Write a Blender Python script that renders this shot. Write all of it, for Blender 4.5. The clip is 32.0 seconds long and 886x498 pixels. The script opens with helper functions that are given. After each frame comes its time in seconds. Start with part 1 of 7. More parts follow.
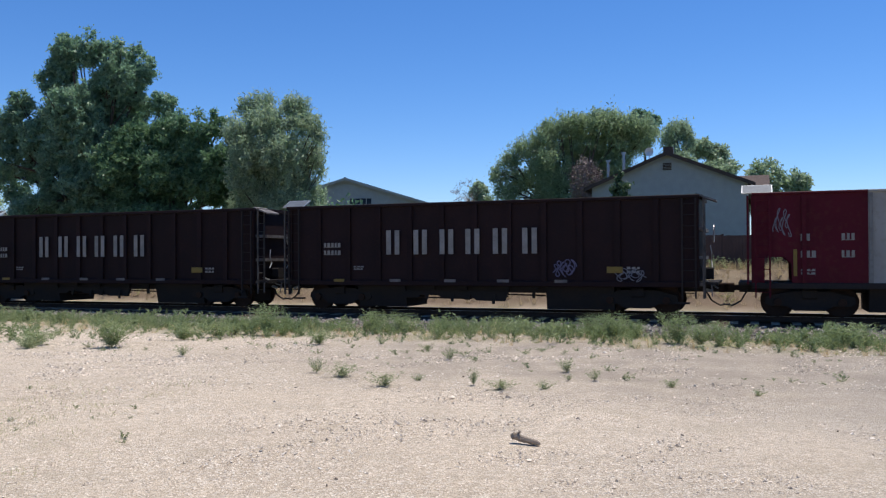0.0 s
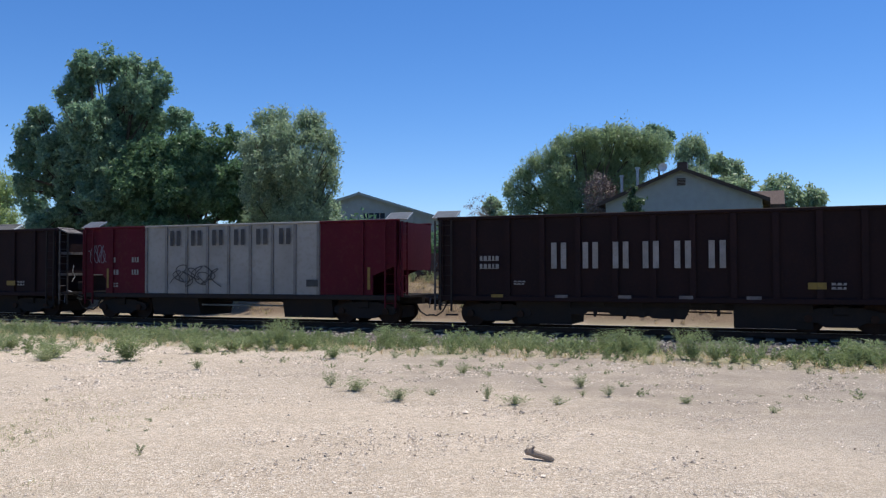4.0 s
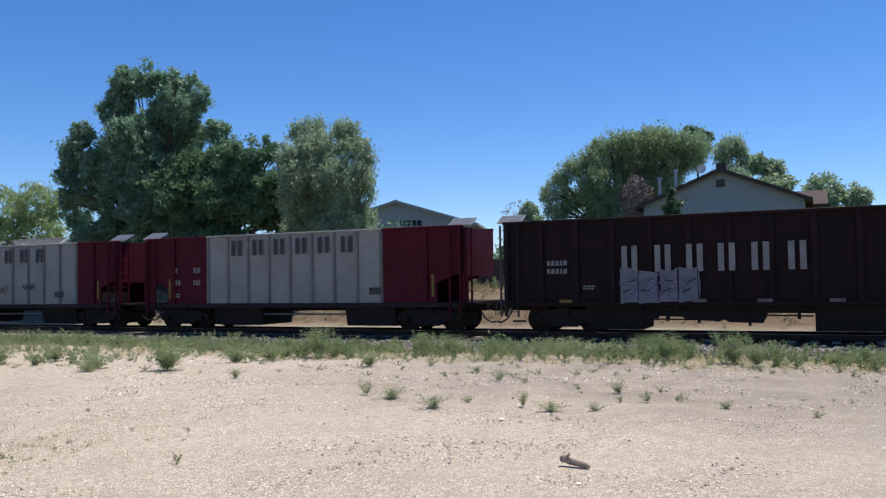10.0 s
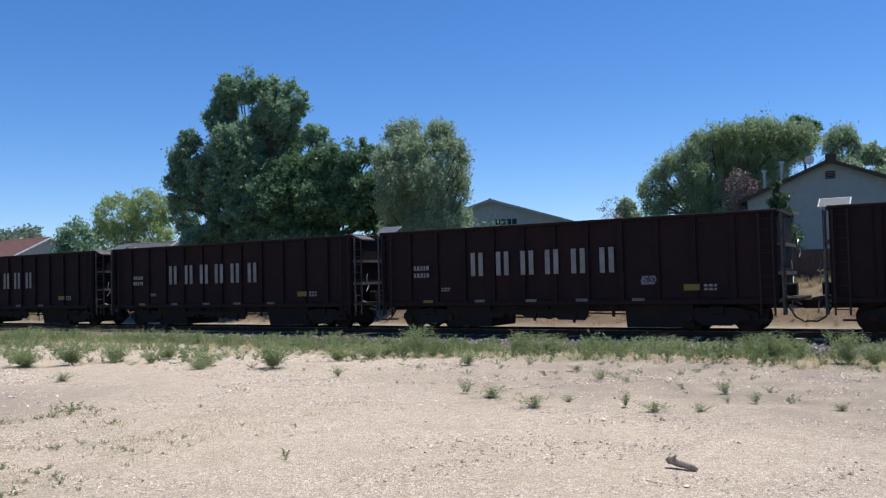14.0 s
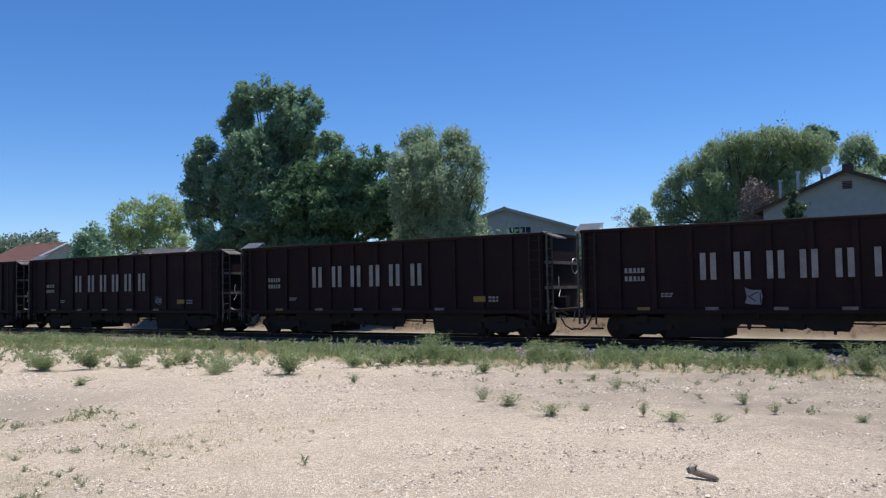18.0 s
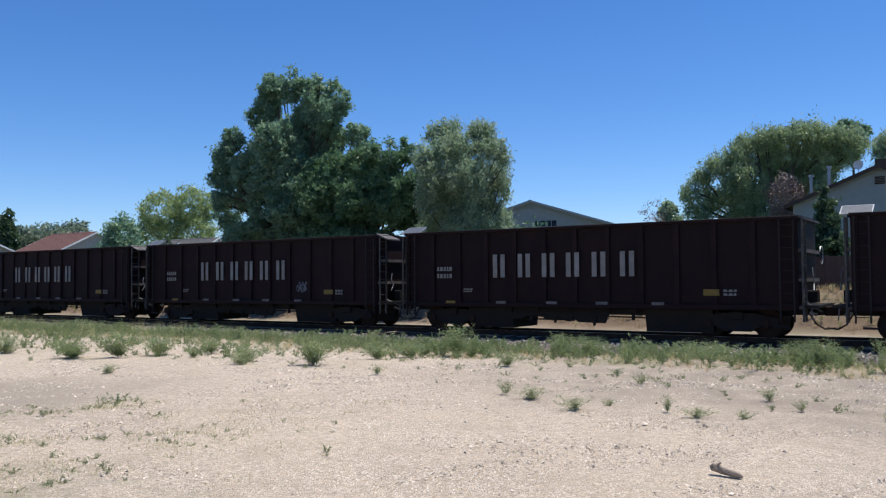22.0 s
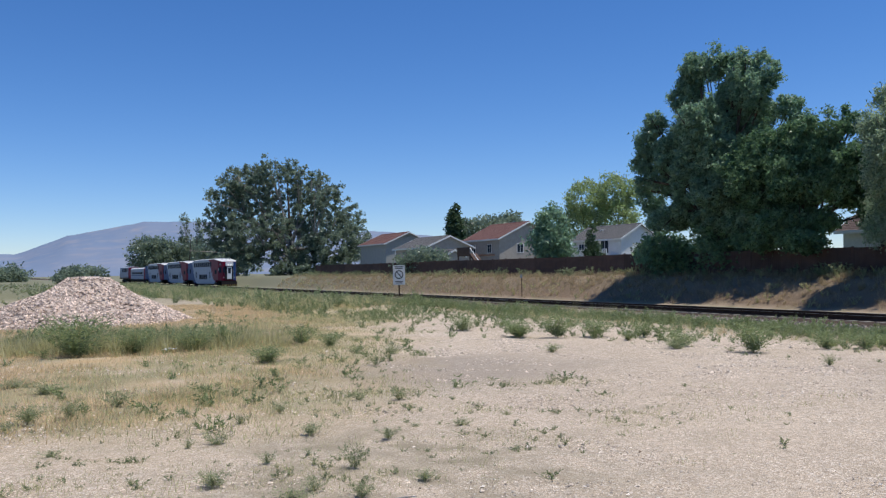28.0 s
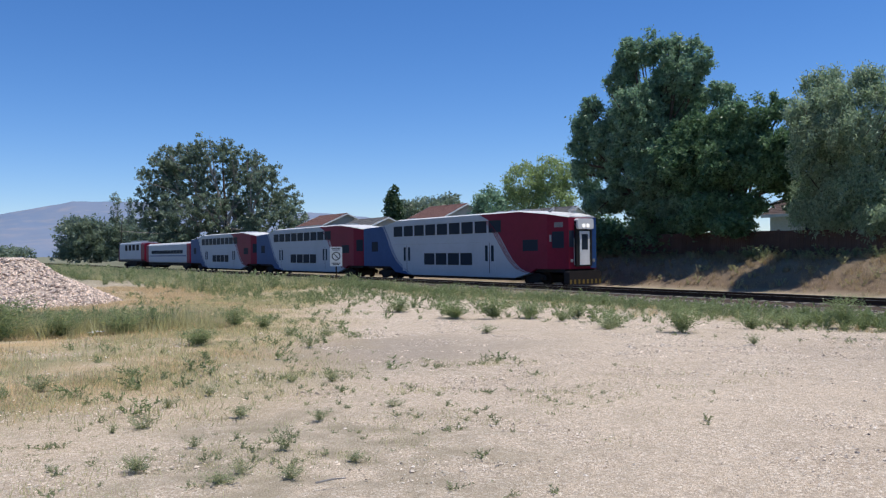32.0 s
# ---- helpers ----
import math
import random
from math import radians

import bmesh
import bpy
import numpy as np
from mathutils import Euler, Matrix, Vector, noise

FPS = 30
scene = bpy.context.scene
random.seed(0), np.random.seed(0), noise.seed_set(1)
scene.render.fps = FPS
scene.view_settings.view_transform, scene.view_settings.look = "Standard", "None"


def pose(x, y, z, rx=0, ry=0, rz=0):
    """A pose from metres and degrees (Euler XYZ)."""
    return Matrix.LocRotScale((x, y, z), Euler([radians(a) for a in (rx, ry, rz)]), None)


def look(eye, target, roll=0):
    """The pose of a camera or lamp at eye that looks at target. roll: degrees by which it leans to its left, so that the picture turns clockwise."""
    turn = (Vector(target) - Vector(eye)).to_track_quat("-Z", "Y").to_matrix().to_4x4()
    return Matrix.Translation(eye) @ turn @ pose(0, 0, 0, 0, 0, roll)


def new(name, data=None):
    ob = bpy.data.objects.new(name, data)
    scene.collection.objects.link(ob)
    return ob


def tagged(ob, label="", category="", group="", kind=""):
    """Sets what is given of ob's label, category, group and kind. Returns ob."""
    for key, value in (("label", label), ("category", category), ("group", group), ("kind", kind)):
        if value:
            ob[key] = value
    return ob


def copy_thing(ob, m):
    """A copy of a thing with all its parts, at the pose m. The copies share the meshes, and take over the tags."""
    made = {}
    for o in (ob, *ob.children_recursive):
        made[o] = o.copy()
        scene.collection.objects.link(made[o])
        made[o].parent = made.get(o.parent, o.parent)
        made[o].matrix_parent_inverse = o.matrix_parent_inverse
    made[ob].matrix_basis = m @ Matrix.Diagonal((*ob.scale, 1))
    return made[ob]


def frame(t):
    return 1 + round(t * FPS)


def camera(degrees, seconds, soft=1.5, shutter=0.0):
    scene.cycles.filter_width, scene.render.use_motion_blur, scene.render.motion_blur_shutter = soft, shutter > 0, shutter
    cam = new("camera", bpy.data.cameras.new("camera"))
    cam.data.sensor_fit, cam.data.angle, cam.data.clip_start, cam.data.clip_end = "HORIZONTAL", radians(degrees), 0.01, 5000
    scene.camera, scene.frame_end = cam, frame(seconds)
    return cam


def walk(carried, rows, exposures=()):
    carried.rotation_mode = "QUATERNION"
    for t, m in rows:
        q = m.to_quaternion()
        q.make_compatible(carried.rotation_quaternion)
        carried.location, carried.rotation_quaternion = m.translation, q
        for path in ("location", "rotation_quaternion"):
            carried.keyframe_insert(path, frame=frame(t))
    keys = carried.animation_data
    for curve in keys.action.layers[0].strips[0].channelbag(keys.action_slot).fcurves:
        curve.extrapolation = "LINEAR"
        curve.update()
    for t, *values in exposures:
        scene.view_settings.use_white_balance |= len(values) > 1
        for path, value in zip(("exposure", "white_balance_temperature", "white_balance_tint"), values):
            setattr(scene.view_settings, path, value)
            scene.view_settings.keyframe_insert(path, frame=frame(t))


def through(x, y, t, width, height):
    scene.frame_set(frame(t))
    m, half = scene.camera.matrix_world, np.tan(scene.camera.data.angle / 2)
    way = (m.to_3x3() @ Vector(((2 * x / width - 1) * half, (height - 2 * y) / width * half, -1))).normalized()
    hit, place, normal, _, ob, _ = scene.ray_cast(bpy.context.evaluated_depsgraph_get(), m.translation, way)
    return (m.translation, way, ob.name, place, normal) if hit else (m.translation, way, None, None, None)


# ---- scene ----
# seconds, eye x, y, z, heading to the left, pitch up, roll (degrees)
PATH = [
    (0, 0.071, 0.027, 1.598, -9.782, 0.579, -0.343), (0.5, 0.067, 0.013, 1.601, -9.511, 0.769, -0.140), (1, 0.057, 0.015, 1.601, -9.486, 1.085, 0.005),
    (1.5, 0.055, 0.002, 1.598, -9.510, 1.278, 0.054), (2, 0.062, 0.008, 1.600, -9.754, 1.399, 0.025), (2.5, 0.047, -0.012, 1.601, -9.864, 1.525, 0.013),
    (4.5, 0.062, 0.002, 1.600, -8.442, 1.649, -0.110), (5, 0.071, 0.004, 1.603, -8.102, 1.805, -0.083), (5.5, 0.071, 0.007, 1.601, -7.855, 1.880, -0.266),
    (6, 0.070, 0.005, 1.601, -7.829, 1.833, -0.421), (6.5, 0.057, -0.021, 1.603, -7.955, 1.926, -0.458), (7, 0.059, -0.003, 1.604, -8.456, 2.005, -0.406),
    (7.5, 0.063, -0.004, 1.599, -9.541, 1.955, -0.169), (8, 0.050, -0.006, 1.606, -9.960, 1.932, -0.090), (8.5, 0.051, -0.010, 1.599, -9.511, 1.998, -0.057),
    (9, 0.060, -0.019, 1.603, -8.889, 2.115, -0.447), (9.5, 0.091, 0.021, 1.599, -7.926, 2.057, -0.598), (10, 0.117, 0.016, 1.602, -6.295, 2.060, -0.996),
    (10.5, 0.133, 0.006, 1.598, -4.872, 2.134, -0.986), (11, 0.115, 0.027, 1.601, -2.235, 2.267, -1.139), (11.5, 0.100, 0.043, 1.604, -0.681, 2.025, -1.396),
    (12, 0.091, 0.016, 1.599, -0.140, 2.117, -1.489), (12.5, 0.082, 0.022, 1.602, 0.303, 2.088, -1.595), (13, 0.087, 0.015, 1.597, 0.285, 2.075, -1.586),
    (13.5, 0.085, 0.007, 1.604, 0.206, 1.987, -1.520), (14, 0.075, 0.009, 1.605, 0.232, 2.118, -1.463), (14.5, 0.060, -0.001, 1.607, 0.231, 2.244, -1.450),
    (16.5, 0.043, 0.018, 1.603, 0.533, 2.551, -1.201), (17, 0.026, 0.007, 1.606, 0.551, 2.547, -1.115), (17.5, 0.009, -0.011, 1.606, 0.717, 2.558, -1.110),
    (18, 0.008, -0.007, 1.600, 1.111, 2.672, -1.021), (18.5, 0.020, -0.004, 1.604, 1.732, 2.738, -0.981), (19, 0.029, -0.003, 1.602, 3.080, 2.511, -1.096),
    (19.5, 0.044, -0.004, 1.606, 3.690, 2.401, -1.061), (20, 0.037, 0.013, 1.602, 3.814, 2.158, -0.870), (20.5, 0.042, 0.016, 1.601, 3.628, 2.089, -0.736),
    (21, 0.046, 0.014, 1.601, 3.174, 2.197, -0.518), (21.5, 0.046, 0.003, 1.603, 2.821, 2.247, -0.431), (22, 0.028, 0.009, 1.602, 2.866, 2.190, -0.436),
    (22.5, -0.032, 0.009, 1.597, 2.916, 2.151, -0.373), (23, -0.090, 0.013, 1.600, 2.631, 2.147, -0.772), (23.5, -0.105, 0.001, 1.596, 2.428, 2.020, -0.639),
    (24, -0.030, 0.006, 1.604, 3.682, 2.136, 0.030), (24.5, 0.004, 0.016, 1.603, 4.067, 2.350, 0.053), (26.5, -0.022, -0.030, 1.610, 6.191, 2.522, -0.586),
    (27, -0.136, -0.029, 1.595, 16.361, 2.133, -0.920), (27.1, -0.148, -0.046, 1.592, 19.597, 2.165, -0.776), (27.5, -0.175, -0.064, 1.588, 26.312, 1.904, -0.483),
    (28, -0.182, -0.039, 1.579, 31.274, 1.485, -0.791), (28.5, -0.188, -0.007, 1.577, 33.254, 1.302, -0.954), (29, -0.166, -0.031, 1.579, 33.073, 1.205, -1.143),
    (29.5, -0.157, -0.025, 1.578, 32.291, 1.198, -1.282), (30, -0.156, -0.018, 1.570, 30.437, 1.080, -0.928), (30.5, -0.160, -0.010, 1.570, 28.573, 0.666, -0.472),
    (31, -0.160, 0.012, 1.568, 27.888, 0.557, -0.415), (31.5, -0.145, 0.009, 1.568, 27.529, 0.368, -0.580), (32, -0.149, 0.023, 1.568, 27.087, 0.189, -0.662),
]


def aim(x, y, z, yaw, pitch, roll):
    a, b = radians(yaw), radians(pitch)
    ahead = Vector((-math.sin(a) * math.cos(b), math.cos(a) * math.cos(b), math.sin(b)))
    eye = Vector((x, y, z))
    return look(eye, eye + ahead, roll)


cam = camera(55.982, 32.0, soft=1.25)
walk(cam, [(row[0], aim(*row[1:])) for row in PATH], [(0, 0.32, 6500, 9), (26.0, 0.30, 6500, 9), (26.9, 0.03, 6450, 10), (28, 0.11, 6430, 10), (29, 0.15, 6430, 10), (32, 0.17, 6430, 10)])

# ---- light ----
THETA = radians(-30.546)            # heading of the tracks
U = Vector((math.cos(THETA), math.sin(THETA), 0))
N = Vector((-math.sin(THETA), math.cos(THETA), 0))
sun_way = (U * 0.5 + N * 0.866) * math.cos(radians(71)) + Vector((0, 0, math.sin(radians(71))))
world = bpy.data.worlds.new("world")
scene.world = world
world.use_nodes = True
wn = world.node_tree.nodes
sky = wn.new("ShaderNodeTexSky")
sky.sky_type, sky.sun_disc = "NISHITA", False
sky.sun_elevation = radians(71)
sky.sun_rotation = math.atan2(sun_way.x, sun_way.y)
sky.altitude, sky.air_density, sky.dust_density, sky.ozone_density = 1300, 1.0, 0.0, 4.0
tone = wn.new("ShaderNodeHueSaturation")
tone.inputs["Saturation"].default_value = 1.22
world.node_tree.links.new(sky.outputs[0], tone.inputs["Color"])
tint = wn.new("ShaderNodeMixRGB")
tint.blend_type = "MULTIPLY"
tint.inputs[0].default_value, tint.inputs[2].default_value = 1.0, (0.93, 0.97, 1.15, 1)
world.node_tree.links.new(tone.outputs[0], tint.inputs[1])
world.node_tree.links.new(tint.outputs[0], wn["Background"].inputs[0])
wn["Background"].inputs[1].default_value = 0.10
sun = new("sun", bpy.data.lights.new("sun", "SUN"))
sun.data.energy, sun.data.angle, sun.data.color = 4.0, radians(0.53), (1.0, 0.95, 0.87)
sun.matrix_world = look(sun_way * 100, (0, 0, 0))


# ---- materials ----
def mat(name, c1, c2=None, scale=3.0, rough=0.8, bump=0.2, metal=0.0, fine=None, c3=None, amount=0.5, vary=0.0, spec=0.3):
    """Two colours mixed by coarse noise, a third by fine noise, with relief."""
    m = bpy.data.materials.new(name)
    m.use_nodes = True
    nt = m.node_tree
    nd, ln = nt.nodes, nt.links
    bsdf = nd["Principled BSDF"]
    bsdf.inputs["Roughness"].default_value = rough
    bsdf.inputs["Metallic"].default_value = metal
    bsdf.inputs["Specular IOR Level"].default_value = spec
    tc = nd.new("ShaderNodeTexCoord")
    c2 = c2 or tuple(v * 0.8 for v in c1)
    c3 = c3 or tuple(v * 0.7 for v in c1)
    a = nd.new("ShaderNodeTexNoise")
    a.inputs["Scale"].default_value, a.inputs["Detail"].default_value = scale, 4
    ln.new(tc.outputs["Object"], a.inputs["Vector"])
    ra = nd.new("ShaderNodeMapRange")
    ra.inputs["From Min"].default_value, ra.inputs["From Max"].default_value = 0.35, 0.65
    ln.new(a.outputs["Fac"], ra.inputs["Value"])
    mx = nd.new("ShaderNodeMixRGB")
    mx.inputs[1].default_value, mx.inputs[2].default_value = (*c1, 1), (*c2, 1)
    ln.new(ra.outputs[0], mx.inputs[0])
    b = nd.new("ShaderNodeTexNoise")
    b.inputs["Scale"].default_value, b.inputs["Detail"].default_value = fine or scale * 9, 3
    ln.new(tc.outputs["Object"], b.inputs["Vector"])
    rb = nd.new("ShaderNodeMapRange")
    rb.inputs["From Min"].default_value, rb.inputs["From Max"].default_value = 0.5, 0.75
    rb.inputs["To Max"].default_value = amount
    ln.new(b.outputs["Fac"], rb.inputs["Value"])
    my = nd.new("ShaderNodeMixRGB")
    my.inputs[2].default_value = (*c3, 1)
    ln.new(rb.outputs[0], my.inputs[0])
    ln.new(mx.outputs[0], my.inputs[1])
    out = my.outputs[0]
    if vary:
        g = nd.new("ShaderNodeNewGeometry")
        oi = nd.new("ShaderNodeObjectInfo")
        add = nd.new("ShaderNodeMath")
        ln.new(g.outputs["Random Per Island"], add.inputs[0])
        ln.new(oi.outputs["Random"], add.inputs[1])
        fr = nd.new("ShaderNodeMath")
        fr.operation = "FRACT"
        ln.new(add.outputs[0], fr.inputs[0])
        mr = nd.new("ShaderNodeMapRange")
        mr.inputs["To Min"].default_value, mr.inputs["To Max"].default_value = 1 - vary, 1 + vary
        ln.new(fr.outputs[0], mr.inputs["Value"])
        hs = nd.new("ShaderNodeHueSaturation")
        ln.new(mr.outputs[0], hs.inputs["Value"])
        ln.new(out, hs.inputs["Color"])
        out = hs.outputs[0]
    ln.new(out, bsdf.inputs["Base Color"])
    if bump:
        bp = nd.new("ShaderNodeBump")
        bp.inputs["Strength"].default_value, bp.inputs["Distance"].default_value = bump, 0.02
        ln.new(b.outputs["Fac"], bp.inputs["Height"])
        ln.new(bp.outputs[0], bsdf.inputs["Normal"])
    return m


def leaf_mat(name, c1, c2, through=0.5):
    m = mat(name, c1, c2, scale=0.35, rough=0.42, spec=0.4, bump=0, fine=2.0, c3=tuple(v * 0.6 for v in c1), vary=0.25)
    nt = m.node_tree
    bsdf, outp = nt.nodes["Principled BSDF"], nt.nodes["Material Output"]
    tr = nt.nodes.new("ShaderNodeBsdfTranslucent")
    mx = nt.nodes.new("ShaderNodeMixShader")
    mx.inputs[0].default_value = through
    src = bsdf.inputs["Base Color"].links[0].from_socket
    nt.links.new(src, tr.inputs["Color"])
    nt.links.new(bsdf.outputs[0], mx.inputs[1])
    nt.links.new(tr.outputs[0], mx.inputs[2])
    nt.links.new(mx.outputs[0], outp.inputs["Surface"])
    return m


M = {
    "brown": mat("brown_paint", (0.0205, 0.0105, 0.0115), (0.0155, 0.0090, 0.0105), 1.2, 0.7, 0.15, c3=(0.030, 0.015, 0.012), amount=0.45, vary=0.12, spec=0.12),
    "red": mat("red_paint", (0.075, 0.006, 0.015), (0.062, 0.0055, 0.013), 0.8, 0.6, 0.1, c3=(0.085, 0.022, 0.018), spec=0.12),
    "white": mat("white_paint_dusty", (0.29, 0.285, 0.275), (0.235, 0.228, 0.218), 0.7, 0.7, 0.1, c3=(0.19, 0.17, 0.15), amount=0.45, spec=0.12),
    # ribs darker than the sheets: grime plus their shading lines in the colour
    "white_rib": mat("grimy_white_rib", (0.20, 0.195, 0.19), (0.15, 0.145, 0.14), 0.9, 0.7, 0.1, c3=(0.10, 0.09, 0.08), amount=0.5, spec=0.12),
    "steel_dark": mat("dark_steel", (0.026, 0.024, 0.025), (0.032, 0.027, 0.025), 2.0, 0.8, 0.2, c3=(0.045, 0.034, 0.028), spec=0.08),
    "rust": mat("rusty_steel", (0.04, 0.024, 0.018), (0.03, 0.019, 0.015), 3.0, 0.85, 0.3, c3=(0.08, 0.042, 0.026), spec=0.12),
    "rail": mat("rail_steel", (0.065, 0.042, 0.032), (0.045, 0.031, 0.025), 3.0, 0.8, 0.2, spec=0.05),
    "rail_top": mat("polished_rail", (0.45, 0.43, 0.41), (0.38, 0.36, 0.34), 4.0, 0.3, 0.05, metal=0.9),
    "dusty": mat("dusty_grey_steel", (0.17, 0.155, 0.15), (0.08, 0.07, 0.068), 3.0, 0.8, 0.2),
    "galv": mat("galvanised_steel", (0.42, 0.43, 0.44), (0.33, 0.34, 0.35), 3.0, 0.45, 0.1, metal=0.6),
    "letter": mat("white_lettering", (0.27, 0.26, 0.255), (0.21, 0.20, 0.19), 3.0, 0.8, 0.05, c3=(0.16, 0.12, 0.10), amount=0.6, spec=0.15),
    "letter_dark": mat("dark_lettering", (0.04, 0.04, 0.045), (0.06, 0.06, 0.06), 3.0, 0.7, 0.05),
    "yellow": mat("yellow_reflector", (0.20, 0.135, 0.025), (0.15, 0.10, 0.025), 6.0, 0.5, 0.05),
    # pale flecks: worn metal, with the glint of ladder rungs painted in
    "worn": mat("worn_edge_steel", (0.075, 0.066, 0.062), (0.03, 0.026, 0.025), 5.0, 0.6, 0.2, c3=(0.16, 0.15, 0.14)),
    "tie": mat("concrete_tie", (0.30, 0.27, 0.23), (0.22, 0.19, 0.16), 3.0, 0.9, 0.4),
    "ballast": mat("ballast_stone", (0.44, 0.385, 0.32), (0.27, 0.23, 0.185), 6.0, 0.9, 0.6, c3=(0.46, 0.43, 0.39), vary=0.5, spec=0.05),
    "bed": mat("ballast_bed", (0.20, 0.175, 0.15), (0.135, 0.115, 0.10), 6.0, 0.95, 0.8, fine=30, c3=(0.34, 0.31, 0.275), amount=0.7, spec=0.0),
    "pile": mat("crushed_stone", (0.72, 0.585, 0.48), (0.60, 0.475, 0.385), 6.0, 0.9, 0.6, c3=(0.85, 0.77, 0.69), vary=0.5),
    "pebble": mat("pebble", (0.66, 0.56, 0.455), (0.52, 0.43, 0.34), 6.0, 0.9, 0.3, c3=(0.78, 0.69, 0.58), vary=0.42, spec=0.1),
    "pale_stone": mat("whitish_stone", (0.80, 0.72, 0.62), (0.68, 0.60, 0.50), 6.0, 0.9, 0.3, c3=(0.86, 0.80, 0.72), vary=0.25, spec=0.1),
    "bare_limb": mat("bleached_limb", (0.42, 0.37, 0.32), (0.34, 0.30, 0.26), 4.0, 0.95, 0.4),
    "bark": mat("bark", (0.11, 0.085, 0.065), (0.07, 0.055, 0.045), 4.0, 0.95, 0.8, c3=(0.16, 0.13, 0.10)),
    "deadwood": mat("bare_twigs", (0.28, 0.22, 0.19), (0.22, 0.17, 0.15), 4.0, 0.95, 0.3),
    "poplar": leaf_mat("poplar_leaves", (0.285, 0.425, 0.275), (0.225, 0.350, 0.220), 0.45),
    "cotton": leaf_mat("cottonwood_leaves", (0.250, 0.315, 0.225), (0.205, 0.265, 0.185)),
    "willow": leaf_mat("willow_leaves", (0.360, 0.455, 0.260), (0.300, 0.390, 0.215)),
    "willow2": leaf_mat("pale_willow_leaves", (0.390, 0.490, 0.320), (0.325, 0.420, 0.265)),
    "lime": leaf_mat("lime_green_leaves", (0.385, 0.475, 0.215), (0.325, 0.415, 0.175)),
    "maple": leaf_mat("maple_leaves", (0.190, 0.310, 0.160), (0.145, 0.250, 0.125), 0.45),
    "dark_leaf": leaf_mat("dark_leaves", (0.105, 0.165, 0.085), (0.085, 0.140, 0.070)),
    "weed": leaf_mat("weed_leaves", (0.295, 0.350, 0.165), (0.230, 0.290, 0.125)),
    "weed_grey": leaf_mat("grey_green_weed", (0.325, 0.36, 0.19), (0.26, 0.30, 0.145)),
    "straw": leaf_mat("dry_grass", (0.68, 0.53, 0.32), (0.58, 0.44, 0.25), 0.6),
    "bank_straw": leaf_mat("bank_dry_grass", (0.47, 0.375, 0.235), (0.38, 0.30, 0.18), 0.6),
    "straw_green": leaf_mat("half_dry_grass", (0.53, 0.50, 0.275), (0.44, 0.43, 0.225), 0.6),
    "fence": mat("brown_fence_board", (0.125, 0.075, 0.055), (0.095, 0.058, 0.044), 2.0, 0.85, 0.3, vary=0.2),
    "siding": mat("white_siding", (0.74, 0.74, 0.72), (0.68, 0.68, 0.66), 1.0, 0.6, 0.05),
    "stucco": mat("grey_stucco", (0.37, 0.38, 0.365), (0.335, 0.345, 0.33), 2.0, 0.9, 0.3),
    "tan": mat("tan_siding", (0.46, 0.41, 0.35), (0.41, 0.36, 0.31), 2.0, 0.8, 0.1),
    "roof_grey": mat("grey_shingle", (0.17, 0.165, 0.16), (0.13, 0.125, 0.12), 6.0, 0.95, 0.5, vary=0.15),
    "roof_red": mat("red_brown_shingle", (0.20, 0.105, 0.088), (0.165, 0.085, 0.072), 6.0, 0.95, 0.5, vary=0.15),
    "roof_brown": mat("brown_shingle", (0.12, 0.085, 0.07), (0.09, 0.065, 0.055), 6.0, 0.95, 0.5, vary=0.15),
    "trim": mat("white_trim", (0.78, 0.78, 0.76), (0.72, 0.72, 0.70), 2.0, 0.5, 0.05),
    "dark_trim": mat("brown_trim", (0.07, 0.045, 0.035), (0.06, 0.04, 0.03), 2.0, 0.6, 0.1),
    "driftwood": mat("weathered_wood", (0.34, 0.27, 0.205), (0.24, 0.19, 0.145), 8.0, 0.95, 0.8, c3=(0.3, 0.25, 0.2)),
    "coach_white": mat("coach_white_paint", (0.42, 0.45, 0.49), (0.38, 0.41, 0.45), 0.5, 0.5, 0.03, c3=(0.31, 0.32, 0.33), amount=0.25, spec=0.2),
    "coach_blue": mat("coach_blue_paint", (0.028, 0.075, 0.205), (0.024, 0.065, 0.18), 0.5, 0.5, 0.03, spec=0.12),
    "coach_red": mat("coach_red_paint", (0.205, 0.013, 0.036), (0.175, 0.012, 0.03), 0.5, 0.5, 0.03, spec=0.12),
    "roof_white": mat("coach_roof", (0.70, 0.70, 0.69), (0.55, 0.55, 0.54), 1.0, 0.5, 0.05, c3=(0.4, 0.38, 0.35)),
    "rubber": mat("black_rubber", (0.015, 0.015, 0.016), (0.02, 0.02, 0.02), 4.0, 0.7, 0.1),
    "sign": mat("sign_sheet", (0.78, 0.78, 0.76), (0.72, 0.72, 0.70), 3.0, 0.4, 0.02),
    "sign_dark": mat("sign_print", (0.03, 0.03, 0.03), (0.05, 0.05, 0.05), 5.0, 0.5, 0.0),
    "sign_red": mat("sign_red_print", (0.45, 0.03, 0.03), (0.40, 0.03, 0.03), 5.0, 0.5, 0.0),
}


def glass_mat(name, tint):
    m = bpy.data.materials.new(name)
    m.use_nodes = True
    p = m.node_tree.nodes["Principled BSDF"]
    p.inputs["Base Color"].default_value = (*tint, 1)
    p.inputs["Roughness"].default_value = 0.15
    p.inputs["IOR"].default_value = 1.12
    p.inputs["Specular IOR Level"].default_value = 0.06
    return m


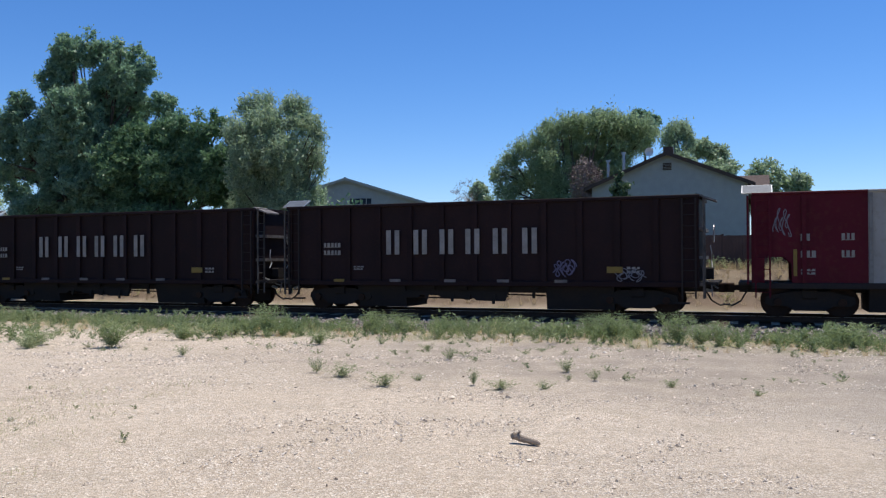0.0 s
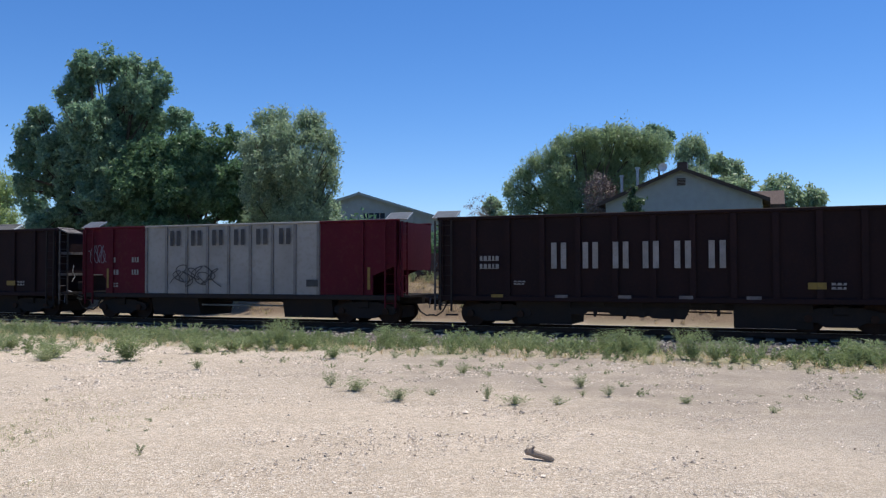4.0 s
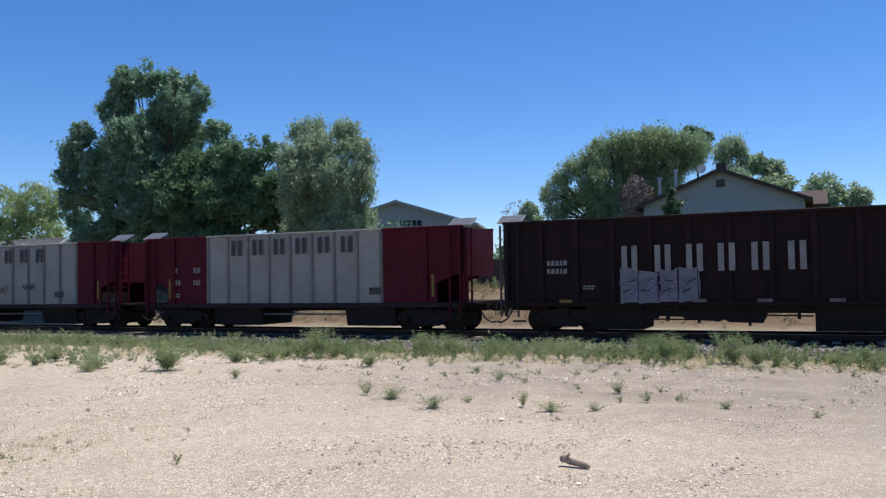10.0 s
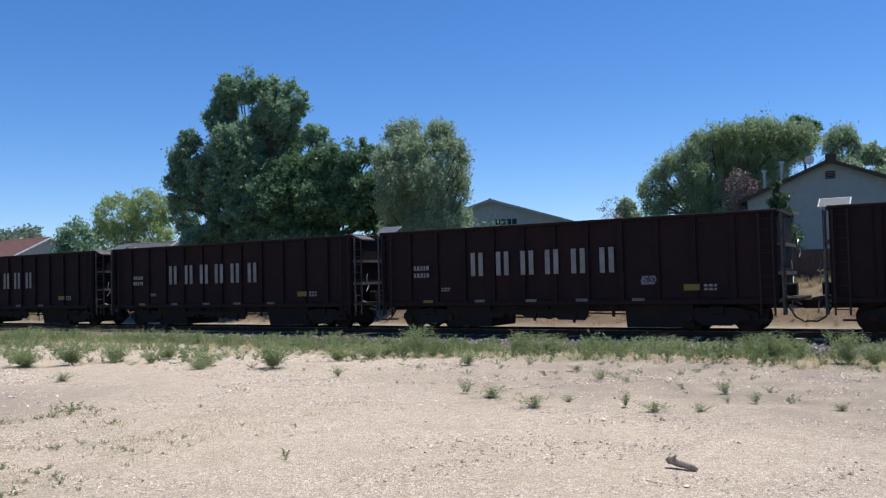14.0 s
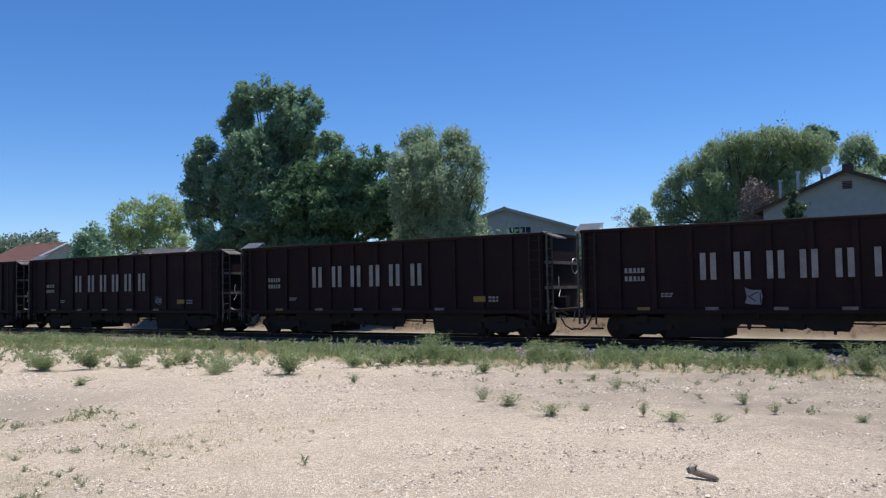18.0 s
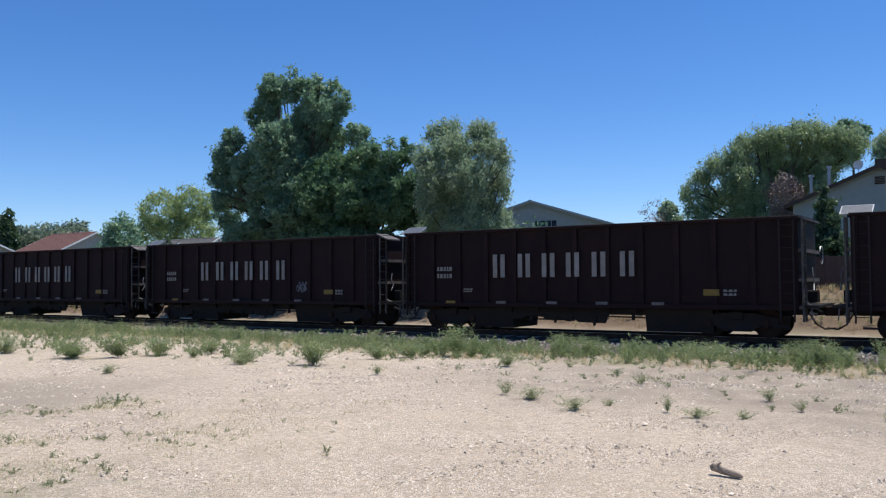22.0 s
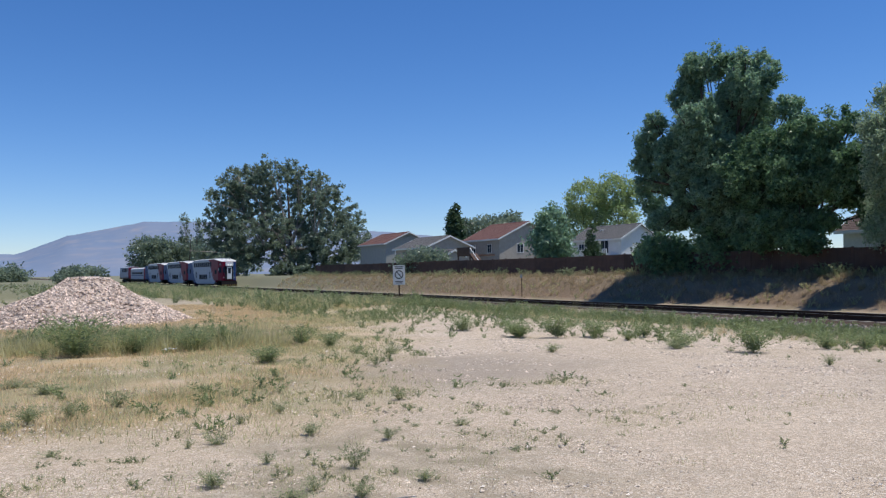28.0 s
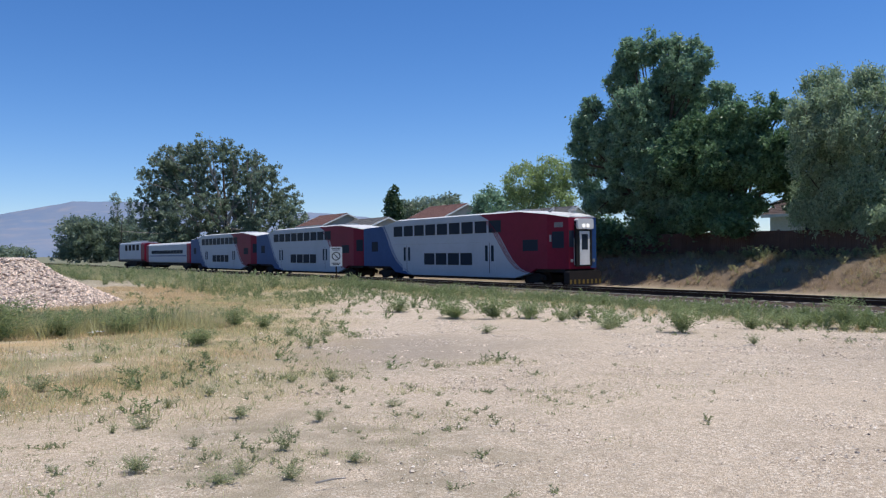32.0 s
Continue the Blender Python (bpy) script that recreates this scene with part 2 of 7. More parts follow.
def stain_and_shade_bed(m):
    """Darkens the stone near the rails with oil, rust dust and painted-in train shade."""
    nt = m.node_tree
    nd, ln = nt.nodes, nt.links
    src = nd["Principled BSDF"].inputs["Base Color"].links[0].from_socket
    tc = nd.new("ShaderNodeTexCoord")
    dot = nd.new("ShaderNodeVectorMath")
    dot.operation = "DOT_PRODUCT"
    dot.inputs[1].default_value = N
    ln.new(tc.outputs["Object"], dot.inputs[0])
    mr = nd.new("ShaderNodeMapRange")
    for key, val in (("From Min", 25.35), ("From Max", 25.9), ("To Max", 0.85)):
        mr.inputs[key].default_value = val
    ln.new(dot.outputs["Value"], mr.inputs["Value"])
    mx = nd.new("ShaderNodeMixRGB")
    mx.inputs[2].default_value = (0.060, 0.044, 0.034, 1)
    ln.new(mr.outputs[0], mx.inputs[0])
    ln.new(src, mx.inputs[1])
    ln.new(mx.outputs[0], nd["Principled BSDF"].inputs["Base Color"])


stain_and_shade_bed(M["bed"])
M["glass"] = glass_mat("dark_tinted_glass", (0.030, 0.040, 0.055))
M["panel"] = mat("dusty_solar_cell", (0.13, 0.14, 0.155), (0.10, 0.11, 0.12), 6.0, 0.5, 0.02, c3=(0.2, 0.2, 0.2))


def lamp_mat():
    m = bpy.data.materials.new("headlight_glow")
    m.use_nodes = True
    p = m.node_tree.nodes["Principled BSDF"]
    p.inputs["Emission Color"].default_value = (1, 0.95, 0.85, 1)
    p.inputs["Emission Strength"].default_value = 0.7
    return m


M["lamp"] = lamp_mat()


# ---- mesh helpers ----
class Shape:
    """Collects vertices and faces of one part."""

    def __init__(self):
        self.v, self.f = [], []

    def add(self, verts, faces):
        k = len(self.v)
        self.v += [tuple(p) for p in verts]
        self.f += [tuple(i + k for i in q) for q in faces]
        return self

    def box(self, x0, x1, y0, y1, z0, z1, b=0.0):
        """A box, with its long edges chamfered by b."""
        if b <= 0:
            v = [(x, y, z) for z in (z0, z1) for y in (y0, y1) for x in (x0, x1)]
            return self.add(v, [(0, 2, 3, 1), (4, 5, 7, 6), (0, 1, 5, 4), (2, 6, 7, 3), (0, 4, 6, 2), (1, 3, 7, 5)])
        ring = [(y0 + b, z0), (y1 - b, z0), (y1, z0 + b), (y1, z1 - b), (y1 - b, z1), (y0 + b, z1), (y0, z1 - b), (y0, z0 + b)]
        return self.prism([(y, z) for y, z in ring], x0, x1)

    def prism(self, ring, x0, x1):
        """A y-z outline (counter-clockwise seen from +x) drawn out along x."""
        n = len(ring)
        v = [(x0, *p) for p in ring] + [(x1, *p) for p in ring]
        f = [(i, (i + 1) % n, n + (i + 1) % n, n + i) for i in range(n)]
        return self.add(v, f + [tuple(range(n - 1, -1, -1)), tuple(range(n, 2 * n))])

    def prism_y(self, ring, y0, y1):
        """An x-z outline drawn out along y."""
        n = len(ring)
        v = [(p[0], y0, p[1]) for p in ring] + [(p[0], y1, p[1]) for p in ring]
        f = [(i, (i + 1) % n, n + (i + 1) % n, n + i) for i in range(n)]
        return self.add(v, f + [tuple(range(n - 1, -1, -1)), tuple(range(n, 2 * n))])

    def tube(self, a, b, r0, r1=None, seg=8, caps=True):
        a, b = Vector(a), Vector(b)
        r1 = r0 if r1 is None else r1
        d = (b - a).normalized()
        s = d.cross(Vector((0, 0, 1)) if abs(d.z) < 0.9 else Vector((1, 0, 0))).normalized()
        t = d.cross(s)
        v = []
        for p, r in ((a, r0), (b, r1)):
            for i in range(seg):
                w = 2 * math.pi * i / seg
                v.append(p + (s * math.cos(w) + t * math.sin(w)) * r)
        f = [(i, i + seg, (i + 1) % seg + seg, (i + 1) % seg) for i in range(seg)]
        if caps:
            f += [tuple(range(seg)), tuple(range(2 * seg - 1, seg - 1, -1))]
        return self.add(v, f)

    def mesh(self, name, mats, smooth=False):
        me = bpy.data.meshes.new(name)
        me.from_pydata(self.v, [], self.f)
        for m in mats if isinstance(mats, (list, tuple)) else [mats]:
            me.materials.append(m)
        if smooth:
            me.shade_smooth()
        me.update()
        return me


def part(name, shape, material, parent=None, label="", at=None, smooth=False):
    ob = new(name, shape.mesh(name, material, smooth) if isinstance(shape, Shape) else shape)
    if parent:
        ob.parent = parent
    if at is not None:
        ob.matrix_basis = at
    if label:
        ob["label"] = label
    return ob


def thing(name, at, label, category, group="", kind=""):
    ob = new(name)
    ob.empty_display_size = 0.3
    ob.matrix_basis = at
    return tagged(ob, label, category, group, kind)


def on_track(s, n, z, turn=0.0):
    """A pose at s metres along the tracks and n metres across them, its x along the tracks."""
    p = U * s + N * n
    return pose(p.x, p.y, z, 0, 0, math.degrees(THETA) + turn)


def sn(x, y):
    return x * U.x + y * U.y, x * N.x + y * N.y


NEAR, FAR = 28.35, 33.6              # track centre lines
RAIL_NEAR, RAIL_FAR = -0.27, -0.60   # rail tops


def smooth(a, b, x):
    t = np.clip((x - a) / (b - a), 0, 1)
    return t * t * (3 - 2 * t)


def ground_z(s, n):
    """Height of the bare ground."""
    s, n = np.asarray(s, float), np.asarray(n, float)
    z = -0.75 * smooth(15.5, 23.5, n)
    rise = smooth(36.6, 40.8, n) * 1.75 * smooth(-230, -185, s)
    z = z + rise
    gully = np.sin(s * 0.9 + 1.7 * np.sin(s * 0.37)) * np.sin(s * 0.23 + 0.6) * (0.6 + 0.4 * np.sin(n * 1.9 + s * 1.3))
    z = z + 0.22 * gully * smooth(36.8, 38.4, n) * smooth(41.4, 39.8, n)
    z = z + 0.05 * np.sin(s * 0.31 + n * 0.17) * np.sin(n * 0.43 - s * 0.11)
    return z


# ---- ground ----
def axis(pairs):
    out = []
    for a, b, step in pairs:
        out += list(np.arange(a, b, step))
    return np.array(out + [pairs[-1][1]])


def make_ground():
    ss = axis([(-4200, -600, 400), (-600, -200, 40), (-200, -60, 4), (-60, 45, 0.6), (45, 200, 8), (200, 600, 60), (600, 4200, 400)])
    ns = axis([(-4200, -400, 400), (-400, -40, 30), (-40, -2, 3), (-2, 45, 0.6), (45, 120, 5), (120, 600, 40), (600, 4200, 400)])
    a, b = np.meshgrid(ss, ns, indexing="ij")
    z = ground_z(a, b)
    rng = np.random.default_rng(4)
    near = (np.abs(b) < 45) & (np.abs(a) < 60)
    z = z + np.where(near, rng.normal(0, 0.012, z.shape), 0)
    v = np.stack([a * U.x + b * N.x, a * U.y + b * N.y, z], -1).reshape(-1, 3)
    i = np.arange(len(ss) * len(ns)).reshape(len(ss), len(ns))
    f = np.stack([i[:-1, :-1], i[1:, :-1], i[1:, 1:], i[:-1, 1:]], -1).reshape(-1, 4)
    me = bpy.data.meshes.new("ground")
    me.from_pydata(v.tolist(), [], f.tolist())
    me.shade_smooth()
    ob = new("ground", me)
    me.materials.append(ground_mat())
    return tagged(ob, "pale dusty gravel lot running into dry grass and weeds", "ground", kind="structure")


def ground_mat():
    m = mat("gravel_and_soil", (0.68, 0.553, 0.417), (0.58, 0.468, 0.351), 0.25, 0.95, 0.5, fine=40, c3=(0.50, 0.398, 0.292), amount=0.7, spec=0.08)
    nt = m.node_tree
    nd, ln = nt.nodes, nt.links
    bsdf = nd["Principled BSDF"]
    base = bsdf.inputs["Base Color"].links[0].from_socket
    tc = nd.new("ShaderNodeTexCoord")
    rot = nd.new("ShaderNodeMapping")
    rot.vector_type = "POINT"
    rot.inputs["Rotation"].default_value = (0, 0, -THETA)
    ln.new(tc.outputs["Object"], rot.inputs["Vector"])
    sep = nd.new("ShaderNodeSeparateXYZ")
    ln.new(rot.outputs[0], sep.inputs[0])

    def noise_at(scale, detail=4):
        n = nd.new("ShaderNodeTexNoise")
        n.inputs["Scale"].default_value, n.inputs["Detail"].default_value = scale, detail
        ln.new(tc.outputs["Object"], n.inputs["Vector"])
        return n.outputs["Fac"]

    def ramp(src, a, b, lo=0.0, hi=1.0):
        r = nd.new("ShaderNodeMapRange")
        for key, val in (("From Min", a), ("From Max", b), ("To Min", lo), ("To Max", hi)):
            r.inputs[key].default_value = val
        ln.new(src, r.inputs["Value"])
        return r.outputs[0]

    def math2(op, a, b):
        k = nd.new("ShaderNodeMath")
        k.operation = op
        for i, q in enumerate((a, b)):
            if isinstance(q, (int, float)):
                k.inputs[i].default_value = q
            else:
                ln.new(q, k.inputs[i])
        return k.outputs[0]

    def mix(fac, a, col):
        x = nd.new("ShaderNodeMixRGB")
        ln.new(fac, x.inputs[0])
        ln.new(a, x.inputs[1])
        x.inputs[2].default_value = (*col, 1)
        return x.outputs[0]

    wob = noise_at(0.35)
    # stones in the gravel
    vo = nd.new("ShaderNodeTexVoronoi")
    vo.inputs["Scale"].default_value = 58
    ln.new(tc.outputs["Object"], vo.inputs["Vector"])
    sepc = nd.new("ShaderNodeSeparateColor")
    ln.new(vo.outputs["Color"], sepc.inputs[0])
    stony = ramp(noise_at(0.55, 5), 0.36, 0.64, 0.55, 1.0)
    c = mix(math2("MULTIPLY", ramp(sepc.outputs[0], 0.68, 0.90, 0, 1.0), stony), base, (0.88, 0.78, 0.66))
    c = mix(math2("MULTIPLY", ramp(sepc.outputs[1], 0.72, 0.95, 0, 0.7), stony), c, (0.22, 0.175, 0.135))
    c = mix(ramp(noise_at(75, 6), 0.50, 0.60, 0, 0.75), c, (0.33, 0.263, 0.195))
    c = mix(ramp(noise_at(22, 5), 0.56, 0.68, 0, 0.6), c, (0.70, 0.61, 0.50))
    c = mix(ramp(noise_at(9, 6), 0.50, 0.70, 0, 0.55), c, (0.37, 0.30, 0.228))
    # greyer, stonier stretch towards the right, darker damp stretch on the left
    grey = math2("MULTIPLY", ramp(sep.outputs["X"], -1.8, 3.0), ramp(noise_at(0.6), 0.35, 0.65, 0.45, 0.95))
    c = mix(grey, c, (0.335, 0.295, 0.25))
    belt = math2("ADD", sep.outputs["Y"], math2("MULTIPLY", math2("SUBTRACT", wob, 0.5), 4.0))
    c = mix(math2("MULTIPLY", math2("MULTIPLY", ramp(belt, 8.8, 11.5), ramp(sep.outputs["X"], -9.5, -5.0)), ramp(noise_at(1.3, 6), 0.3, 0.6, 0.25, 0.75)), c, (0.285, 0.240, 0.195))
    damp = nd.new("ShaderNodeVectorMath")
    damp.operation = "DISTANCE"
    damp.inputs[1].default_value = (-7.0, 11.2, 0.0)
    ln.new(tc.outputs["Object"], damp.inputs[0])
    spot = ramp(math2("ADD", damp.outputs["Value"], math2("MULTIPLY", math2("SUBTRACT", wob, 0.5), 5.0)), 3.2, 1.2, 0, 0.7)
    c = mix(spot, c, (0.33, 0.28, 0.225))
    c = mix(ramp(noise_at(1.7, 5), 0.52, 0.72, 0, 0.40), c, (0.40, 0.33, 0.245))
    weedy = nd.new("ShaderNodeVectorMath")
    weedy.operation = "DISTANCE"
    weedy.inputs[1].default_value = (-4.1, 5.6, 0.0)
    ln.new(tc.outputs["Object"], weedy.inputs[0])
    spot = math2("MULTIPLY", ramp(math2("ADD", weedy.outputs["Value"], math2("MULTIPLY", math2("SUBTRACT", wob, 0.5), 3.0)), 2.6, 0.9), ramp(noise_at(2.4, 6), 0.38, 0.62, 0.1, 0.8))
    c = mix(spot, c, (0.29, 0.25, 0.175))
    # weedy soil strip along the track, bank and yards behind
    soil = ramp(math2("ADD", sep.outputs["Y"], math2("MULTIPLY", math2("SUBTRACT", wob, 0.5), 5.0)), 14.6, 16.0)
    c = mix(math2("MULTIPLY", soil, 0.8), c, (0.40, 0.33, 0.235))
    c = mix(math2("MULTIPLY", soil, ramp(noise_at(0.9, 6), 0.45, 0.6, 0.0, 0.6)), c, (0.25, 0.245, 0.14))
    bank = ramp(sep.outputs["Y"], 36.4, 37.6)
    c = mix(bank, c, (0.215, 0.155, 0.105))
    c = mix(math2("MULTIPLY", ramp(sep.outputs["Y"], 37.6, 39.6), ramp(noise_at(1.1, 6), 0.3, 0.6, 0.1, 0.7)), c, (0.29, 0.23, 0.15))
    back = ramp(sep.outputs["Y"], 42.0, 44.0)
    c = mix(back, c, (0.12, 0.13, 0.06))
    # dry brush land further off
    off = nd.new("ShaderNodeVectorMath")
    off.operation = "LENGTH"
    ln.new(tc.outputs["Object"], off.inputs[0])
    c = mix(math2("MULTIPLY", ramp(off.outputs["Value"], 35, 70), ramp(sep.outputs["Y"], 24, 20)), c, (0.21, 0.205, 0.125))
    c = mix(ramp(off.outputs["Value"], 70, 140), c, (0.20, 0.20, 0.135))
    # dry grass on the left
    edge = math2("ADD", math2("ADD", sep.outputs["X"], math2("MULTIPLY", sep.outputs["Y"], 2.1)), math2("MULTIPLY", math2("SUBTRACT", wob, 0.5), 12.0))
    far = nd.new("ShaderNodeVectorMath")
    far.operation = "LENGTH"
    ln.new(tc.outputs["Object"], far.inputs[0])
    rim = math2("ADD", far.outputs["Value"], math2("MULTIPLY", math2("SUBTRACT", noise_at(0.7), 0.5), 5.0))
    left = math2("MULTIPLY", math2("MULTIPLY", ramp(edge, 1.0, -6.0), ramp(rim, 7.6, 10.6)), ramp(far.outputs["Value"], 48, 32))
    c = mix(math2("MULTIPLY", left, ramp(noise_at(1.1, 8), 0.32, 0.66, 0.2, 0.9)), c, (0.50, 0.36, 0.19))
    c = mix(math2("MULTIPLY", left, ramp(noise_at(0.8, 8), 0.42, 0.66, 0.0, 0.75)), c, (0.25, 0.245, 0.14))
    ln.new(c, bsdf.inputs["Base Color"])
    bp = nd.new("ShaderNodeBump")
    bp.inputs["Strength"].default_value, bp.inputs["Distance"].default_value = 0.7, 0.03
    ln.new(math2("ADD", math2("MULTIPLY", vo.outputs["Distance"], 0.5), noise_at(90, 6)), bp.inputs["Height"])
    ln.new(bp.outputs[0], bsdf.inputs["Normal"])
    return m


make_ground()


def grid_strip(name, profile, s0, s1, step, material, label, category, wob=0.0, seed=1):
    """A strip along the tracks with the given (n, z) cross-section."""
    rng = np.random.default_rng(seed)
    ss = np.arange(s0, s1 + step, step)
    k = len(profile)
    sh = Shape()
    for s in ss:
        for n, z in profile:
            p = U * s + N * (n + rng.normal(0, wob))
            sh.v.append((p.x, p.y, z + rng.normal(0, wob * 0.5)))
    for i in range(len(ss) - 1):
        for j in range(k - 1):
            sh.f.append((i * k + j, (i + 1) * k + j, (i + 1) * k + j + 1, i * k + j + 1))
    ob = part(name, sh, material, smooth=True)
    return tagged(ob, label, category, kind="structure")


def rock(rng, r):
    """A rough stone of about r metres: eight jittered corners, cut."""
    base = [(-1, -1, -.7), (1, -1, -.7), (1, 1, -.7), (-1, 1, -.7), (-.7, -.7, .7), (.7, -.7, .7), (.7, .7, .7), (-.7, .7, .7)]
    v = np.array(base) * rng.uniform(0.45, 1.0, (8, 3)) * r * rng.uniform(0.6, 1.2, 3)
    a = rng.uniform(0, 6.28)
    c, s = math.cos(a), math.sin(a)
    v = v @ np.array([[c, -s, 0], [s, c, 0], [0, 0, 1]])
    b = rng.uniform(-0.6, 0.6)
    c, s = math.cos(b), math.sin(b)
    return v @ np.array([[1, 0, 0], [0, c, -s], [0, s, c]])


ROCK_FACES = np.array([(0, 3, 2, 1), (4, 5, 6, 7), (0, 1, 5, 4), (1, 2, 6, 5), (2, 3, 7, 6), (3, 0, 4, 7)])


def rocks(name, spots, sizes, material, label, category, seed=3, kinds=24, flat=1.0):
    """Many stones in one mesh."""
    rng = np.random.default_rng(seed)
    forms = np.array([rock(rng, 1.0) for _ in range(kinds)])
    spots, sizes = np.asarray(spots, float), np.asarray(sizes, float)
    pick = rng.integers(0, kinds, len(spots))
    forms[:, :, 2] *= flat
    v = forms[pick] * sizes[:, None, None] + spots[:, None, :]
    f = ROCK_FACES[None] + 8 * np.arange(len(spots))[:, None, None]
    me = bpy.data.meshes.new(name)
    me.from_pydata(v.reshape(-1, 3).tolist(), [], f.reshape(-1, 4).tolist())
    me.materials.append(material)
    return tagged(new(name, me), label, category, kind="stuff")


# ---- tracks ----
BALLAST = [(23.2, -0.86), (24.9, -0.60), (25.7, -0.49), (26.6, -0.47), (30.1, -0.47), (31.0, -0.66), (32.0, -0.80), (35.2, -0.80), (36.0, -0.88), (37.0, -0.95)]
grid_strip("ballast_bed", BALLAST, -1000, 90, 2.0, M["bed"], "grey-brown crushed stone bed under two tracks", "ballast", 0.02)


def make_track(n0, top, s0, s1, name):
    rail_ring = [(-0.07, -0.17), (0.07, -0.17), (0.07, -0.155), (0.012, -0.13), (0.012, -0.04), (0.036, -0.03), (0.036, 0.0), (-0.036, 0.0), (-0.036, -0.03), (-0.012, -0.04), (-0.012, -0.13), (-0.07, -0.155)]
    base = thing(name, on_track(0, n0, top), "straight railway track with rusty steel rails on ties", "track", kind="structure")
    for y in (-0.7525, 0.7525):
        sh = Shape().prism([(y + a, b) for a, b in rail_ring], s0, s1)
        rail = part("rail", sh, M["rail"], base)
        part("running_surface", Shape().box(s0, s1, y - 0.03, y + 0.03, 0.0005, 0.004), M["rail_top"], rail, "worn shiny rail head")
    tie = Shape().box(-0.12, 0.12, -1.3, 1.3, -0.36, -0.175).mesh("tie", M["tie"])
    clip = Shape()
    for y in (-0.7525, 0.7525):
        clip.box(-0.09, 0.09, y - 0.14, y + 0.14, -0.175, -0.158)
    sh = Shape()
    for i, s in enumerate(np.arange(s0 + 0.3, s1, 0.6)):
        if -62 < s < 30:
            part("tie", tie, None, base, at=pose(s, 0, 0, 0, 0, random.uniform(-0.6, 0.6)))
        elif s > -330:
            sh.box(s - 0.12, s + 0.12, -1.3, 1.3, -0.36, -0.175)
    if sh.v:
        far = part("far_ties", sh, M["tie"], base)
        far["kind"] = "stuff"
    return base


make_track(NEAR, RAIL_NEAR, -1000, 90, "track_1")
make_track(FAR, RAIL_FAR, -1000, 90, "track_2")


def ballast_stones():
    rng = np.random.default_rng(8)
    k = 21000
    s = np.where(rng.random(k) < 0.75, rng.uniform(-45, 25, k), rng.uniform(-95, -45, k))
    n = rng.uniform(23.2, 25.75, k)
    z = np.interp(n, [p[0] for p in BALLAST], [p[1] for p in BALLAST]) + rng.uniform(0.0, 0.03, k)
    spots = np.stack([s * U.x + n * N.x, s * U.y + n * N.y, z], -1)
    rocks("ballast_stones", spots, rng.uniform(0.032, 0.075, k), M["ballast"], "loose grey and tan crushed stones along the rails", "stones", 5)


ballast_stones()


# ---- freight cars ----
def wheelset_parts(base, x, r=0.457):
    for y in (-0.7525, 0.7525):
        d = -1 if y < 0 else 1
        sh = Shape().tube((x, y - 0.06 * d, r), (x, y + 0.07 * d, r), r, seg=24)
        sh.tube((x, y - 0.09 * d, r), (x, y - 0.06 * d, r), r + 0.03, seg=24)
        part("wheel", sh, M["rust"], base)


def truck(base, x, frame_y=1.0):
    """A two-axle bogie with cast side frames."""
    for dx in (-0.89, 0.89):
        wheelset_parts(base, x + dx)
    for y in (-frame_y, frame_y):
        ring = [(-1.25, 0.42), (-1.12, 0.34), (-0.66, 0.34), (-0.42, 0.20), (0.42, 0.20), (0.66, 0.34), (1.12, 0.34), (1.25, 0.42), (1.22, 0.62), (0.55, 0.78), (-0.55, 0.78), (-1.22, 0.62)]
        frame_part = part("side_frame", Shape().prism_y([(x + a, b) for a, b in ring], y - 0.07, y + 0.07), M["steel_dark"], base)
        sp = Shape()
        for dx in (-0.16, 0.0, 0.16):
            sp.tube((x + dx, y - 0.1 * (1 if y > 0 else -1), 0.27), (x + dx, y - 0.1 * (1 if y > 0 else -1), 0.55), 0.06, seg=8)
        part("springs", sp, M["rust"], frame_part)
        for dx in (-0.89, 0.89):
            part("bearing_cap", Shape().tube((x + dx, y - 0.16 if y < 0 else y + 0.07, 0.457), (x + dx, y - 0.07 if y < 0 else y + 0.16, 0.457), 0.12, seg=10), M["rust"], frame_part, "worn greasy bearing cap")
    # one solid block added for the brake rigging and the shade around it
    part("brake_rigging", Shape().box(x - 1.28, x + 1.28, -0.62, 0.62, 0.20, 0.64, 0.06), M["steel_dark"], base)
    part("bolster", Shape().box(x - 0.2, x + 0.2, -1.15, 1.15, 0.55, 0.85, 0.05), M["steel_dark"], base)


def coupler(base, x, d):
    sh = Shape().box(min(x, x + 0.55 * d), max(x, x + 0.55 * d), -0.08, 0.08, 0.76, 0.94, 0.02)
    sh.box(min(x + 0.5 * d, x + 0.8 * d), max(x + 0.5 * d, x + 0.8 * d), -0.16, 0.12, 0.70, 1.0, 0.04)
    part("coupler", sh, M["rust"], base, "rusty knuckle coupler")
    hose = Shape()
    pts = [(x + 0.1 * d, -0.42, 0.80), (x + 0.3 * d, -0.42, 0.45), (x + 0.55 * d, -0.40, 0.30), (x + 0.85 * d, -0.38, 0.34)]
    for a, b in zip(pts, pts[1:]):
        hose.tube(a, b, 0.028, seg=6)
    part("brake_hose", hose, M["rubber"], base, "black rubber brake hose")


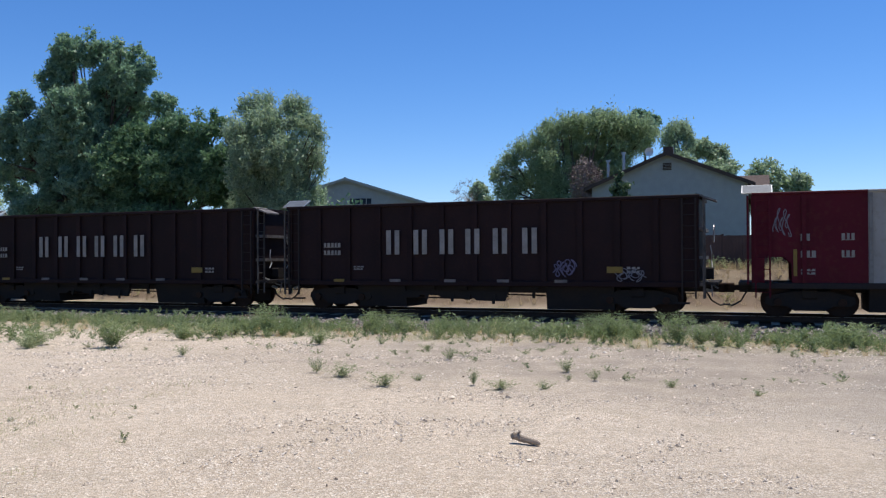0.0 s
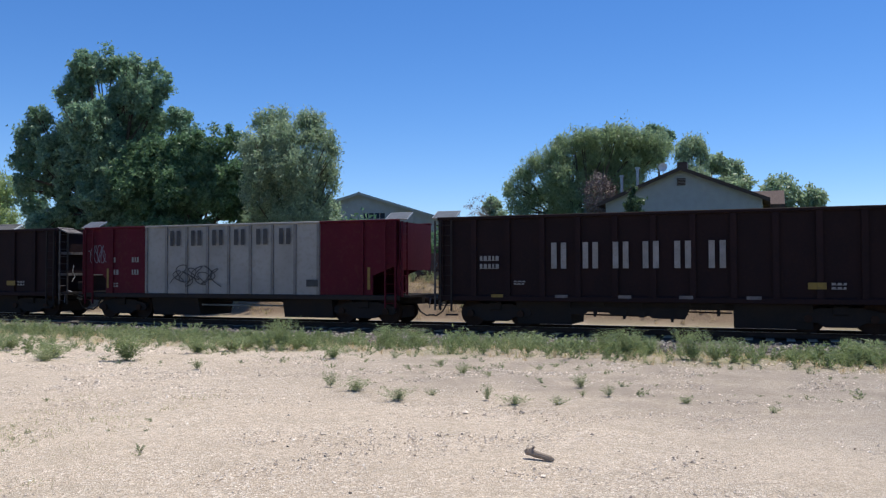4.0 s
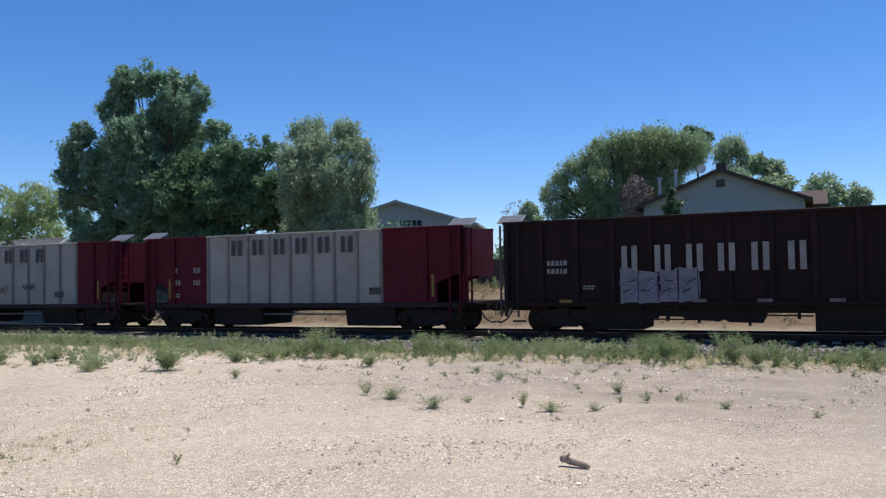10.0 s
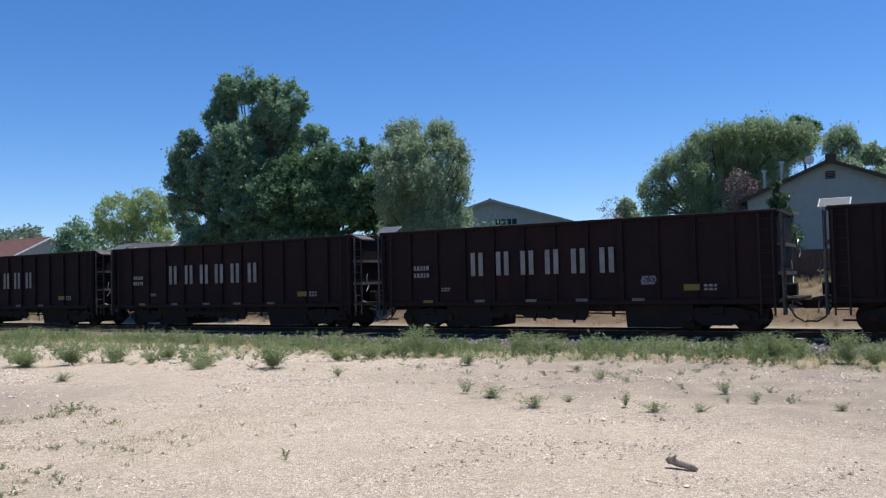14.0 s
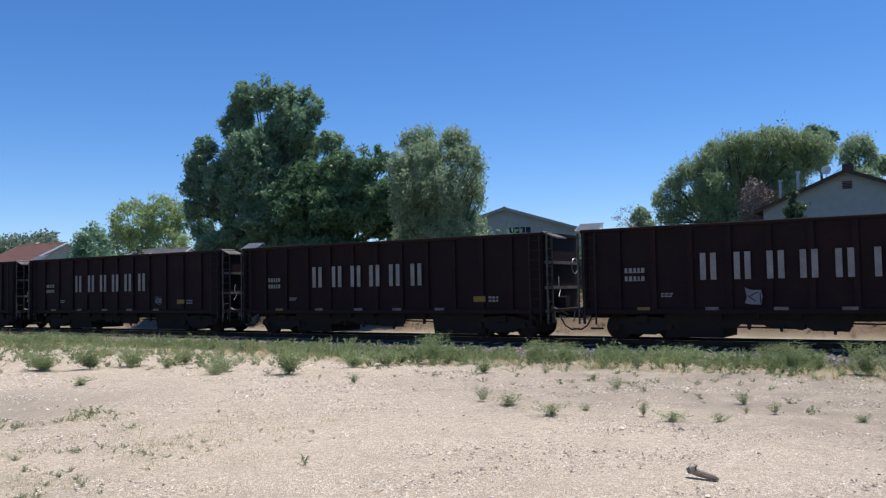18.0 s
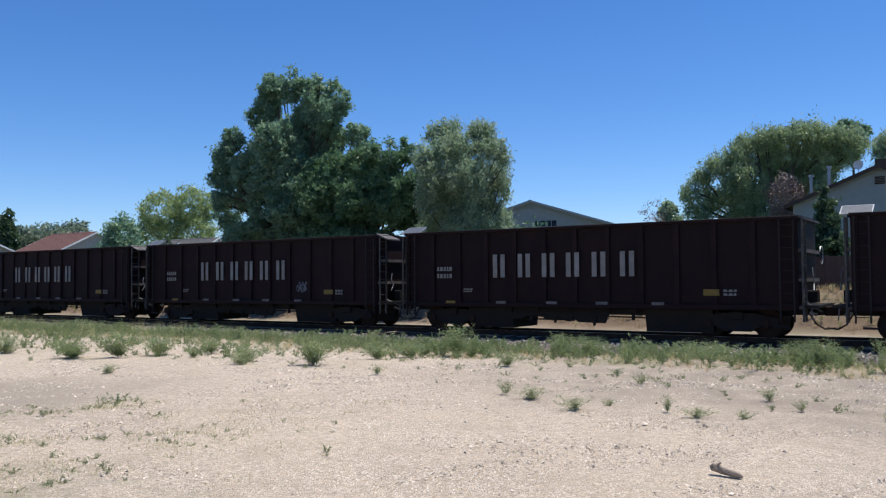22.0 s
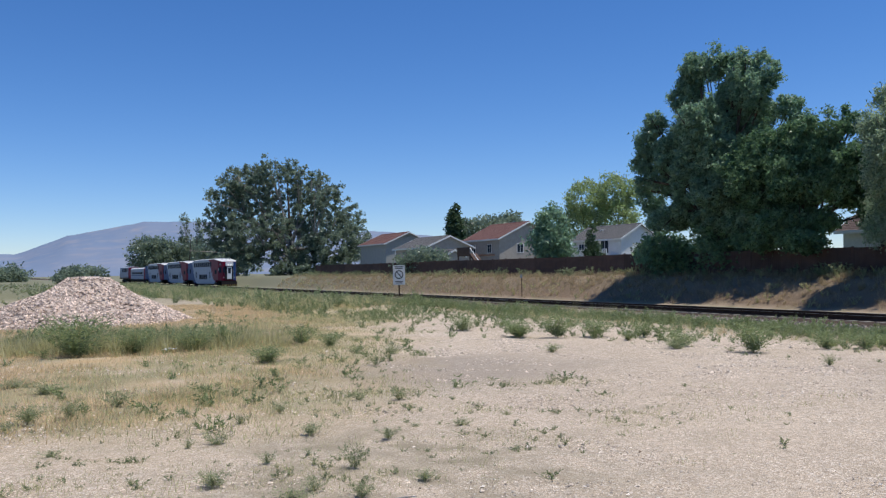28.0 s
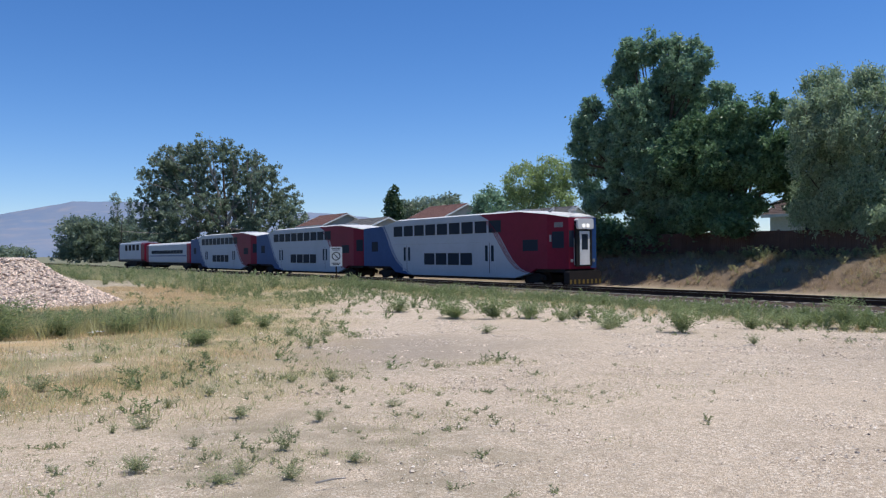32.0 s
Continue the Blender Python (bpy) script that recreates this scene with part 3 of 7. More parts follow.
def ladder(base, x, y, z0, z1, along, material, rungs=8, w=0.42):
    """Two rails and rungs. along: 'x' for a ladder on a side, 'y' for one on an end."""
    sh = Shape()
    for q in (-w / 2, w / 2):
        if along == "x":
            sh.box(x + q - 0.025, x + q + 0.025, y - 0.03, y + 0.03, z0, z1)
        else:
            sh.box(x - 0.03, x + 0.03, y + q - 0.025, y + q + 0.025, z0, z1)
    for i in range(rungs):
        z = z0 + (i + 0.5) * (z1 - z0) / rungs
        a, b = ((x - w / 2, y, z), (x + w / 2, y, z)) if along == "x" else ((x, y - w / 2, z), (x, y + w / 2, z))
        sh.tube(a, b, 0.014, seg=6)
    return part("ladder", sh, material, base, "steel grab-iron ladder")


def glyph(x, z, w, h, y):
    """Two plain upright bars in the place of one character of the company name."""
    t = w * 0.36
    sh = Shape()
    for a in (0.0, w - t):
        sh.add([(x + a, y - 0.004, z), (x + a + t, y - 0.004, z), (x + a + t, y - 0.004, z + h), (x + a, y - 0.004, z + h)], [(0, 1, 2, 3)])
    return sh


def bars(base, x, z, w, h, rows, y, material, name="marking"):
    """Rows of plain bars on a common foot where small writing stands."""
    rng = random.Random(int((x + 50) * 100 + z * 1000))
    step = h / rows
    for r in range(rows):
        z0, z1, teeth, q = z + r * step, z + r * step + step * 0.6, [], x
        while q < x + w - 0.04:
            k = min(rng.choice((0.07, 0.09, 0.11)), x + w - q)
            teeth.append((q, q + k))
            q += k + 0.05
        ring = [(x, z0), (teeth[-1][1], z0)]
        for a, b in teeth[::-1]:
            ring += [(b, z0 + 0.02), (b, z1), (a, z1), (a, z0 + 0.02)]
        part(name, Shape().prism_y(ring[:-1] if abs(teeth[0][0] - x) < 1e-6 else ring, y - 0.004, y), material, base, "row of small painted marks")


def solar_panel(base, x, y):
    post = Shape().box(x - 0.03, x + 0.03, y - 0.03, y + 0.03, 3.30, 3.88)
    arm = part("panel_post", post, M["galv"], base)
    tilt = pose(x, y, 3.88, 27, 0, 0)
    fr = Shape().box(-0.44, 0.44, -0.30, 0.30, -0.02, 0.02)
    pan = part("solar_panel", fr, M["galv"], base, "small tilted solar panel in a pale frame", at=tilt)
    part("cell_sheet", Shape().box(-0.41, 0.41, -0.27, 0.27, 0.021, 0.025), M["panel"], pan)
    for q in (-0.4, 0.4):
        part("panel_brace", Shape().tube((x + q, y + 0.20, 3.97), (x + q, y + 0.22, 3.72), 0.014, seg=5), M["galv"], base)
    return arm


def open_body(g, x0, x1, zb, zt, w, material, wall=0.08):
    """An open-topped tub: two sides, two ends and a floor."""
    part("side_sheet", Shape().box(x0, x1, -w, -w + wall, zb, zt), material, g)
    part("side_sheet", Shape().box(x0, x1, w - wall, w, zb, zt), material, g)
    part("end_sheet", Shape().box(x0, x0 + wall, -w + wall, w - wall, zb, zt), material, g)
    part("end_sheet", Shape().box(x1 - wall, x1, -w + wall, w - wall, zb, zt), material, g)
    part("floor_sheet", Shape().box(x0 + wall, x1 - wall, -w + wall, w - wall, zb, zb + 0.12), material, g)


def gondola():
    """Brown ballast gondola, its x forward, standing on the rail top."""
    g = thing("ballast_gondola", pose(0, 0, 0), "dark maroon-brown steel ballast gondola with ribbed sides", "rail car", "freight train")
    L, w, zb, zt = 7.275, 1.47, 1.05, 3.66
    open_body(g, -L, L, zb, zt, w, M["brown"])
    for d in (-1, 1):
        part("top_chord", Shape().box(-L - 0.03, L + 0.03, min(d * 1.40, d * 1.58), max(d * 1.40, d * 1.58), zt, zt + 0.11, 0.02), M["brown"], g)
        part("side_sill", Shape().box(-L, L, min(d * 1.40, d * 1.57), max(d * 1.40, d * 1.57), zb - 0.16, zb + 0.02, 0.02), M["brown"], g)
        part("end_chord", Shape().box(d * L - 0.09, d * L + 0.09, -1.40, 1.40, zt, zt + 0.11), M["brown"], g)
    post = Shape().prism([(-1.56, 0), (-1.47, 0), (-1.47, zt - zb), (-1.56, zt - zb)], -0.09, 0.09).mesh("side_post", M["brown"])
    post2 = Shape().prism([(1.47, 0), (1.56, 0), (1.56, zt - zb), (1.47, zt - zb)], -0.09, 0.09).mesh("side_post", M["brown"])
    for i in range(13):
        x = -L + 0.10 + i * (2 * L - 0.2) / 12
        part("side_post", post, None, g, at=pose(x, 0, zb))
        part("side_post", post2, None, g, at=pose(x, 0, zb))
    part("centre_sill", Shape().box(-L - 0.5, L + 0.5, -0.35, 0.35, 0.72, 1.02, 0.03), M["steel_dark"], g)
    load = Shape()
    rng = np.random.default_rng(2)
    nx, ny = 30, 7
    for i in range(nx):
        for j in range(ny):
            load.v.append((-L + 0.12 + i * (2 * L - 0.24) / (nx - 1), -1.36 + j * 2.72 / (ny - 1), zb + 0.6 + 0.5 * math.exp(-((j - 3) / 2.2) ** 2) + rng.normal(0, 0.05)))
    for i in range(nx - 1):
        for j in range(ny - 1):
            k = i * ny + j
            load.f.append((k, k + ny, k + ny + 1, k + 1))
    part("stone_load", load, M["ballast"], g, "low heap of crushed stone", smooth=True)
    # hopper chutes that hang low on both sides of the open middle
    for xa, xb in ((-4.6, -2.75), (2.35, 4.6)):
        ring = [(-1.15, 0.98), (-0.95, 0.12), (0.95, 0.12), (1.15, 0.98)]
        part("discharge_chute", Shape().prism(ring, xa, xb), M["steel_dark"], g)
    # door gear hanging in the open middle: beams, rods, cranks, a torn edge against the light behind
    part("door_beam", Shape().box(-2.75, 2.35, -1.0, -0.9, 0.66, 1.0), M["steel_dark"], g)
    part("door_beam", Shape().prism_y([(-2.75, 0.70), (-2.75, 0.46), (-2.3, 0.46), (-2.2, 0.56), (-1.5, 0.54), (-1.4, 0.47), (-0.2, 0.45), (-0.1, 0.38), (0.9, 0.36), (1.05, 0.70)], -1.06, -0.98), M["steel_dark"], g)
    for xa, xb, z0 in ((-2.0, -1.85, 0.40), (-1.05, -0.9, 0.34), (-0.55, -0.3, 0.40), (0.45, 0.6, 0.27)):
        part("door_crank", Shape().prism_y([(xa, 0.60), (xa + 0.03, z0), (xb - 0.05, z0), (xb, 0.60)], -1.12, -1.06), M["steel_dark"], g)
    for x0, x1, z in ((-2.7, -0.3, 0.47), (-1.4, 1.0, 0.55), (0.9, 2.3, 0.60)):
        part("door_rod", Shape().tube((x0, -0.94, z), (x1, -0.94, z - 0.03), 0.028, seg=6), M["rust"], g)
    part("drop_bracket", Shape().box(1.86, 1.96, -1.05, -0.98, 0.48, 0.72), M["steel_dark"], g)
    part("cross_rod", Shape().tube((-2.3, -0.9, 0.72), (2.3, -0.9, 0.72), 0.03), M["steel_dark"], g)
    part("air_cylinder", Shape().tube((-0.9, -0.8, 0.86), (0.2, -0.8, 0.86), 0.12, seg=12), M["steel_dark"], g)
    for x in (-1.8, -0.6, 0.9, 1.9):
        part("door_lever", Shape().box(x - 0.2, x + 0.2, -1.2, -1.14, 0.74, 0.90), M["steel_dark"], g)
    for x in (-5.35, 5.35):
        truck(g, x)
    for d in (-1, 1):
        coupler(g, d * (L + 0.0), d)
        # end cage: ladder, bars, slanted brace
        part("end_platform", Shape().box(min(d * L, d * (L + 0.55)), max(d * L, d * (L + 0.55)), -1.42, 1.42, 0.98, 1.06), M["steel_dark"], g)
        ladder(g, d * (L + 0.14), -1.30, 0.55, zt, "y", M["worn"], 10)
        ladder(g, d * (L - 0.30), -1.60, 0.55, zt, "x", M["steel_dark"], 9, 0.40)
        for z in (0.93, 1.76, 2.66):
            part("end_rail", Shape().box(d * (L + 0.06) - 0.06, d * (L + 0.06) + 0.06, -1.45, 1.45, z, z + 0.11, 0.02), M["dusty"], g, "dusty grey end beam")
        part("corner_step", Shape().box(d * (L - 0.5) - 0.22, d * (L - 0.5) + 0.22, -1.58, -1.50, 0.38, 0.44), M["steel_dark"], g)
    wheel = Shape()
    for i in range(16):
        a, b = 2 * math.pi * i / 16, 2 * math.pi * (i + 1) / 16
        wheel.tube((L + 0.34, 0.5 + 0.28 * math.cos(a), 2.6 + 0.28 * math.sin(a)), (L + 0.34, 0.5 + 0.28 * math.cos(b), 2.6 + 0.28 * math.sin(b)), 0.018, seg=5)
    part("hand_brake_wheel", wheel, M["galv"], g)
    for d in (-1, 1):
        chain = Shape()
        hook = [(L + 0.30, -0.9, 2.2), (L + 0.34, -1.0, 1.95), (L + 0.33, -0.85, 1.72), (L + 0.36, -1.05, 1.5)]
        for a, b in zip(hook, hook[1:]):
            chain.tube((d * a[0], *a[1:]), (d * b[0], *b[1:]), 0.016, seg=5)
        part("brake_chain", chain, M["galv"], g, "slack pale chain")
        part("uncoupling_lever", Shape().tube((d * (L + 0.35), -1.40, 0.98), (d * (L + 0.42), -0.25, 0.86), 0.02, seg=6).tube((d * (L + 0.35), -1.40, 0.98), (d * (L + 0.38), -1.46, 0.62), 0.02, seg=6), M["dusty"], g, "bent steel lever")
        part("angle_cock", Shape().tube((d * (L + 0.12), -0.5, 0.80), (d * (L + 0.34), -0.48, 0.74), 0.05, seg=8), M["galv"], g)
        part("end_valve_box", Shape().box(d * (L + 0.22) - 0.14, d * (L + 0.22) + 0.14, -0.45, -0.05, 1.12, 1.5, 0.04), M["steel_dark"], g)
    part("brake_pipe", Shape().tube((L + 0.1, -1.1, 1.15), (L + 0.5, -0.6, 0.85), 0.03), M["galv"], g, "pale bent pipe")
    solar_panel(g, -L + 0.15, -1.15)
    part("end_hood", Shape().prism_y([(L - 0.1, zt + 0.10), (L + 0.5, zt - 0.12), (L + 0.5, zt - 0.07), (L - 0.1, zt + 0.16)], -1.45, -0.6), M["dusty"], g, "small sloping plate at the car end")
    # company name as plain blocks, small marks, reflectors
    y = -1.563
    for x in (-3.27, -2.23, -1.26, -0.32, 0.65, 1.67):
        part("name_block", glyph(x, 1.98, 0.50, 0.85, y), M["letter"], g, "off-white bars of the painted company name")
    bars(g, -5.75, 1.98, 0.72, 0.54, 2, y, M["letter"], "car_number")
    for x in (-5.35, -3.15, -1.1, 0.78, 2.75):
        part("reflector", Shape().box(x, x + 0.42, y - 0.008, y, 1.02, 1.12), M["yellow"] if x < -4 else M["dusty"], g)
    part("reflector", Shape().box(4.45, 4.95, y - 0.008, y, 1.34, 1.54), M["yellow"], g)
    bars(g, 5.08, 1.34, 0.40, 0.24, 2, y, M["letter"], "data_panel")
    bars(g, -4.55, 1.45, 0.40, 0.16, 2, y, M["letter"], "data_panel")
    return g


def hopper(xl, xr, marked):
    """White-sided ballast hopper with red end panels; white from xl to xr, its marks on the white if marked."""
    g = thing("ballast_hopper", pose(0, 0, 0), "white-sided ballast hopper with red ends and dark lettering", "rail car", "freight train")
    L, w, zb, zt = 7.20, 1.47, 1.05, 3.68
    open_body(g, xl, xr, zb, zt, w, M["white"])
    for d in (-1, 1):
        edge = xl if d < 0 else xr
        for e in (-1, 1):
            y0, y1 = sorted((e * (w - 0.06), e * w))
            if d < 0 and not marked:
                ring = [(edge, zb), (-6.10, zb), (-6.10, 1.62), (-6.30, 1.82), (-6.85, 1.82), (-6.85, zb), (-L, zb), (-L, zt), (edge, zt)]
            else:
                ring = [(edge, zb), (d * 6.15, zb), (d * 6.15, 1.75), (d * L, 2.15), (d * L, zt), (edge, zt)]
            part("end_panel", Shape().prism_y(ring if d > 0 else ring[::-1], y0, y1), M["red"], g, "red painted end panel")
        ring = [(d * 4.05, zb + 0.1), (d * 4.05, zb), (d * (L - 0.3), 2.9), (d * L, zt), (d * (L - 0.08), zt), (d * (L - 0.45), 2.9)]
        if d < 0:
            ring = ring[::-1]
        part("slope_sheet", Shape().prism_y(ring, -w + 0.06, w - 0.06), M["red"], g)
        part("end_wall", Shape().box(min(d * (L - 0.05), d * L), max(d * (L - 0.05), d * L), -w + 0.06, w - 0.06, 1.95 if d > 0 else 2.9, zt), M["red"], g)
        for xa, xb, mt in ((-L, xl, M["red"]), (xl, xr, M["white"]), (xr, L, M["red"])):
            part("top_chord", Shape().box(xa, xb, min(d * 1.40, d * 1.54), max(d * 1.40, d * 1.54), zt, zt + 0.08, 0.02), mt, g)
        part("side_sill", Shape().box(-L, L, min(d * 1.38, d * 1.52), max(d * 1.38, d * 1.52), zb - 0.18, zb, 0.02), M["steel_dark"], g)
    bays = round(xr - xl)
    for i in range(bays + 1):
        x = xl + 0.07 + i * (xr - xl - 0.14) / bays
        for y0, y1 in ((-1.53, -1.47), (1.47, 1.53)):
            part("side_post", Shape().box(x - 0.05, x + 0.05, y0, y1, zb, zt), M["white_rib"], g)
    for d in (-1, 1):
        for x in (d * 5.75,):
            part("side_post", Shape().box(x - 0.06, x + 0.06, -1.54, -1.47, zb, zt), M["red"], g)
        part("end_platform", Shape().box(min(d * 6.6, d * (L + 0.4)), max(d * 6.6, d * (L + 0.4)), -1.42, 1.42, 0.98, 1.06), M["steel_dark"], g)
        ladder(g, d * (L - 0.30), -1.58, 0.6, zt, "x", M["red"], 9, 0.40)
        ladder(g, d * (L + 0.12), -1.25, 1.0, zt, "y", M["red"], 9)
        part("corner_post", Shape().box(d * (L - 0.04) - 0.06, d * (L - 0.04) + 0.06, -1.47, -1.35, 1.05, zt), M["red"], g)
        part("yellow_stripe", Shape().box(d * 6.0 - 0.05, d * 6.0 + 0.05, -1.482, -1.476, 1.25, 2.05), M["yellow"], g)
        if d < 0 and not marked:
            bars(g, d * 5.10 - 0.75, 2.30, 0.34, 0.34, 1, -1.478, M["letter"], "car_number")
            bars(g, d * 5.10 + 0.35, 2.30, 0.34, 0.34, 1, -1.478, M["letter"], "car_number")
            bars(g, d * 5.10 - 0.75, 1.80, 0.45, 0.34, 1, -1.478, M["letter"], "car_number")
            bars(g, d * 5.10 + 0.35, 1.80, 0.34, 0.34, 1, -1.478, M["letter"], "car_number")
            bars(g, d * 5.10 - 0.75, 1.30, 0.45, 0.20, 2, -1.478, M["letter"], "data_panel")
        truck(g, d * 5.6)
        coupler(g, d * (L + 0.05), d)
    part("centre_sill", Shape().box(-L - 0.4, L + 0.4, -0.35, 0.35, 0.72, 1.02, 0.03), M["steel_dark"], g)
    for xa, xb in ((-4.0, -1.7), (2.2, 4.3)):
        part("discharge_chute", Shape().prism([(-1.2, 0.95), (-1.0, 0.18), (1.0, 0.18), (1.2, 0.95)], xa, xb), M["steel_dark"], g)
    part("cross_rod", Shape().tube((-1.7, -0.9, 0.60), (2.2, -0.9, 0.60), 0.035), M["galv"], g)
    solar_panel(g, -L + 0.15, -1.15)
    solar_panel(g, L - 0.15, -1.15)
    for i in range(6):
        part("name_block", glyph(-2.78 + i * 1.01, 2.93, 0.48, 0.60, -1.535), M["letter_dark"], g, "dark bars of the painted company name")
    if marked:
        bars(g, xl + 0.15, 2.02, 1.15, 0.50, 2, -1.536, M["letter_dark"], "car_number")
    part("placard", Shape().box(3.45, 3.95, -1.54, -1.532, 1.35, 1.60), M["letter_dark"], g)
    return g


GAPS = [(0, -0.95), (1, 11.74), (2, 25.45), (5, 65.61), (6, 78.76), (7, 92.66), (8, 106.0), (9, 120.0), (10, 133.6), (11, 147.36), (12, 160.88), (13, 174.35), (14, 188.57), (17, 230.19), (18, 244.33), (19, 258.27), (20, 271.85), (21, 286.3), (22, 299.84), (23, 314.4), (24, 328.55), (26.5, 363.8), (32, 441.4)]
PITCH = 16.0
HOPPERS = {0, 5, 7, 10, 11}
CARS = []


def make_freight():
    a, b, c = gondola(), hopper(-4.05, 4.0, False), hopper(-5.3, 4.8, True)
    used = set()
    for k in range(25):
        src = (c if k in (7, 11) else b) if k in HOPPERS else a
        at = on_track(GAPS[0][1] + 8.0 - PITCH * k, NEAR, RAIL_NEAR)
        if src.name in used:
            car = copy_thing(src, at)
        else:
            used.add(src.name)
            src.matrix_basis = at
            car = src
        CARS.append(car)


make_freight()


# ---- commuter train ----
COACHES = []


def coach(cab):
    """Double-deck coach, x forward, 25.9 m long; blue at the rear, white between, red in front."""
    label = "white, blue and red double-deck " + ("cab coach with lit headlights" if cab else "coach with dark windows")
    g = thing("cab_coach" if cab else "passenger_coach", pose(0, 0, 0), label, "passenger coach", "commuter train")
    h, e, w = 12.85, 4.20, 1.5
    # side outline: lowered floor between the bogies, full roof in the middle, lower shoulders at the ends
    rear = [(-9.5, 4.28), (-8.95, 3.6), (-8.45, 2.9), (-8.0, 2.25), (-7.4, 1.6), (-6.5, 1.05), (-5.2, 0.45)]
    fore = [(9.7, 0.80), (8.75, 1.05), (7.95, 1.6), (7.35, 2.25), (6.75, 2.95), (6.1, 3.65), (5.4, 4.2), (4.3, 4.62)]
    white = rear[::-1][:1] + [(8.2, 0.45)] + fore + [(-7.1, 4.62)] + rear[:-1]
    blue = [(-h, 1.05), (-8.2, 1.05), (-7.4, 0.62), (-5.2, 0.45)] + rear[::-1][1:] + [(-h, 4.18)]
    red = [(9.7, 0.80), (10.2, 1.05), (11.4, 1.05), (11.4, 4.36), (8.6, 4.62)] + fore[::-1][:-1]
    part("white_body", Shape().prism_y(white, -w, w), M["coach_white"], g)
    part("blue_body_end", Shape().prism_y(blue, -w, w), M["coach_blue"], g, "dark blue painted rear end")
    part("red_body_end", Shape().prism_y(red, -w, w), M["coach_red"], g, "deep red painted front end")
    v = [(x, y * k, z) for x, k, zt in ((11.4, w, 4.36), (h, 1.08, 4.12)) for z in (1.05, zt) for y in (-1, 1)]
    nose = part("tapered_nose", Shape().add(v, [(0, 1, 3, 2), (4, 6, 7, 5), (0, 2, 6, 4), (1, 5, 7, 3), (2, 3, 7, 6), (0, 4, 5, 1)]), M["coach_red"], g)
    for d in (-1, 1):
        for xa, xb, za, zb, mt, nm in ((11.75, 12.55, 2.3, 3.3, M["glass"], "cab_side_window"), (11.9, 12.5, 3.55, 3.85, M["letter"], "coach_number")):
            q = [(x, d * (w - (x - 11.4) * 0.42 / 1.45 + 0.012), z) for x, z in ((xa, za), (xb, za), (xb, zb), (xa, zb))]
            if cab or nm != "coach_number":
                part(nm, Shape().add(q, [(0, 1, 2, 3)]), mt, nose)
    roof = [(-w, 0), (w, 0), (1.2, 0.10), (-1.2, 0.10)]
    part("roof", Shape().prism([(y, 4.62 + z) for y, z in roof], -7.1, 8.6), M["roof_white"], g)
    for x0, z0, x1, z1 in ((-h, 4.18, -9.9, 4.22), (-9.9, 4.22, -7.1, 4.62), (8.6, 4.62, 11.4, 4.36), (11.4, 4.36, h, 4.12)):
        sh = Shape()
        k0, k1 = (1.08 if abs(x - h) < 0.01 else w for x in (x0, x1))
        v = [(x0, -k0, z0 + 0.004), (x0, k0, z0 + 0.004), (x1, k1, z1 + 0.004), (x1, -k1, z1 + 0.004), (x0, -k0 * 0.8, z0 + 0.09), (x0, k0 * 0.8, z0 + 0.09), (x1, k1 * 0.8, z1 + 0.09), (x1, -k1 * 0.8, z1 + 0.09)]
        sh.add(v, [(4, 7, 6, 5), (0, 3, 7, 4), (1, 5, 6, 2), (0, 4, 5, 1), (3, 2, 6, 7), (0, 1, 2, 3)])
        part("end_roof", sh, M["roof_white"], g)
    for x in (5.2, 6.6, 8.0, -6.4):
        part("roof_vent", Shape().box(x - 0.4, x + 0.4, -0.5, 0.5, 4.66, 4.84, 0.06), M["galv"], g)
    for d in (-1, 1):
        y0, y1 = (-w - 0.006, -w + 0.02) if d < 0 else (w - 0.02, w + 0.006)
        for i in range(9):
            x = -7.55 + i * 1.62
            win = part("upper_window", Shape().box(x, x + 1.28, y0, y1, 3.44, 4.14, 0.0), M["glass"], g, "dark tinted window")
            part("gasket", window_ring(x, x + 1.28, 3.44, 4.14, y0 - 0.004 if d < 0 else y1 + 0.004, 0.05), M["rubber"], win)
        for i in range(4):
            x = -2.9 + i * 1.63
            win = part("lower_window", Shape().box(x, x + 1.35, y0, y1, 1.28, 2.02, 0.0), M["glass"], g, "dark tinted window")
            part("gasket", window_ring(x, x + 1.35, 1.28, 2.02, y0 - 0.004 if d < 0 else y1 + 0.004, 0.05), M["rubber"], win)
        for x in (-6.2, 4.75):
            for k in (0, 1):
                dx = x + k * 0.68
                leaf = part("door_leaf", Shape().box(dx, dx + 0.65, y0, y1, 0.72, 2.72), M["coach_white"], g)
                part("door_pane", Shape().box(dx + 0.17, dx + 0.48, y0 - 0.003, y1 + 0.003, 1.5, 2.55), M["glass"], leaf)
            part("door_gap", Shape().box(x + 0.635, x + 0.695, y0 - 0.002, y1 + 0.002, 0.72, 2.72), M["rubber"], g)
        for j in range(3):
            q = 0.10 + j * 0.17
            edge = [(x - q, z) for x, z in fore[:-1]]
            part("paint_stripe", Shape().prism_y(edge + [(x - 0.09, z) for x, z in edge[::-1]], y0 + (0.003 if d > 0 else 0), y1), M["coach_red"], g)
        for j in range(2):
            q = 0.10 + j * 0.17
            edge = [(x + q, z) for x, z in rear]
            part("paint_stripe", Shape().prism_y(edge + [(x + 0.08, z) for x, z in edge[::-1]], y0 + (0.003 if d > 0 else 0), y1), M["coach_blue"], g)
        part("end_window", Shape().box(9.0, 10.5, y0, y1, 2.15, 2.85), M["glass"], g)
        part("end_window", Shape().box(-11.4, -10.3, y0, y1, 2.25, 3.05), M["glass"], g)
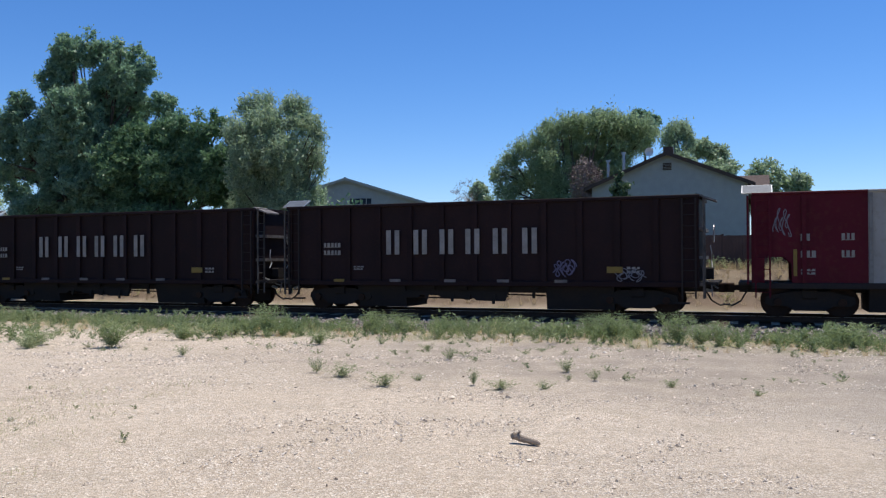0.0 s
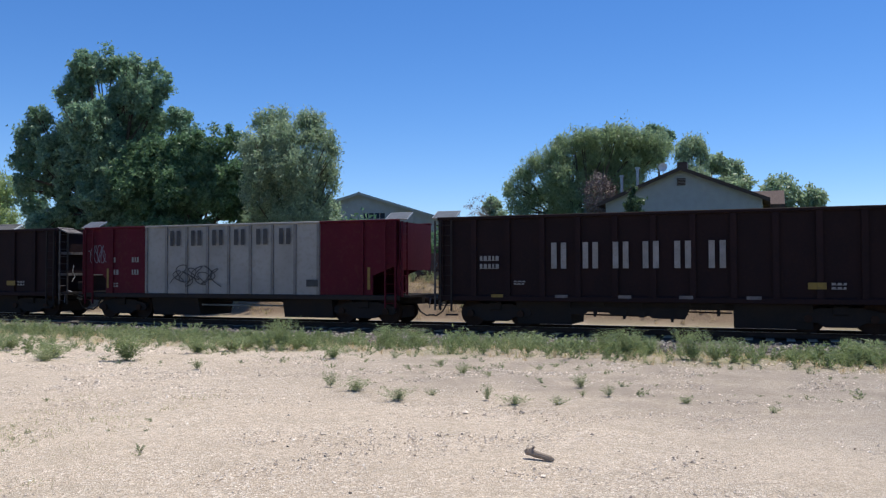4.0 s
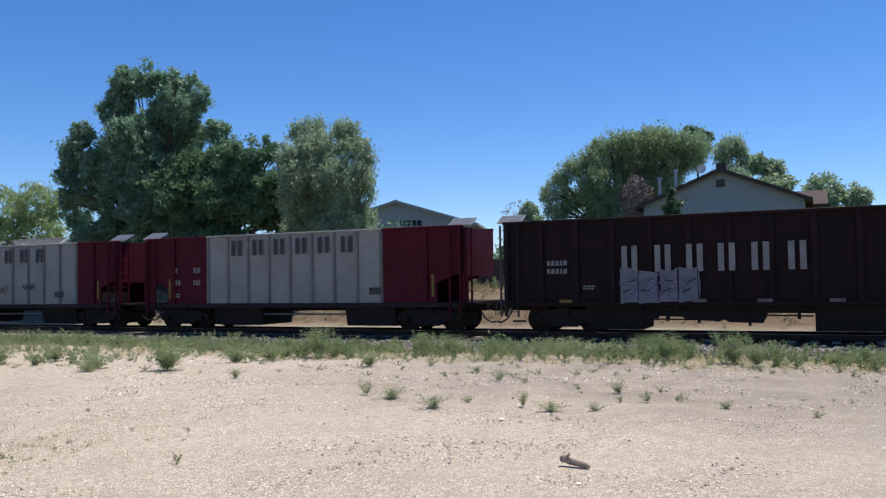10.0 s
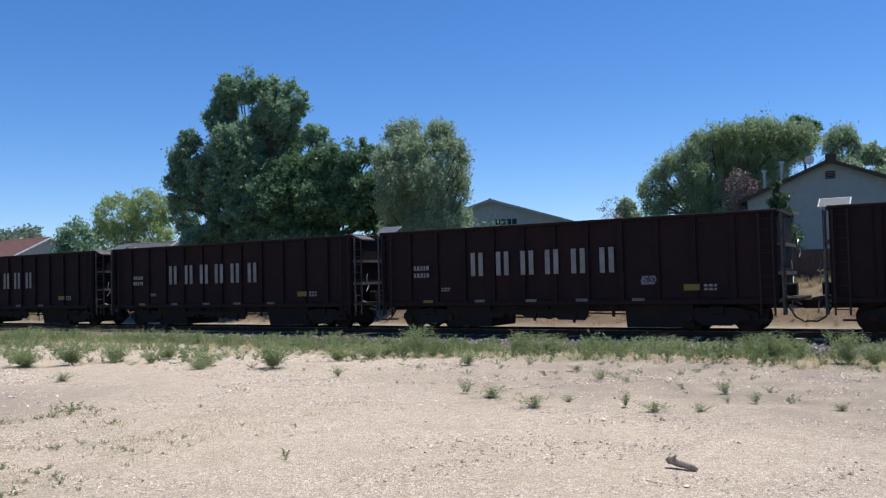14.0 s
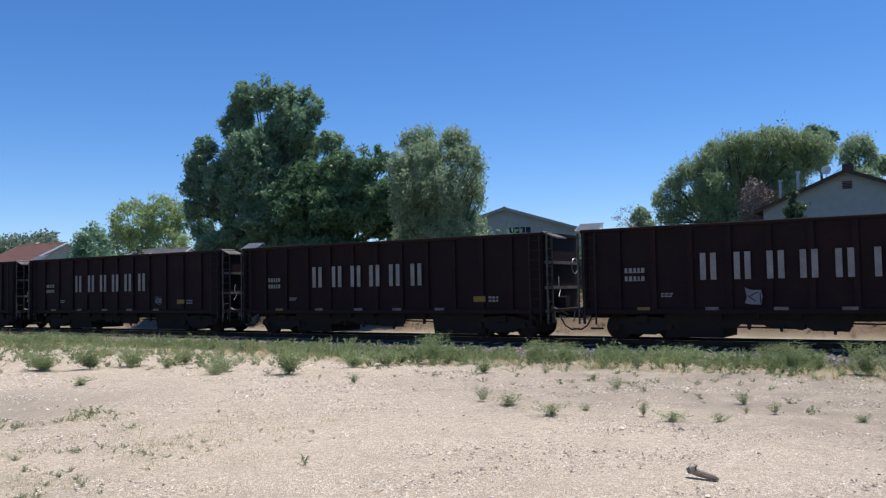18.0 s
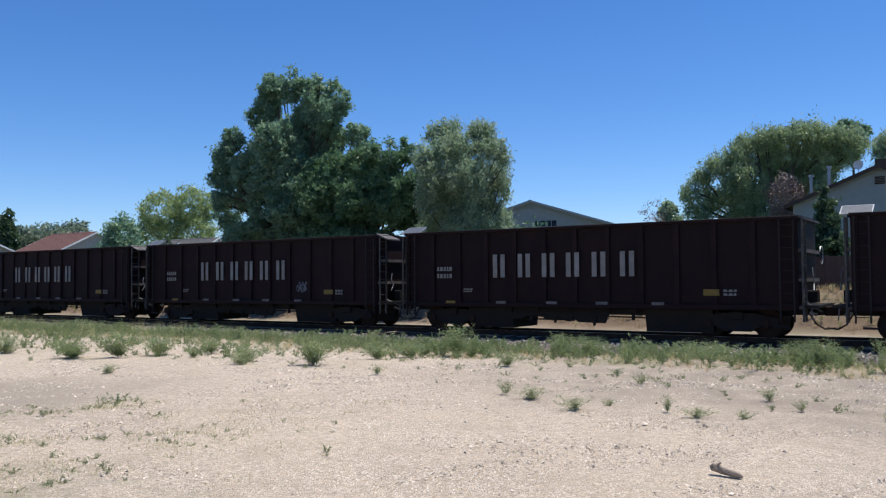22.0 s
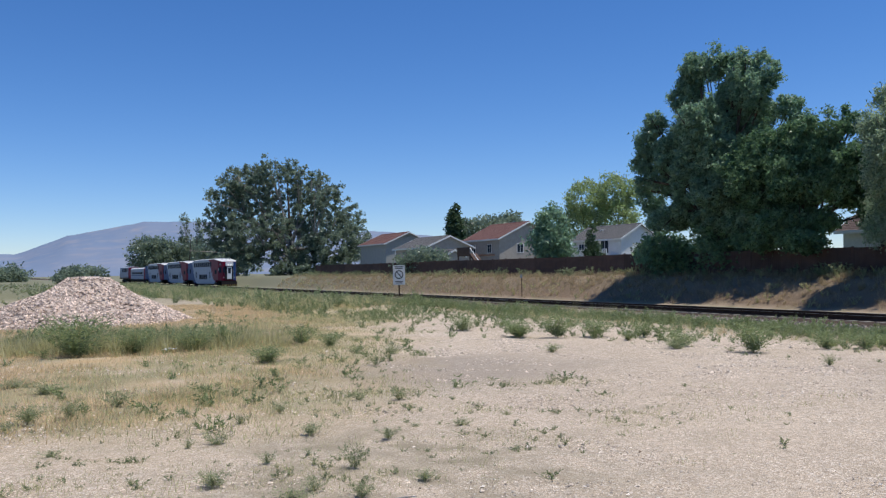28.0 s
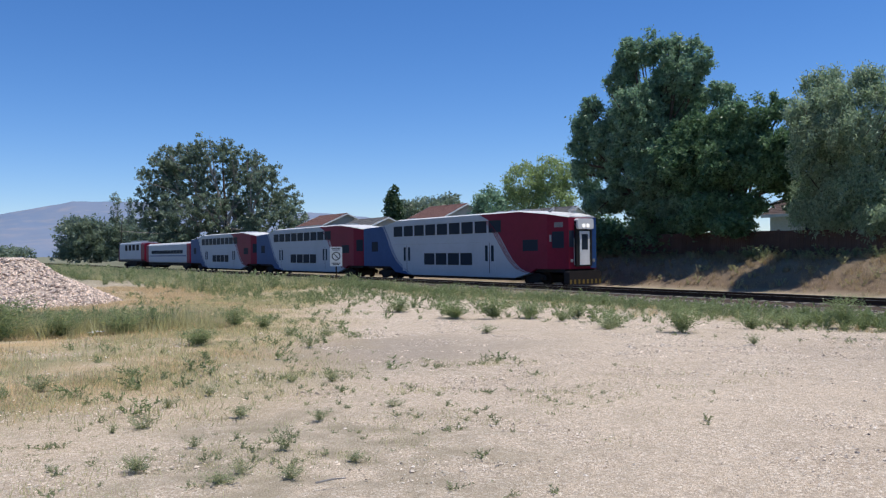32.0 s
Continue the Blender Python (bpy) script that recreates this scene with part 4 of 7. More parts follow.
        for z in (2.75, 4.25):
            part("seam_line", Shape().box(-7.8, 4.4, y0 + 0.002, y1 - 0.002, z + 0.0, z + 0.025), M["galv"], g)
    for x in (-9.6, 9.6):
        truck(g, x, 1.08)
    part("underframe", Shape().box(-12.6, 12.6, -1.2, 1.2, 0.85, 1.05), M["steel_dark"], g)
    part("equipment_skirt", Shape().box(-4.9, 8.0, -1.35, 1.35, 0.28, 0.45, 0.03), M["steel_dark"], g)
    part("diaphragm", Shape().box(-13.1, -h, -0.6, 0.6, 1.1, 3.3, 0.05), M["rubber"], g)
    if cab:
        # flat front with a recessed white door, windscreens, number box and striped pilot
        part("nose_frame", Shape().box(h, h + 0.18, -0.62, 0.62, 1.2, 3.95, 0.06), M["rubber"], g)
        door = part("front_door", Shape().box(h + 0.18, h + 0.22, -0.38, 0.38, 1.30, 3.30), M["trim"], g, "white end door")
        part("door_pane", Shape().box(h + 0.215, h + 0.226, -0.24, 0.24, 2.20, 3.12, 0.0), M["glass"], door)
        part("light_housing", Shape().box(h, h + 0.32, -0.62, 0.62, 3.42, 4.05, 0.08), M["trim"], g, "pale headlight housing")
        for y in (-0.17, 0.17):
            part("headlight", Shape().tube((h + 0.31, y, 3.62), (h + 0.36, y, 3.62), 0.11, seg=14), M["lamp"], g, "lit headlight")
        for y in (-0.86, 0.86):
            part("marker_light", Shape().tube((h, y, 1.55), (h + 0.06, y, 1.55), 0.10, seg=12), M["galv"], g)
            part("windscreen", Shape().box(h, h + 0.02, y - 0.19, y + 0.19, 2.35, 3.35), M["glass"], g)
        part("blue_front_half", Shape().box(h, h + 0.03, 0.63, 1.08, 1.1, 4.1), M["coach_blue"], g)
        part("red_front_half", Shape().box(h, h + 0.015, -1.08, -0.63, 1.1, 4.1), M["coach_red"], g)
        part("pilot", Shape().box(h - 0.25, h + 0.25, -1.25, 1.25, 0.14, 0.95, 0.08), M["steel_dark"], g)
        for i in range(8):
            y = -1.22 + i * 0.33
            part("pilot_stripe", Shape().box(h + 0.251, h + 0.256, y, y + 0.14, 0.18, 0.44), M["yellow"], g)
        for y in (-1.40, 1.40):
            part("mirror", Shape().box(h - 1.25, h - 1.15, min(y, y * 1.06), max(y, y * 1.06), 2.7, 3.1), M["galv"], g)
            part("handrail", Shape().tube((h + 0.06, y * 0.5, 1.3), (h + 0.06, y * 0.5, 2.9), 0.02), M["galv"], g)
        for x, y in ((10.5, -0.6), (11.3, 0.5), (12.0, -0.3)):
            part("roof_horn", Shape().tube((x, y, 4.55), (x + 0.45, y, 4.72), 0.06, 0.1), M["galv"], g)
    return g


def window_ring(x0, x1, z0, z1, y, t):
    sh = Shape()
    for a, b, c, d in ((x0 - t, x1 + t, z0 - t, z0), (x0 - t, x1 + t, z1, z1 + t), (x0 - t, x0, z0, z1), (x1, x1 + t, z0, z1)):
        sh.box(a, b, y - 0.003, y + 0.003, c, d)
    return sh


def low_coach():
    g = thing("single_level_coach", pose(0, 0, 0), "white single-level coach with red end panels and a window band", "passenger coach", "commuter train")
    part("white_body", Shape().box(-11.2, 11.2, -1.5, 1.5, 1.0, 3.75, 0.12), M["coach_white"], g)
    for d in (-1, 1):
        x0, x1 = sorted((d * 11.2, d * 12.8))
        part("red_body_end", Shape().box(x0, x1, -1.5, 1.5, 1.0, 3.75, 0.12), M["coach_red"], g)
        y0, y1 = (-1.51, -1.49) if d < 0 else (1.49, 1.51)
        for i in range(11):
            x = -9.2 + i * 1.68
            part("window", Shape().box(x, x + 1.6, y0, y1, 2.35, 2.85), M["glass"], g)
        part("blue_stripe", Shape().box(-11.0, 11.0, y0, y1, 1.95, 2.10), M["coach_blue"], g)
        part("end_door", Shape().box(-10.9, -10.1, y0, y1, 1.1, 3.1), M["coach_white"], g)
        truck(g, d * 9.2, 1.08)
    part("roof", Shape().prism([(-1.3, 3.75), (1.3, 3.75), (0.9, 3.98), (-0.9, 3.98)], -12.7, 12.7), M["roof_white"], g)
    part("underframe", Shape().box(-12.4, 12.4, -1.2, 1.2, 0.6, 1.0), M["steel_dark"], g)
    return g


def locomotive():
    g = thing("locomotive", pose(0, 0, 0), "pale grey and red diesel passenger locomotive pushing the train", "locomotive", "commuter train")
    part("hood", Shape().box(-9.8, 7.4, -1.45, 1.45, 1.25, 4.45, 0.25), M["coach_white"], g)
    part("cab_end", Shape().box(7.4, 9.9, -1.45, 1.45, 1.25, 4.2, 0.2), M["coach_red"], g)
    part("nose", Shape().prism_y([(-9.8, 1.25), (-9.8, 4.3), (-10.8, 2.8), (-10.8, 1.25)], -1.4, 1.4), M["coach_red"], g)
    for d in (-1, 1):
        y0, y1 = (-1.46, -1.44) if d < 0 else (1.44, 1.46)
        for x in (-5, -2, 1, 4):
            part("grille", Shape().box(x, x + 2.0, y0, y1, 3.0, 4.0), M["steel_dark"], g)
        truck(g, d * 6.0, 1.08)
    for x in (-3, 0, 3):
        part("roof_fan", Shape().tube((x, 0, 4.45), (x, 0, 4.7), 0.75, seg=16), M["galv"], g)
    part("fuel_tank", Shape().box(-3.5, 3.5, -1.3, 1.3, 0.35, 1.2, 0.2), M["steel_dark"], g)
    part("frame_sill", Shape().box(-10.8, 10.0, -1.45, 1.45, 1.0, 1.25), M["steel_dark"], g)
    return g


def make_commuter():
    first = coach(True)
    COACHES.append((-12.95, first))
    second = coach(False)
    COACHES.append((-12.95 - 26.2, second))
    COACHES.append((-12.95 - 52.4, copy_thing(second, pose(0, 0, 0))))
    COACHES.append((-12.95 - 78.6, low_coach()))
    COACHES.append((-12.95 - 103.0, locomotive()))
    for x, car in COACHES:
        car.matrix_basis = on_track(-37.6 + x, FAR, RAIL_FAR)


make_commuter()


# ---- trees ----
def leaf_cloud(rng, blobs, count, size, clump=0.16, droop=0.0, skirt=0.55, tuft=0.0, per=26):
    """Leaf quads gathered in clumps inside rough balls (x, y, z, r, rz)."""
    blobs = np.array(blobs, float)
    vol = blobs[:, 3] ** 2 * blobs[:, 4]
    nc = max(8, count // per)
    pick = rng.choice(len(blobs), nc, p=vol ** 0.8 / (vol ** 0.8).sum())
    d = rng.normal(size=(nc, 3))
    d /= np.linalg.norm(d, axis=1)[:, None]
    rad = rng.uniform(skirt, 1.0, nc) ** 0.6 * (1 + 0.10 * rng.normal(size=nc))
    b = blobs[pick]
    if tuft:
        rad = rad * (1 + 0.16 * np.sin(d[:, 0] * 5.1 + b[:, 2] * 3) * np.sin(d[:, 2] * 4.3 + b[:, 0] * 2) + 0.10 * rng.normal(size=nc))
    centre = b[:, :3] + d * rad[:, None] * np.stack([b[:, 3], b[:, 3], b[:, 4]], 1)
    spread = clump * (b[:, 3] + b[:, 4]) * 0.5 * rng.uniform(0.6, 1.5, nc) + size * 0.6
    if tuft:
        spread = tuft * rng.uniform(0.55, 1.35, nc)
    off = rng.normal(size=(nc, per, 3)) * spread[:, None, None] * np.array([0.6, 0.6, 0.5 + droop])
    if droop:
        off[:, :, 2] -= droop * np.abs(rng.normal(size=(nc, per))) * spread[:, None]
    c = (centre[:, None, :] + off).reshape(-1, 3)
    k = len(c)
    s = size * rng.uniform(0.55, 1.3, (k, 1))
    a = rng.normal(size=(k, 3))
    if droop:
        a[:, 2] -= 2.0 * droop
    a /= np.linalg.norm(a, axis=1)[:, None]
    q = np.cross(a, rng.normal(size=(k, 3)))
    q /= np.linalg.norm(q, axis=1)[:, None] + 1e-9
    a, q = a * s, q * s * (0.62 if not droop else 0.35)
    v = np.stack([c - a * 0.8 - q, c - a * 0.8 + q, c + a], 1).reshape(-1, 3)
    f = np.arange(3 * k).reshape(-1, 3)
    return v, f


def quad_mesh(name, v, f, material):
    me = bpy.data.meshes.new(name)
    me.from_pydata(v.tolist(), [], f.tolist())
    me.materials.append(material)
    return me


def tree(name, blobs, base, label, leaves, count, size, seed, trunk=0.25, droop=0.0, clump=0.16, category="tree", bare=0, skirt=0.55, near=1.0, tuft=0.0, per=26):
    """A tapered trunk at base (x, y, z), limbs to every ball and a crown of leaves."""
    rng = np.random.default_rng(seed)
    bx, by, bz = base
    if near != 1:
        blobs = [(x * near, y * near, 1.6 + (z - 1.6) * near, r * near, rz * near) for x, y, z, r, rz in blobs]
        bx, by = bx * near + N.x * 1.2, by * near + N.y * 1.2
        size *= max(1.0, near)
    blobs = [(x - bx, y - by, z - bz, r, rz) for x, y, z, r, rz in blobs]
    g = thing(name, pose(bx, by, bz), label, category)
    low = min(b[2] - b[4] for b in blobs)
    top = max(b[2] for b in blobs)
    cx = sum(b[0] for b in blobs) / len(blobs)
    cy = sum(b[1] for b in blobs) / len(blobs)
    sh = Shape()
    knots = [Vector((0, 0, -0.3)), Vector((cx * 0.15, cy * 0.15, max(0.4, low * 0.7))), Vector((cx * 0.6, cy * 0.6, (low + top) / 2)), Vector((cx, cy, top * 0.9))]
    for i in range(3):
        sh.tube(knots[i], knots[i + 1], trunk * (1 - 0.28 * i), trunk * (1 - 0.28 * (i + 1)), 9, caps=i != 1)
    part("trunk", sh, M["bark"], g)
    for x, y, z, r, rz in blobs:
        sh = Shape()
        start = knots[1].lerp(knots[2], rng.uniform(0.0, 0.8))
        mid = start.lerp(Vector((x, y, z - rz * 0.3)), 0.6) + Vector(rng.normal(0, 0.2, 3))
        sh.tube(start, mid, trunk * 0.42, trunk * 0.26, 6)
        for _ in range(3 + bare):
            end = Vector((x, y, z)) + Vector((rng.normal(0, r * 0.5), rng.normal(-0.3 * r if bare == 4 else 0, r * 0.5), rng.normal(rz * (0.55 if bare == 4 else 0.15), rz * 0.45)))
            sh.tube(mid, end, trunk * 0.22, trunk * 0.05, 5)
        part("limb", sh, M["bare_limb"] if bare else M["bark"], g)
    v, f = leaf_cloud(rng, blobs, int(count * 1.35) if count < 50000 else count, size, clump, droop, skirt, tuft, per)
    part("crown", quad_mesh("crown", v, f, leaves), None, g)
    return g


def make_trees():
    yard = 0.95
    tree("poplar_tree", [(-18.3, 58.8, 6.0, 0.83, 0.75), (-17.2, 57.3, 4.8, 1.03, 0.66), (-16.2, 57.9, 4.9, 1.04, 0.74), (-18.7, 58.4, 7.2, 0.6, 0.67), (-17.2, 58.0, 6.7, 0.37, 0.52), (-14.7, 57.3, 15.0, 0.97, 1.26), (-15.3, 57.5, 13.3, 1.04, 1.41), (-13.1, 56.4, 15.0, 0.73, 1.03), (-12.1, 56.0, 15.1, 0.33, 0.66), (-13.9, 55.5, 11.0, 1.51, 1.65), (-15.5, 56.6, 10.4, 0.88, 1.39), (-14.5, 56.6, 8.6, 1.68, 1.68), (-13.2, 55.6, 6.5, 1.51, 1.44), (-15.7, 56.3, 7.2, 0.58, 1.09), (-11.4, 56.8, 14.9, 0.56, 1.04), (-10.3, 56.1, 14.6, 0.44, 0.92), (-9.4, 55.5, 13.8, 0.4, 1.02), (-10.7, 55.9, 12.8, 1.21, 1.39), (-11.2, 57.3, 11.3, 1.57, 1.42), (-8.7, 56.5, 11.7, 0.74, 0.74), (-8.0, 56.2, 10.7, 0.59, 0.67), (-17.5, 57.0, 11.5, 0.66, 0.88), (-18.2, 57.3, 10.2, 0.73, 1.03), (-18.5, 57.8, 9.0, 0.89, 0.89), (-16.6, 56.3, 9.4, 0.69, 1.3), (-17.4, 57.4, 7.9, 0.66, 0.88), (-16.0, 56.6, 5.3, 0.87, 0.44), (-12.4, 57.2, 12.2, 1.04, 1.42), (-12.5, 55.4, 8.8, 1.37, 1.65), (-11.7, 56.9, 6.8, 1.7, 1.55), (-13.7, 57.7, 4.7, 1.64, 0.89), (-11.2, 55.8, 4.5, 1.59, 0.87), (-16.6, 57.9, 9.1, 0.74, 1.26), (-16.8, 57.8, 7.5, 0.59, 0.74), (-11.8, 55.6, 13.6, 0.44, 0.73), (-15.7, 57.5, 5.9, 0.81, 0.74), (-18.3, 56.7, 7.6, 0.51, 0.58), (-11.9, 56.2, 14.4, 0.4, 0.88), (-12.3, 56.2, 13.1, 0.59, 0.73)],
         (-13.2, 58.2, yard), "tall dense dark green poplar with an uneven crown", M["poplar"], 172000, 0.108, 1, 0.38, skirt=0.4, tuft=0.23, per=40)
    tree("maple_tree", [(-9.9, 54.4, 8.6, 1.64, 1.42), (-7.8, 54.0, 9.0, 1.28, 1.21), (-10.8, 53.9, 7.1, 1.4, 1.4), (-8.0, 52.9, 6.8, 1.53, 1.32), (-5.7, 52.1, 9.4, 0.69, 0.62), (-4.8, 52.6, 9.6, 0.56, 0.56), (-6.3, 52.9, 8.1, 1.12, 1.26), (-4.9, 51.8, 7.2, 1.03, 1.3), (-7.0, 52.6, 9.7, 0.42, 0.45), (-6.0, 53.1, 10.6, 0.14, 0.42), (-5.1, 52.9, 10.5, 0.18, 0.42), (-4.4, 52.6, 10.0, 0.17, 0.31), (-6.9, 53.1, 10.1, 0.18, 0.32), (-10.0, 54.9, 5.6, 1.5, 0.79), (-7.8, 54.4, 5.6, 1.21, 0.79), (-4.1, 53.5, 6.5, 0.78, 1.07), (-8.7, 53.4, 4.2, 1.6, 0.84), (-6.6, 53.3, 4.1, 1.05, 0.63), (-10.0, 54.3, 3.2, 1.41, 0.64), (-7.5, 52.4, 3.0, 1.37, 0.62), (-3.9, 53.0, 4.5, 0.7, 0.91), (-4.1, 52.3, 7.6, 0.76, 0.97), (-4.5, 53.8, 6.0, 0.93, 0.93), (-5.8, 52.0, 6.3, 1.03, 0.96), (-5.3, 53.5, 5.3, 0.99, 0.49)],
         (-7.4, 54.9, yard), "dark green tree with spiky top shoots behind the fence", M["maple"], 115000, 0.105, 2, 0.22, skirt=0.4, tuft=0.24, per=36)
    tree("dead_limbed_shrub", [(-10.5, 56.1, 7.3, 0.73, 0.81), (-9.1, 56.0, 7.1, 0.88, 0.88), (-7.9, 55.2, 6.1, 0.8, 0.65), (-8.9, 54.8, 5.7, 0.93, 0.57)], (-9.2, 55.6, yard), "brown half-dead shrub with bare twigs under the poplar", M["deadwood"], 2600, 0.06, 31, 0.10, bare=16, category="shrub")
    tree("pale_willow_tree", [(-3.0, 50.1, 10.5, 0.5, 0.47), (-2.0, 50.2, 10.7, 0.74, 0.54), (-0.2, 49.3, 10.5, 0.8, 0.5), (-1.7, 49.0, 9.4, 1.25, 0.85), (-3.3, 48.7, 8.7, 0.84, 0.97), (0.3, 48.9, 9.4, 0.99, 0.73), (1.2, 48.9, 8.9, 0.46, 0.6), (-2.6, 48.6, 7.6, 1.17, 0.97), (-1.0, 48.4, 7.6, 1.36, 1.17), (0.6, 50.4, 7.7, 0.88, 1.09), (1.3, 49.2, 6.9, 0.3, 0.86), (-3.0, 49.2, 6.4, 1.05, 0.98), (-1.4, 49.4, 6.1, 1.52, 1.19), (0.3, 50.5, 5.8, 1.09, 1.02), (1.3, 49.8, 5.2, 0.54, 0.47), (-2.7, 50.7, 5.1, 1.15, 0.88), (-1.0, 49.3, 4.7, 1.45, 0.99), (0.4, 49.3, 4.5, 1.13, 0.86), (-1.7, 50.1, 3.4, 1.54, 0.87), (0.1, 48.4, 3.1, 1.1, 0.71), (-3.3, 50.1, 3.5, 0.86, 0.8)],
         (-1.0, 51.2, yard), "airy pale green willow with thin leaves", M["willow2"], 90000, 0.11, 3, 0.22, droop=0.45, skirt=0.35, tuft=0.24, per=30)
    tree("weeping_willow_tree", [(18.8, 77.2, 9.5, 0.86, 0.97), (19.9, 77.0, 10.9, 0.86, 1.08), (21.1, 76.4, 11.7, 1.07, 0.96), (22.8, 75.5, 12.4, 1.38, 1.28), (22.9, 75.0, 10.3, 1.74, 1.48), (23.6, 75.6, 13.8, 1.07, 0.75), (25.8, 75.3, 14.2, 1.76, 0.85), (28.1, 74.0, 14.3, 2.01, 0.79), (30.2, 73.7, 14.0, 1.74, 0.85), (26.7, 76.6, 12.3, 2.28, 1.74), (29.7, 75.3, 12.4, 2.26, 1.72), (31.9, 74.0, 12.8, 1.33, 1.33), (23.7, 75.9, 8.6, 2.03, 1.39), (27.3, 76.6, 9.7, 2.06, 1.96), (21.0, 77.3, 9.0, 1.25, 1.19), (19.6, 77.4, 7.9, 1.08, 0.7), (29.4, 74.8, 9.8, 1.76, 1.49), (19.7, 76.7, 6.1, 1.39, 1.18), (23.0, 76.6, 6.5, 1.94, 1.4), (25.7, 74.7, 6.6, 2.01, 1.48), (29.0, 75.4, 7.1, 1.61, 1.39), (21.2, 76.0, 4.5, 1.81, 1.17), (25.0, 76.9, 4.5, 1.95, 1.19)],
         (25.5, 75.8, yard), "broad rounded yellow-green willow above the houses", M["willow"], 130000, 0.15, 4, 0.45, droop=0.5, skirt=0.35, tuft=0.33, per=40)
    tree("back_willow_tree", [(40.6, 84.8, 15.2, 1.17, 0.86), (41.7, 84.4, 13.9, 0.49, 1.22), (39.4, 84.5, 14.2, 0.67, 0.98), (40.1, 84.0, 11.4, 1.82, 1.58)], (40.3, 84.4, yard), "pale willow behind the house", M["willow2"], 12000, 0.18, 5, 0.3, droop=0.5, tuft=0.35, per=30)
    tree("back_garden_tree", [(44.6, 87.3, 13.7, 1.08, 1.01), (46.5, 87.1, 12.9, 1.21, 0.95), (47.7, 86.4, 11.5, 0.76, 0.82), (45.6, 86.2, 10.8, 1.76, 1.13)], (45.9, 86.6, yard), "rounded pale green tree behind the house", M["willow2"], 12000, 0.18, 27, 0.25, tuft=0.35, per=30)
    for i, (x, y, r, h) in enumerate(((-17.5, 59.0, 2.2, 1.6), (-13.0, 57.8, 2.6, 2.0), (2.6, 50.8, 2.4, 1.9), (6.2, 49.0, 2.0, 1.5), (10.0, 47.6, 2.2, 1.4))):
        tree("hedge_shrub", [(x, y, yard + h, r, h), (x + 1.2, y - 0.4, yard + h * 0.7, r * 0.7, h * 0.7)], (x, y, yard), "dense dark shrub against the fence", M["maple"], 5000, 0.15, 40 + i, 0.09, category="shrub", skirt=0.2)
    tree("dark_back_tree", [(39.3, 92.7, 18.3, 0.53, 0.6), (40.3, 92.6, 18.0, 0.53, 0.6), (41.3, 92.2, 17.5, 0.53, 0.6), (40.1, 92.1, 16.5, 1.13, 1.19)], (40.1, 92.3, yard), "dark green tree top behind the willow", M["poplar"], 6000, 0.2, 26, 0.2)
    tree("garden_tree", [(48.8, 81.5, 9.9, 1.8, 1.8), (48.8, 81.5, 7.4, 1.9, 2.0)], (48.8, 81.5, yard), "small rounded green tree", M["willow2"], 5000, 0.2, 6, 0.16)
    tree("garden_tree", [(51.6, 79.8, 9.2, 1.4, 1.2), (51.6, 79.8, 7.2, 1.5, 1.8)], (51.6, 79.8, yard), "small rounded green tree", M["willow2"], 4000, 0.2, 7, 0.14)
    tree("spruce_tree", [(18.7, 46.5, 6.2, 0.25, 0.6), (18.7, 46.5, 5.5, 0.5, 0.6), (18.7, 46.5, 4.6, 0.8, 0.7), (18.7, 46.5, 3.5, 1.1, 0.8), (18.7, 46.5, 2.2, 1.35, 0.9)],
         (18.7, 46.5, 0.85), "dark narrow spruce by the fence", M["dark_leaf"], 8000, 0.11, 8, 0.12, skirt=0.2)
    tree("bare_tree", [(18.0, 88.2, 8.7, 1.6, 1.3), (18.0, 88.2, 7.0, 1.4, 1.6)], (18.0, 88.2, yard), "leafless pale twiggy tree", M["deadwood"], 500, 0.08, 9, 0.10, bare=22)
    tree("garden_tree", [(20.3, 92.8, 9.1, 1.0, 0.9), (20.6, 92.8, 7.5, 1.2, 1.2)], (20.3, 92.8, yard), "small green tree far back", M["willow2"], 2500, 0.2, 10, 0.12)
    tree("half_bare_tree", [(20.8, 58.4, 7.1, 1.1, 1.6), (20.8, 58.4, 5.0, 1.2, 1.6)], (20.8, 58.4, yard), "twiggy brown half-dead tree", M["deadwood"], 4500, 0.09, 11, 0.15, bare=14)
    tree("lime_green_tree", [(-55.4, 139.4, 13.7, 3.6, 3.5), (-55.9, 139.1, 9.7, 3.6, 3.3)], (-55.4, 139.4, yard), "bright yellow-green broadleaf tree", M["lime"], 6500, 0.22, 12, 0.2)
    tree("lime_green_tree", [(-50.6, 141.1, 14.7, 3.0, 3.7), (-47.7, 142.2, 14.7, 1.4, 2.6), (-49.9, 141.3, 10.3, 3.6, 3.5)], (-50.2, 141.3, yard), "bright yellow-green broadleaf tree", M["lime"], 7500, 0.22, 13, 0.2)
    tree("yard_tree", [(-32.5, 73.1, 6.0, 1.7, 1.6), (-32.5, 73.1, 4.0, 2.2, 1.9), (-31.7, 73.3, 2.6, 1.4, 1.2)], (-32.5, 73.1, yard), "dense green yard tree behind the fence", M["poplar"], 7500, 0.17, 14, 0.18, skirt=0.35)
    tree("lombardy_poplar", [(-76.0, 129.2, 12.2, 0.7, 1.6), (-76.4, 129.2, 10.4, 1.2, 2.0), (-76.0, 129.2, 8.2, 1.5, 2.6), (-76.2, 129.2, 5.0, 1.5, 2.8)], (-76.2, 129.2, yard), "dark column-shaped poplar far off", M["dark_leaf"], 6000, 0.26, 15, 0.25)
